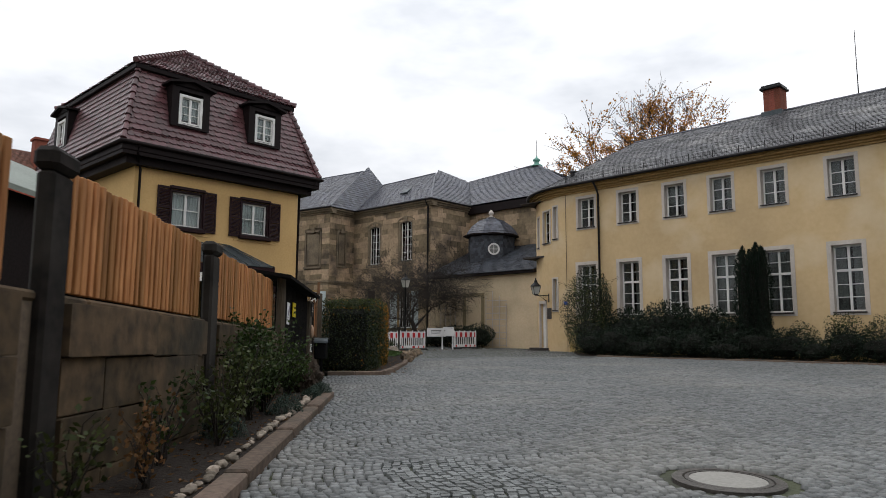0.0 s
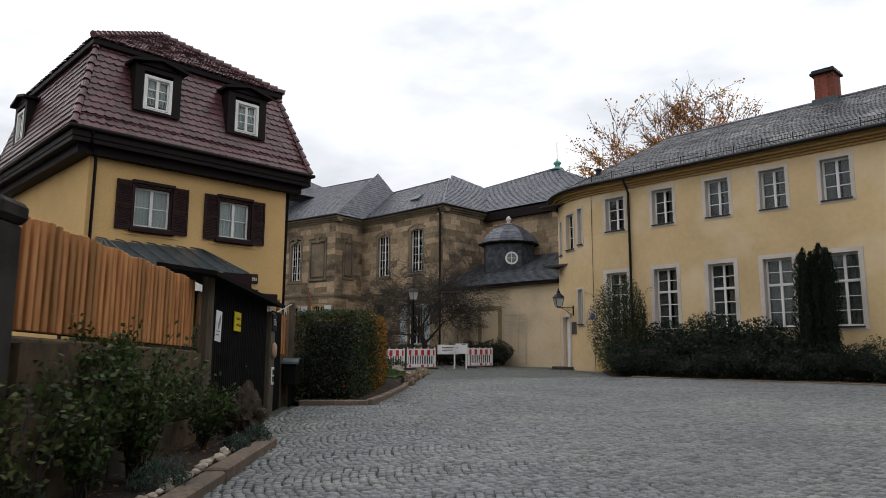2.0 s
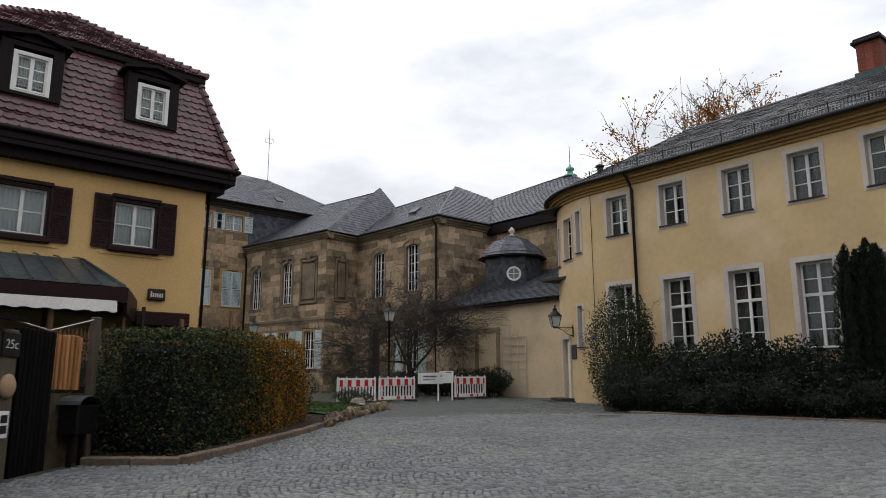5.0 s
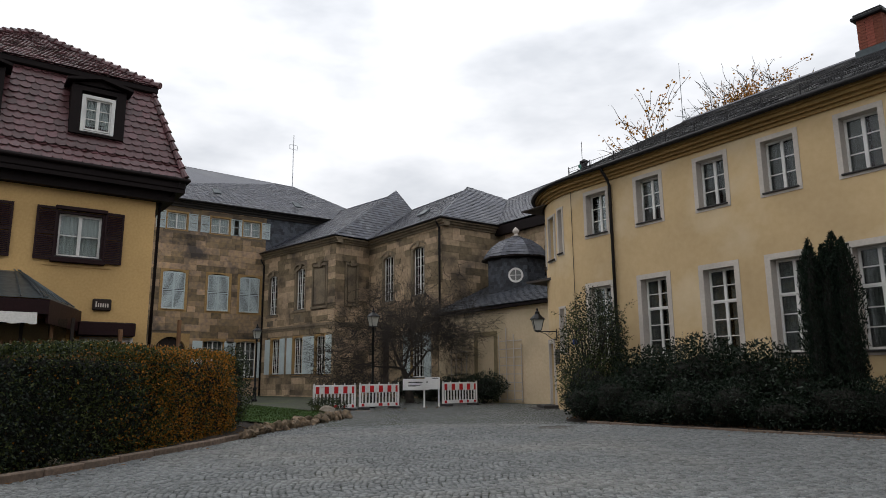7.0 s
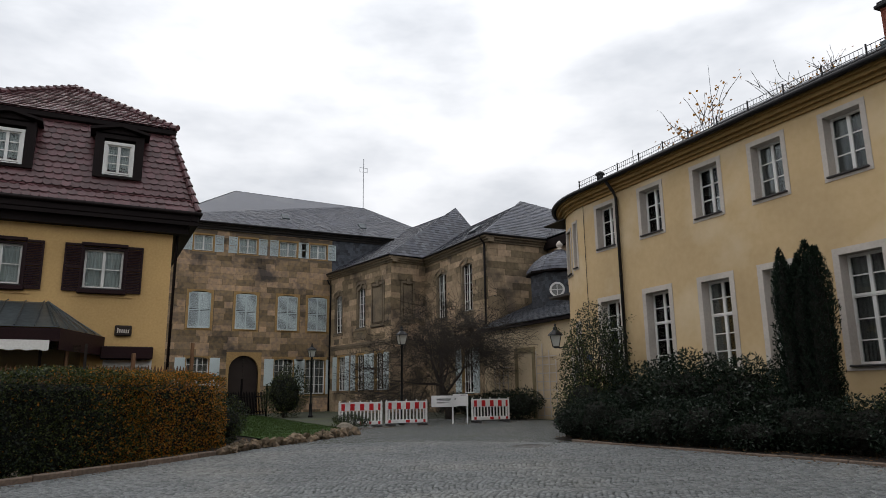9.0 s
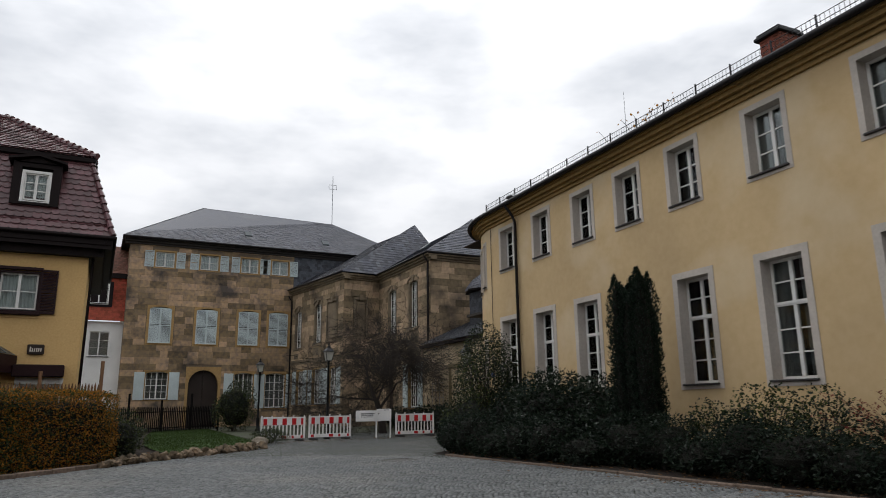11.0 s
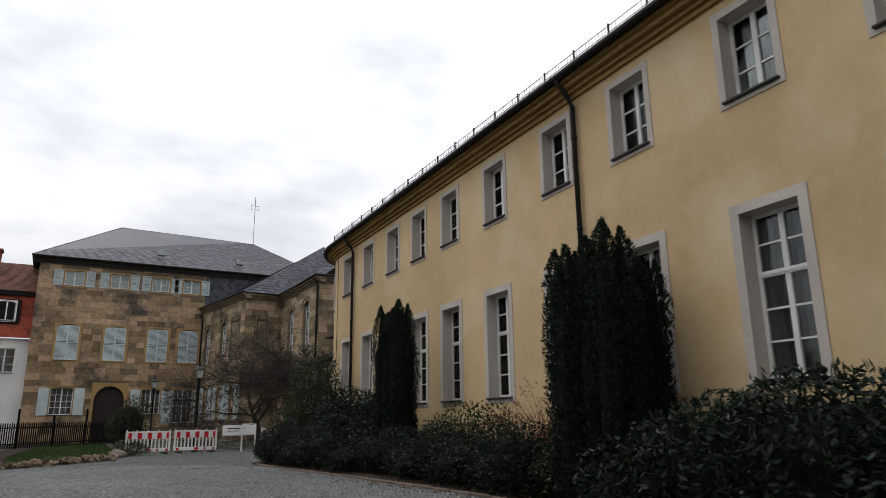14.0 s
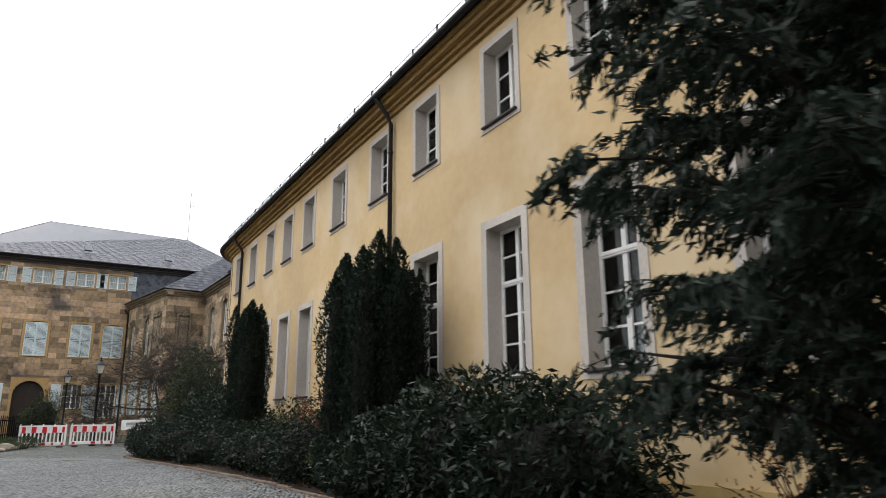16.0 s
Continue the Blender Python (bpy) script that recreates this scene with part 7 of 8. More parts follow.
# ---- plants ----
def leaf_cloud(pts, length, width, rng, up=0.2, out=None):
    """One small folded-diamond leaf at each point."""
    n = len(pts)
    a = rng.normal(size=(n, 3))
    a[:, 2] += up
    if out is not None:
        a += out
    a /= np.linalg.norm(a, axis=1)[:, None] + 1e-9
    b = np.cross(a, rng.normal(size=(n, 3)))
    b /= np.linalg.norm(b, axis=1)[:, None] + 1e-9
    L = (length * (0.7 + 0.6 * rng.random(n)))[:, None]
    W = (width * (0.7 + 0.6 * rng.random(n)))[:, None]
    v = np.stack([pts - a * L / 2, pts + b * W / 2 - a * L * 0.08, pts + a * L / 2, pts - b * W / 2 - a * L * 0.08], 1)
    return v.reshape(-1, 3), np.arange(4 * n).reshape(n, 4)


def foliage(name, pts, length, width, mat, parent, seed, up=0.2, out=None, label=""):
    v, f = leaf_cloud(np.asarray(pts), length, width, np.random.default_rng(seed), up, out)
    return part(name, quick(name, v, f, mat), mat, parent, label, kind="stuff")


def blob_points(centre, radii, n, rng, shell=0.5, lumps=11, lump=0.5):
    """Points near the skin of an uneven ball."""
    d = rng.normal(size=(n, 3))
    d /= np.linalg.norm(d, axis=1)[:, None]
    k = rng.normal(size=(lumps, 3))
    k /= np.linalg.norm(k, axis=1)[:, None]
    r = 1 - lump * 0.5 + lump * np.clip((d @ k.T).max(1) * 1.6 - 0.75, 0, 1)
    r = r * (1 - (1 - shell) * rng.random(n) ** 1.6) + rng.normal(0, 0.03, n)
    return np.asarray(centre) + d * r[:, None] * np.asarray(radii), d


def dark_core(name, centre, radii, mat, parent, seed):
    """A lumpy inner mass for twigs and old leaves, near black for the shade under the leaf skin."""
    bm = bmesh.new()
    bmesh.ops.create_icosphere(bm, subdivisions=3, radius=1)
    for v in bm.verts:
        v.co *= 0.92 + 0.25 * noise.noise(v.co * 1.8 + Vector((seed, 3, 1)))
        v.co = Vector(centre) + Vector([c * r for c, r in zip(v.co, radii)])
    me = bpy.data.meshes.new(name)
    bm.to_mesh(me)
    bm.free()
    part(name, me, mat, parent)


# near black: the shade inside bushes, hedge and yews is put into this colour
M_CORE = surface("inner_shade_mass", (0.012, 0.012, 0.008), (0.006, 0.006, 0.005), 0.95, 30, 2, 0.8, depth=0.05)


def shrub(name, label, x, y, r, top, mats, seed, leaf=(0.07, 0.035), density=900, squash=1.0, stems=6, group="", core=True, ry=None, rot=0.0):
    """A shrub from the ground to a top height: stems, core and leaves of one or more colours."""
    rng = np.random.default_rng(seed)
    z0 = slope(x, y)
    h = top - z0
    t = thing(name, label, "shrub", group, at=(x, y, z0))
    s = Mesh()
    for i in range(stems):
        a = rng.random() * 6.28
        s.tube([(x + 0.08 * math.cos(a), y + 0.08 * math.sin(a), z0 - 0.05), (x + 0.35 * r * math.cos(a), y + 0.35 * r * math.sin(a), z0 + h * 0.4), (x + 0.6 * r * math.cos(a + 0.3), y + 0.6 * r * math.sin(a + 0.3), z0 + h * 0.75)], [0.03, 0.02, 0.008], 5)
    part("stem_bundle", s, M_BARK, t, kind="stuff")
    c, rad = (x, y, z0 + h * 0.5), (r, ry or r, h * 0.5)
    n = int(density * (r + (ry or r)) / 2 * h * 5)
    p, d = blob_points((0, 0, 0), rad, n, rng)
    if rot:
        ca, sa = math.cos(radians(rot)), math.sin(radians(rot))
        p = np.stack([ca * p[:, 0] - sa * p[:, 1], sa * p[:, 0] + ca * p[:, 1], p[:, 2]], 1)
    p = p + np.array(c)
    keep = p[:, 2] > z0 + 0.03
    p, d = p[keep], d[keep]
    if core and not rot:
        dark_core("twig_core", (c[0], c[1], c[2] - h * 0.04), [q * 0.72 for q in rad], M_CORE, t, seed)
    which = rng.random(len(p)) + 0.18 * np.sin(p[:, 0] * 2.1 + p[:, 2] * 1.7)
    share = 1.0 / len(mats)
    for i, m in enumerate(mats):
        sel = (np.clip((which * len(mats)).astype(int), 0, len(mats) - 1) == i)
        if sel.any():
            foliage("leaves", p[sel], leaf[0], leaf[1], m, t, seed + i, out=d[sel] * 0.6)
    return t


def hedge_run(name, label, path, half, top, mats, seed, leaf=(0.06, 0.035), density=1500, zbase=0.05, mixer=None, wob=0.14):
    """A clipped hedge along a path: box-like core and a skin of leaves."""
    rng = np.random.default_rng(seed)
    t = thing(name, label, "hedge", at=(*path[0], slope(*path[0])))
    allp = []
    for (x0, y0), (x1, y1) in zip(path, path[1:]):
        d = math.hypot(x1 - x0, y1 - y0)
        ux, uy = (x1 - x0) / d, (y1 - y0) / d
        zg = slope((x0 + x1) / 2, (y0 + y1) / 2)
        h = top - zg
        # solid dark core in place of the shade within the hedge
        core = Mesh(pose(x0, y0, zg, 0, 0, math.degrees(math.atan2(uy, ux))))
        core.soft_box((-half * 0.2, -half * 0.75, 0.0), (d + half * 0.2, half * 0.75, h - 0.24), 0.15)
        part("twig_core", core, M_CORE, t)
        n = int(density * d * (2 * h + 2 * half) * 0.8)
        u = rng.random(n) * (d + half) - half * 0.5
        ends = rng.random(n) < 2 * half / (d + 2 * half) * 0.55
        q = rng.random(n)
        pick = rng.random(n)
        side = h / (2 * h + 2 * half)
        v = np.where(pick < side, -half, np.where(pick < 2 * side, half, (2 * q - 1) * half))
        z = np.where(pick < 2 * side, q * h, h)
        bulge = np.array([noise.noise(Vector((a * 0.9 + seed, b * 0.9, c * 1.1))) for a, b, c in zip(u[::12], v[::12], z[::12])]).repeat(12)[:n]
        bulge = np.sin(u * 2.3 + z * 1.9 + seed) * 0.4 + np.sin(u * 5.1 - z * 3.3) * 0.3 + np.sin(u * 0.9 + seed * 2) * 0.5
        k = 1 + wob * bulge
        inw = 1 - 0.22 * rng.random(n) ** 2
        v = v * k * inw + rng.normal(0, 0.035, n)
        z = np.where(pick < 2 * side, z, z * (1 + 0.4 * wob * bulge)) + rng.normal(0, 0.035, n)
        u = np.where(ends, np.where(rng.random(n) < 0.5, -half * 0.5, d + half * 0.5) + rng.normal(0, 0.06, n), u)
        v = np.where(ends, (2 * rng.random(n) - 1) * half, v)
        z = np.where(ends, rng.random(n) * h, z)
        z = np.maximum(z, zbase)
        allp.append(np.stack([x0 + ux * u - uy * v, y0 + uy * u + ux * v, zg + z], 1))
    p = np.concatenate(allp)
    w = mixer(p, rng) if mixer else rng.random(len(p)) * len(mats)
    for i, m in enumerate(mats):
        sel = np.clip(w.astype(int), 0, len(mats) - 1) == i
        if sel.any():
            foliage("leaves", p[sel], leaf[0], leaf[1], m, t, seed + i, up=0.3)
    return t


def gold_mix(p, rng):
    s = p[:, 0] * ALONG.x + p[:, 1] * ALONG.y
    blur = rng.normal(0, 0.9, len(p)) + 0.5 * np.sin(p[:, 2] * 4 + s * 2)
    w = np.where(s + blur * 1.6 > 22.9, np.where(rng.random(len(p)) < np.clip((s - 22.3) / 6, 0.08, 0.55), 2, 1), np.where(rng.random(len(p)) < 0.25, 1, 0))
    w = np.where((p[:, 2] > 2.6) & (rng.random(len(p)) < 0.5) & (w == 0), 1, w)
    return w + 0.5


hedge_run("hedge", "clipped green hedge turning golden at one end", [wall_xy(19.6, 2.35), wall_xy(23.8, 2.15), wall_xy(27.4, 2.2)], 0.75, 2.84, [M_LEAF_DARK, M_LEAF_OLIVE, M_LEAF_GOLD], 301, leaf=(0.06, 0.036), density=1900, mixer=gold_mix)
shrub("garden_shrub", "dark low shrub at the hedge's end", *wall_xy(28.9, 2.3), 0.9, 2.3, [M_LEAF_DARK, M_LEAF_DARK, M_LEAF_OLIVE], 311, density=700, group="garden shrubs")
shrub("garden_shrub", "dark low shrub at the hedge's end", *wall_xy(30.2, 3.2), 0.9, 1.95, [M_LEAF_DARK, M_LEAF_OLIVE], 312, density=600, group="garden shrubs")
for i, (s, la, r, tp) in enumerate(((23, 5.6, 1.2, 2.5), (26.5, 6.5, 1.3, 2.4), (30, 6.2, 1.1, 2.3), (33, 6.8, 1.0, 2.4))):
    shrub("garden_shrub", "dark leafy garden shrub behind the hedge", *wall_xy(s, la), r, tp + 0.25, [M_LEAF_DARK, M_LEAF_DARK, M_LEAF_OLIVE], 320 + i, density=450, group="garden shrubs")
shrub("rhododendron", "round dark evergreen bush beside the lamp", -43.4, 27.2, 1.35, 4.1, [M_LEAF_DARK, M_LEAF_OLIVE], 330, leaf=(0.13, 0.05), density=260)
shrub("perennial_clump", "pale spiky perennial clump at the lawn's tip", -27.6, 26.0, 0.8, 1.5, [M_LEAF_OLIVE, M_LEAF_DARK], 331, leaf=(0.2, 0.02), density=500, core=False)
shrub("perennial_clump", "pale spiky perennial clump at the lawn's tip", -26.8, 25.4, 0.4, 1.2, [M_LEAF_OLIVE], 332, leaf=(0.16, 0.02), density=600, core=False)
for i, (x, y, r, tp) in enumerate(((-28.9, 35.4, 1.1, 2.5), (-30.6, 35.2, 1.2, 2.35), (-32.4, 35.3, 1.1, 2.2), (-34.2, 35.6, 1.2, 2.1), (-37.5, 36.2, 1.0, 2.3))):
    shrub("laurel_bush", "dark evergreen bush before the beige wall", x, y, r, tp, [M_LEAF_DARK], 340 + i, leaf=(0.14, 0.045), density=330, group="bushes before the beige wall")

# bed along the yellow wing
for i, (x, y, rx, ry, tp) in enumerate(((-16.2, 31.6, 1.3, 1.3, 2.75), (-14.2, 31.5, 1.4, 1.3, 3.0), (-12.4, 31.6, 1.3, 1.2, 2.8), (-11.0, 31.3, 1.1, 1.0, 2.3))):
    shrub("cherry_laurel", "dense dark cherry laurel in the bed", x, y, rx, tp + 0.3, [M_LEAF_DARK, M_LEAF_DARK, M_LEAF_YEW], 350 + i, leaf=(0.13, 0.05), density=420, ry=ry, group="laurels along the yellow wing")
for i, x in enumerate((-17.0, -15.9, -14.7, -13.5, -12.3, -11.1, -9.9, -8.8, -7.7, -6.6, -5.4, -4.3, -3.2, -2.2)):
    y = 30.25 + 0.1 * (x + 10) if x < -10 else 30.75
    shrub("low_evergreen", "low dark evergreen shrub along the kerb", x, y + 0.2 * math.sin(i * 3.1), 0.95 + 0.2 * math.sin(i * 1.3), 2.0 + 0.3 * math.sin(i * 2.2), [M_LEAF_DARK, M_LEAF_YEW], 360 + i, leaf=(0.085, 0.035), density=600, ry=0.72, group="low shrubs along the yellow wing")
for i, (x, y, tp) in enumerate(((-8.6, 31.9, 2.1), (-6.9, 31.8, 2.45), (-5.6, 31.7, 2.3), (-2.3, 31.4, 2.25), (-1.6, 30.9, 1.8))):
    shrub("rose_shrub", "loose dark-leaved rose shrub", x, y, 0.75, tp + 0.3, [M_LEAF_DARK, M_LEAF_OLIVE], 380 + i, leaf=(0.075, 0.045), density=330, core=False, stems=12, group="rose shrubs")
for i, (x, y, rx, ry, tp) in enumerate(((1.6, 30.9, 1.4, 1.2, 2.2), (3.3, 30.75, 1.6, 1.3, 2.5), (4.9, 30.7, 1.3, 1.2, 2.2), (5.6, 30.6, 0.7, 0.8, 1.3), (0.2, 30.6, 1.1, 0.9, 1.7))):
    shrub("cherry_laurel", "dense glossy dark laurel bush in the bed", x, y, rx, tp + 0.3, [M_LEAF_DARK, M_LEAF_DARK, M_LEAF_YEW], 390 + i, leaf=(0.15, 0.045), density=520, ry=ry, group="laurels along the yellow wing")


def arching(name, label, x, y, r, h, n, mat_twig, leaf_mat, seed, leaf=(0.05, 0.03), per=24, droop=0.5):
    """Arching thin stems with few leaves."""
    rng = np.random.default_rng(seed)
    z0 = slope(x, y)
    t = thing(name, label, "shrub", at=(x, y, z0))
    s, pts = Mesh(), []
    for i in range(n):
        a, reach, hh = rng.random() * 6.28, r * (0.4 + 0.6 * rng.random()), h * (0.6 + 0.4 * rng.random())
        line = []
        for k in range(7):
            q = k / 6
            line.append((x + math.cos(a) * reach * q ** 1.2 + rng.normal(0, 0.02), y + math.sin(a) * reach * q ** 1.2 * 0.7 + rng.normal(0, 0.02), z0 + hh * (q * (1 + droop) - droop * q ** 3 * 1.0)))
        s.tube(line, [0.013, 0.011, 0.009, 0.007, 0.005, 0.004, 0.003], 4)
        for k in range(per):
            q = 0.25 + 0.75 * rng.random()
            j = min(5, int(q * 6))
            f = q * 6 - j
            pts.append([line[j][m] * (1 - f) + line[j + 1][m] * f + rng.normal(0, 0.05) for m in range(3)])
    part("twigs", s, mat_twig, t)
    foliage("leaves", np.array(pts), leaf[0], leaf[1], leaf_mat, t, seed)


M_REDTWIG = plain("red_brown_twig", (0.16, 0.05, 0.035), 0.7)
arching("cotoneaster", "arching shrub with sparse red autumn leaves", -3.9, 31.6, 1.7, 1.75, 26, M_REDTWIG, M_LEAF_RED, 400, per=30)
arching("cotoneaster", "arching shrub with sparse red autumn leaves", -2.3, 31.3, 1.3, 1.5, 16, M_REDTWIG, M_LEAF_RED, 401, per=26)
arching("bare_shrub", "thin twiggy shrub with dry leaves below the yew", 8.0, 30.6, 0.9, 1.3, 16, M_BARK, M_LEAF_BROWN, 402, per=22)
# climber on the corner of the yellow wing
shrub("climbing_rose", "tall loose climbing rose with olive leaves", -18.2, 31.6, 1.5, 5.05, [M_LEAF_OLIVE, M_LEAF_DARK, M_LEAF_DARK], 410, leaf=(0.075, 0.045), density=520, core=False, stems=26, ry=1.0)
arching("climbing_rose_shoots", "long arching rose shoots at the corner", -18.2, 31.4, 1.9, 3.9, 24, M_BARK, M_LEAF_OLIVE, 411, per=40, leaf=(0.07, 0.04))
shrub("corner_shrub", "dark shrub at the foot of the climbing rose", -17.8, 30.8, 1.1, 2.9, [M_LEAF_DARK, M_LEAF_OLIVE], 412, density=420, leaf=(0.08, 0.04))


def yew(x, y, height, rx, ry, count, label, seed, taper=0.12, uneven=0.2, stout=0.2):
    """An upright yew: a close bundle of ragged columns of short dark sprays over dark stems."""
    rng = np.random.default_rng(seed)
    z0 = slope(x, y)
    t = thing("upright_yew", label, "tree", "upright yews", at=(x, y, z0))
    st = Mesh()
    for i in range(count):
        a, q = i * 2.399, math.sqrt((i + 0.3) / count)
        dx, dy = rx * q * math.cos(a), ry * q * math.sin(a)
        h = height * (1.0 - taper * q ** 2) * (1 - uneven + uneven * rng.random()) if i else height
        r = stout + 0.1 * rng.random()
        st.tube([(x + dx * 0.3, y + dy * 0.3, z0 - 0.05), (x + dx * 0.95, y + dy * 0.95, z0 + h * 0.4), (x + dx * 1.08, y + dy * 1.08, z0 + h * 0.95)], [0.06, 0.04, 0.01], 5)
        # solid dark core in place of the shade between the sprays
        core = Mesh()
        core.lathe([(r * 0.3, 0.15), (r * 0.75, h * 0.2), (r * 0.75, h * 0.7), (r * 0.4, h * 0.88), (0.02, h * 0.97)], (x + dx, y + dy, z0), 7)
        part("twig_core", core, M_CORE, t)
        n = int(4200 * h * r)
        w = rng.random(n)
        lean = 0.1 * w ** 2
        prof = np.interp(w, [0, 0.08, 0.3, 0.76, 0.88, 0.95, 1.0], [0.7, 0.95, 1.1, 1.05, 0.85, 0.5, 0.08])
        b = rng.random(n) * 6.28
        tuft = 1 + 0.34 * np.sin(b * 4 + w * 29 + i) * np.sin(w * 41 + b * 3 + 2 * i)
        rr = r * prof * tuft * (1.08 - 0.4 * rng.random(n) ** 2)
        p = np.stack([x + dx * (1 + lean) + rr * np.cos(b), y + dy * (1 + lean) + rr * np.sin(b), z0 + h * w + 0.06 * np.sin(b * 7 + i)], 1)
        o = np.stack([np.cos(b) * 1.0, np.sin(b) * 1.0, np.full(n, 1.5)], 1)
        foliage("sprays", p, 0.11, 0.026, M_LEAF_YEW, t, seed + i, out=o)
    part("stem_bundle", st, M_BARK, t, kind="stuff")


yew(-10.08, 31.3, 4.95, 0.6, 0.42, 8, "slender upright dark yew before the yellow wall", 420, 0.02, 0.1, 0.21)
yew(-1.05, 31.2, 5.1, 1.08, 0.85, 19, "broad upright dark yew with many spires", 430)


def spray_tree(x, y, seed, full=1.0):
    """A large spreading conifer: dark limbs with hanging flat sprays and gaps between."""
    rng = np.random.default_rng(seed)
    z0 = slope(x, y)
    t = thing("spreading_conifer", "large dark conifer with drooping feathery sprays", "tree", at=(x, y, z0))
    limbs, twigs, pts, outs = Mesh(), Mesh(), [], []
    trunk = [(x + 0.08 * math.sin(k), y + 0.06 * math.cos(k * 1.3), z0 - 0.1 + k * 0.95) for k in range(9)]
    tr = Mesh()
    tr.tube(trunk, [0.19, 0.17, 0.15, 0.14, 0.12, 0.1, 0.08, 0.05, 0.02], 8)
    part("trunk", tr, M_BARK, t)
    for i in range(int(150 * full)):
        q = (i + 0.5) / (150 * full)
        a = i * 2.399
        zz = z0 + 0.35 + q * 7.0
        L = (0.95 + 1.15 * math.sin(min(1, 0.25 + q * 1.2) * math.pi * 0.8)) * (0.75 + 0.4 * rng.random())
        up = 1.1 * (1 - 0.25 * q)
        line = []
        for k in range(6):
            s = k / 5
            line.append(Vector((x + math.cos(a) * L * s, y + math.sin(a) * L * s, zz + up * L * (s - 0.55 * s * s) + 0.03 * math.sin(k * 3 + i))))
        limbs.tube(line, [0.04, 0.034, 0.027, 0.02, 0.013, 0.005], 5)
        for j in range(30):
            s = 0.18 + 0.82 * rng.random()
            k = min(4, int(s * 5))
            f = s * 5 - k
            p = line[k].lerp(line[k + 1], f)
            side = Vector((-math.sin(a), math.cos(a), 0)) * rng.choice([-1, 1]) + Vector((math.cos(a), math.sin(a), 0)) * (0.4 + 0.5 * rng.random())
            tl = 0.2 + 0.32 * rng.random()
            e = p + side.normalized() * tl + Vector((0, 0, -0.10 - 0.16 * rng.random()))
            twigs.tube([p, p.lerp(e, 0.5) + Vector((0, 0, 0.03)), e], [0.005, 0.004, 0.002], 3)
            w = (e - p).normalized()
            for m in range(44):
                g = rng.random()
                c = p.lerp(e, g) + Vector((0, 0, 0.03 * (1 - abs(2 * g - 1))))
                pts.append(c + Vector(rng.normal(0, 0.022, 3)))
                outs.append(w * 1.4 + Vector((0, 0, -0.6)))
    part("limbs", limbs, M_BARK, t, kind="stuff")
    part("twigs", twigs, M_BARK, t, kind="stuff")
    foliage("sprays", np.array(pts), 0.1, 0.023, M_LEAF_CONIFER, t, seed, up=0, out=np.array(outs) * 1.2)


spray_tree(9.75, 29.25, 440, 1.0)
spray_tree(11.15, 29.1, 441, 1.0)

arching("barberry_shrub", "thin arching shrub with red autumn twigs", -2.64, 31.1, 1.35, 2.3, 26, plain("red_twig_bark", (0.17, 0.035, 0.03), 0.7), leaf_material("red_autumn_leaf", (0.24, 0.05, 0.035), (0.15, 0.03, 0.025), 0.55), 446, leaf=(0.045, 0.028), per=26, droop=0.45)

# rose bed under the fence
for i, (s, la, r, h, n, lf) in enumerate(((10.3, 2.45, 0.95, 1.5, 38, M_LEAF_GREEN), (9.3, 2.4, 0.8, 1.35, 28, M_LEAF_GREEN), (12.2, 2.5, 0.6, 0.9, 18, M_LEAF_GREEN), (8.3, 2.3, 0.75, 1.2, 18, M_LEAF_OLIVE), (7.7, 2.35, 0.7, 1.05, 14, M_LEAF_OLIVE), (7.3, 2.2, 0.6, 0.9, 12, M_LEAF_OLIVE), (6.3, 2.4, 0.6, 1.0, 10, M_LEAF_GREEN), (5.5, 2.2, 0.5, 0.8, 10, M_LEAF_BROWN), (4.6, 2.35, 0.5, 0.9, 9, M_LEAF_OLIVE), (10.0, 2.75, 0.6, 1.6, 16, M_LEAF_GREEN))):
    x, y = wall_xy(s, la)
    arching("rose_bush", "thorny rose bush with yellowing green leaves" if i < 3 else "nearly bare rose bush in the bed", x, y, r, h, n, M_BARK, lf, 450 + i, leaf=(0.06, 0.042), per=60 if i < 3 or i == 9 else 22, droop=0.25)
for i, (s, la, r) in enumerate(((12.6, 2.0, 0.2), (12.0, 2.05, 0.16), (9.9, 2.05, 0.26), (7.8, 2.3, 0.25), (8.8, 2.6, 0.2), (13.35, 2.25, 0.22))):
    x, y = wall_xy(s, la)
    rr = np.random.default_rng(470 + i)
    t = thing("lavender_clump", "small blue-green lavender clump", "plant", "lavender clumps", at=(x, y, slope(x, y)))
    p, d = blob_points((x, y, slope(x, y) + 0.12), (r, r, r * 0.9), 900, rr)
    foliage("leaves", p[p[:, 2] > slope(x, y)], 0.1, 0.012, leaf_material("lavender_leaf_%s" % "abcdef"[i], (0.07, 0.1, 0.075), (0.04, 0.06, 0.05)) if i == 0 else bpy.data.materials["lavender_leaf_a"], t, 470 + i, up=1.2)

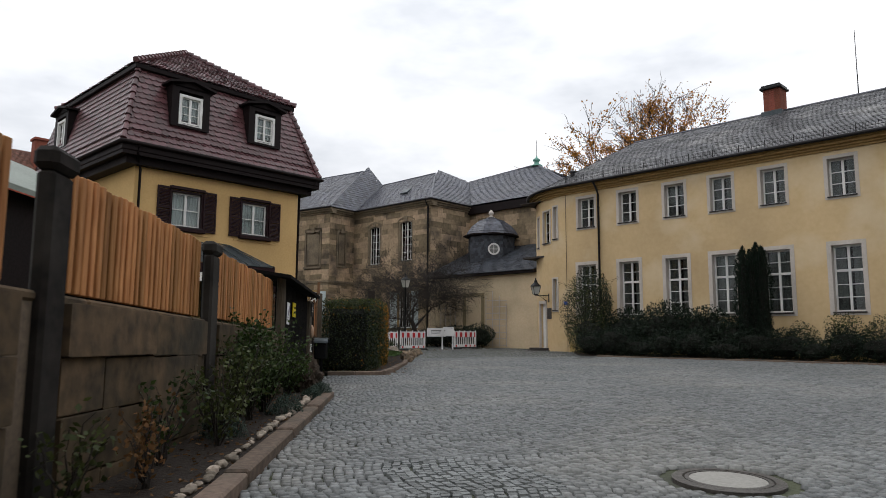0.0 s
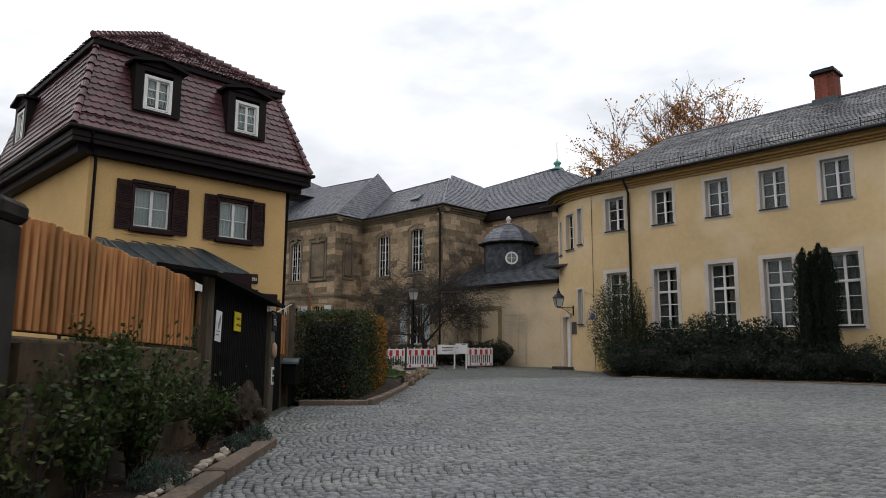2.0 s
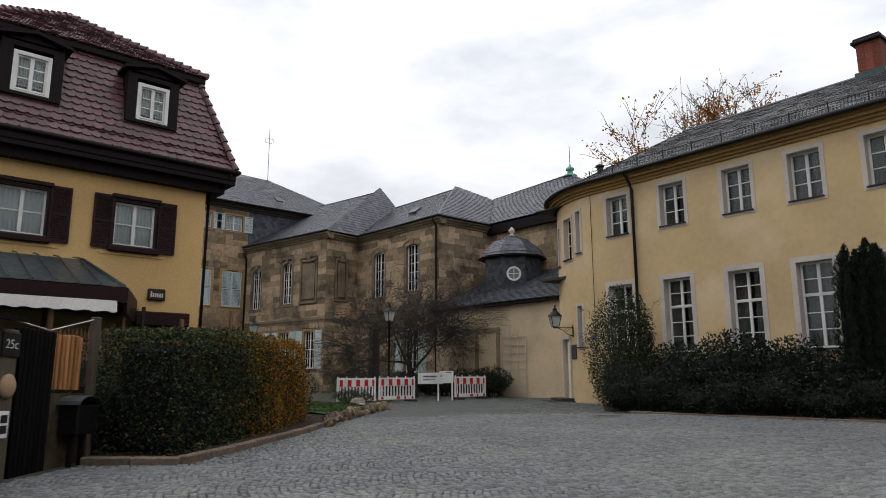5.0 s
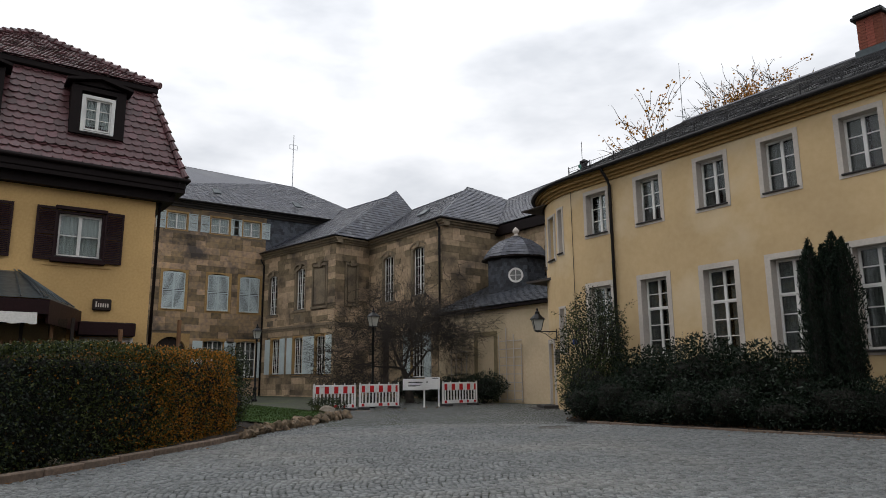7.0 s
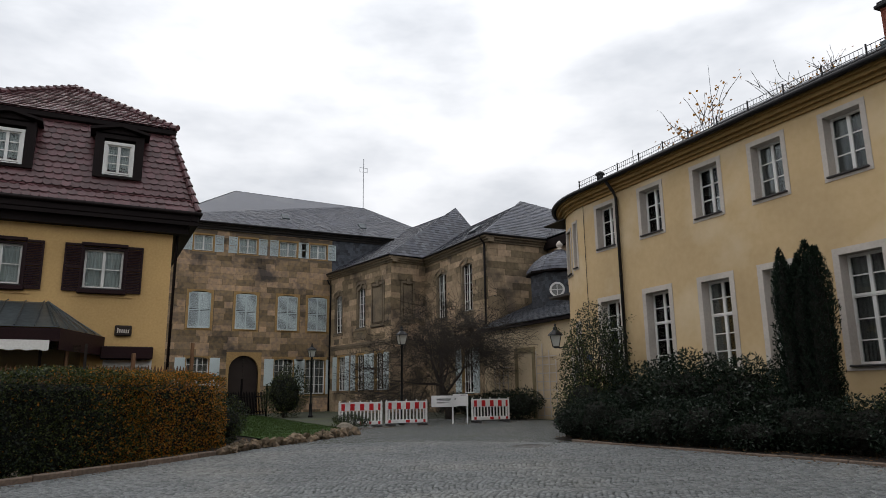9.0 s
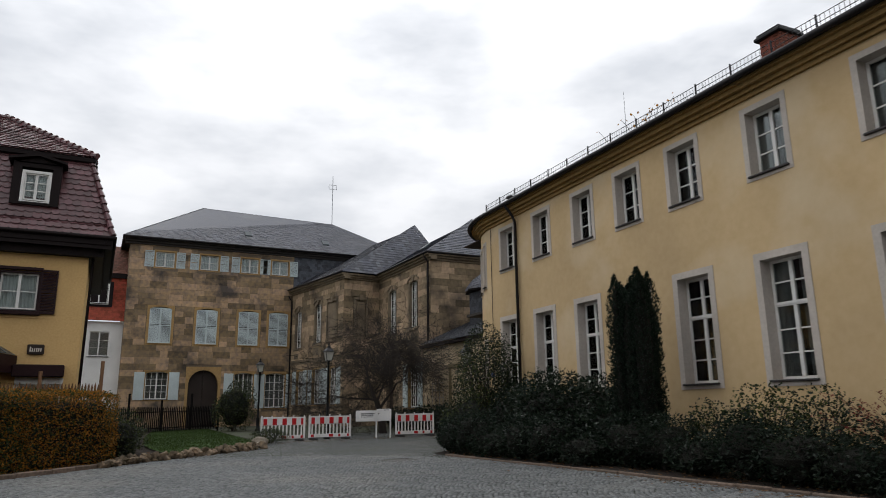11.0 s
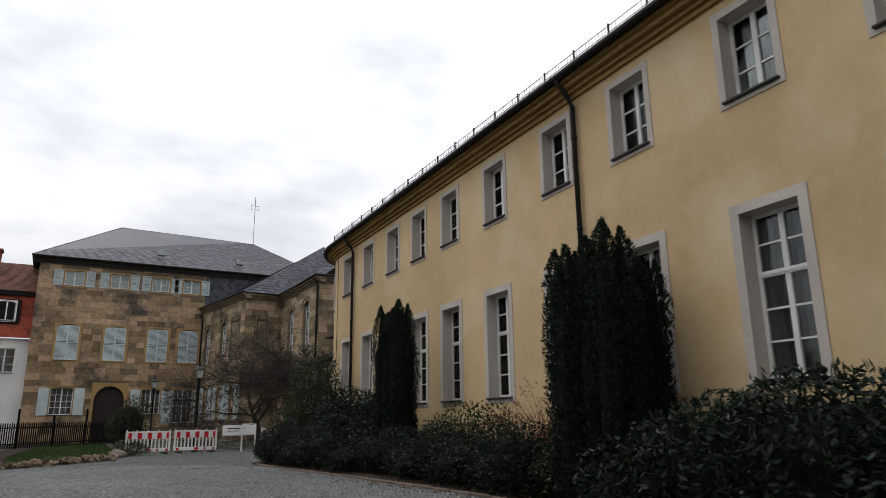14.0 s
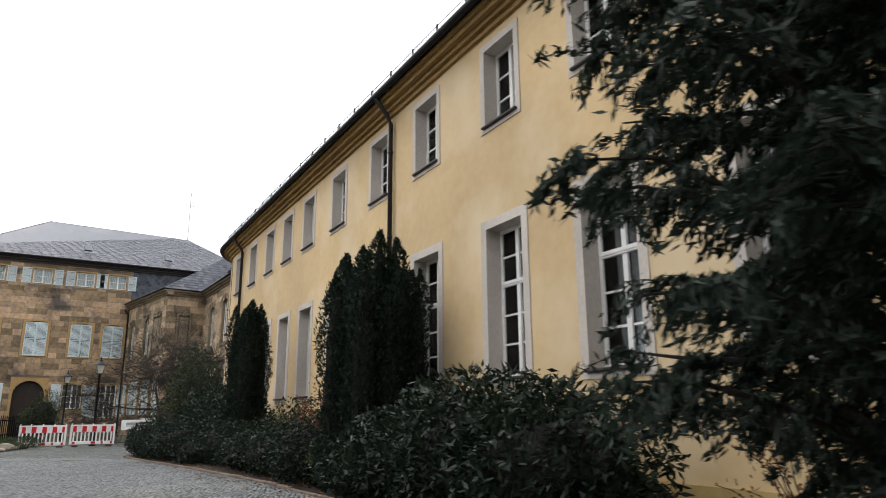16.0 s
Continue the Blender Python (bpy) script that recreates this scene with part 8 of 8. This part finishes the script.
# ---- trees ----
def branch_tree(name, label, x, y, z0, height, seed, mat, spread=0.55, depth=5, trunk_r=0.2, first=0.25, lean=0.0, droop=0.0, ratio=0.62, kids=(3, 4), leaf=None, leaf_n=0, leaf_size=(0.12, 0.08), leaf_low=1.0, limbs=0, twig=0.006, sym=1.0):
    """A bare tree grown by repeated forking; optional leaves left on the twigs."""
    rng = np.random.default_rng(seed)
    t = thing(name, label, "tree", at=(x, y, z0))
    wood, fine, tips = Mesh(), Mesh(), []

    def grow(p, d, length, r, level):
        n = 4
        pts = [p]
        for k in range(n):
            d = (d + Vector(rng.normal(0, 0.13, 3)) + Vector((0, 0, -droop * (depth - level < 2) * 0.25 + 0.05 * (level < 2)))).normalized()
            pts.append(pts[-1] + d * length / n)
        radii = [r * (1 - 0.45 * k / n) for k in range(n + 1)]
        (wood if level < 3 else fine).tube(pts, radii, 7 if level == 0 else 5 if level < 3 else 3)
        if level >= depth - 2:
            tips.extend(pts[1:])
        if level >= depth:
            return
        c = rng.integers(kids[0], kids[1] + 1)
        for i in range(c):
            k = n if i == 0 else int(rng.integers(1 if level else 2, n + 1))
            side = Vector(rng.normal(0, 1, 3))
            side = (side - d * side.dot(d)).normalized()
            ang = spread * (0.5 if i == 0 else 1.0) * (0.7 + 0.6 * rng.random())
            nd = (d * math.cos(ang) + side * math.sin(ang))
            nd.z = nd.z * sym - droop * 0.35 * (level >= 1)
            grow(pts[k], nd.normalized(), length * (ratio + 0.22 * rng.random()), max(twig, radii[k] * (0.75 if i == 0 else 0.55)), level + 1)

    grow(Vector((x, y, z0 - 0.1)), Vector((lean, 0, 1)).normalized(), height * first, trunk_r, 0)
    part("trunk", wood, mat, t)
    part("twigs", fine, mat, t, kind="stuff")
    if leaf and tips:
        tp = np.array([tuple(p) for p in tips])
        pick = tp[rng.integers(0, len(tp), leaf_n)] + rng.normal(0, 0.18, (leaf_n, 3))
        w = (pick[:, 2] - z0) / height
        keep = rng.random(leaf_n) > np.clip((w - leaf_low) * 4, 0, 0.97)
        foliage("leaves", pick[keep], leaf_size[0], leaf_size[1], leaf, t, seed)
    return t


branch_tree("ornamental_tree", "low spreading bare tree with dense drooping twigs", -32.4, 33.2, slope(-32.4, 33.2), 9.4, 505, M_BARK, spread=0.9, depth=7, trunk_r=0.24, first=0.2, droop=0.08, kids=(3, 4), twig=0.008, sym=0.82, ratio=0.74)
branch_tree("autumn_tree", "tall tree with thin golden autumn leaves", -33.8, 67.4, 1.4, 27.6, 511, M_BARK_GREY, ratio=0.62, spread=0.36, depth=6, trunk_r=0.55, first=0.3, kids=(3, 3), leaf=M_LEAF_GOLD, leaf_n=20000, leaf_size=(0.22, 0.16), leaf_low=0.74, twig=0.025)
branch_tree("autumn_tree", "tall tree with thin golden autumn leaves", -29.2, 67.0, 1.4, 28.2, 512, M_BARK_GREY, ratio=0.62, spread=0.4, depth=6, trunk_r=0.55, first=0.3, kids=(3, 3), leaf=M_LEAF_GOLD, leaf_n=5000, leaf_size=(0.22, 0.16), leaf_low=0.66, twig=0.025)
branch_tree("bare_tree", "tall bare winter tree behind the yellow wing", -23.6, 58.5, 1.2, 22.2, 513, M_BARK_GREY, ratio=0.62, spread=0.42, depth=6, trunk_r=0.4, first=0.32, kids=(3, 3), twig=0.02)
branch_tree("bare_tree", "tall bare winter tree behind the yellow wing", -19.0, 57.5, 1.2, 19.5, 514, M_BARK_GREY, ratio=0.62, spread=0.45, depth=6, trunk_r=0.4, first=0.32, kids=(3, 3), twig=0.02)
branch_tree("reddish_tree", "smaller tree with reddish brown twigs", -39.5, 61.0, 1.4, 13.5, 515, plain("reddish_twig_bark", (0.11, 0.055, 0.045), 0.8), spread=0.5, depth=6, trunk_r=0.3, first=0.28, kids=(3, 3), leaf=M_LEAF_BROWN, leaf_n=3000, leaf_size=(0.16, 0.12), twig=0.022)

# leaf litter and crumbs on the beds
rng = np.random.default_rng(580)
for poly, count, box in ((BED_WALL, 2600, (-14, -4, -6, 11)), (BED_YELLOW, 2200, (-20, 10, 27, 32)), (BED_HEDGE, 900, (-24, -13, 11, 21))):
    lx, ly = box[0] + (box[1] - box[0]) * rng.random(count * 3), box[2] + (box[3] - box[2]) * rng.random(count * 3)
    ok = inside(lx, ly, poly)
    lx, ly = lx[ok][:count], ly[ok][:count]
    lp = np.stack([lx, ly, slope(lx, ly) + 0.085], 1)
    v, f = leaf_cloud(lp, 0.07, 0.04, rng, up=0)
    v = v.reshape(-1, 4, 3)
    v[:, :, 2] = lp[:, None, 2] + 0.4 * (v[:, :, 2] - lp[:, None, 2])
    tagged(new("leaf_litter", quick("leaf_litter", v.reshape(-1, 3), f, M_LEAF_BROWN)), "dry brown leaf litter on the soil bed", "leaves", kind="stuff")

# grass on the lawn
rng = np.random.default_rng(590)
gx, gy = -45 + 24 * rng.random(30000), 21 + 5 * rng.random(30000)
ok = inside(gx, gy, LAWN)
gx, gy = gx[ok], gy[ok]
gp = np.stack([gx, gy, slope(gx, gy) + 0.12], 1)
v, f = leaf_cloud(gp, 0.1, 0.014, rng, up=3)
tagged(new("lawn_grass", quick("lawn_grass", v, f, M_LEAF_GREEN)), "short green grass blades on the lawn", "grass", kind="stuff")

# fallen leaves
rng = np.random.default_rng(600)
pts = []
for _ in range(900):
    k = rng.random()
    if k < 0.4:
        s = 18.5 + 14 * rng.random()
        x, y = wall_xy(s, 1.35 - abs(rng.normal(0, 0.35)) + 0.0)
    elif k < 0.7:
        x, y = -27.6 + rng.normal(0, 0.7), 26 + 9 * rng.random()
    else:
        x = -17 + 16 * rng.random()
        y = 30.0 + 0.02 * x - abs(rng.normal(0, 0.4))
    pts.append((x, y, slope(x, y) + 0.018))
v, f = leaf_cloud(np.array(pts), 0.09, 0.06, rng, up=0)
v = v.reshape(-1, 4, 3)
v[:, :, 2] = v[:, :1, 2] * 0 + np.array(pts)[:, None, 2] + 0.25 * (v[:, :, 2] - np.array(pts)[:, None, 2])
fl = new("fallen_leaves", quick("fallen_leaves", v.reshape(-1, 3), f, M_LEAF_BROWN))
tagged(fl, "scattered brown fallen leaves on the setts", "leaves", kind="stuff")

# plain walls added unseen behind the walk, closing the yard to shade the wing
q = Mesh()
q.box((-12, -16.4, -0.5), (30, -16, 9.5))
tagged(part("wall_south", q, M_PLINTH), "plain unseen wall added to shade the yellow wing and close the yard", "wall", kind="structure")
q = Mesh()
q.box((18.7, -16, -0.5), (19.1, 32, 15))
tagged(part("wall_east", q, M_MORTAR), "plain unseen wall added to shade the yellow wing and close the yard", "wall", kind="structure")
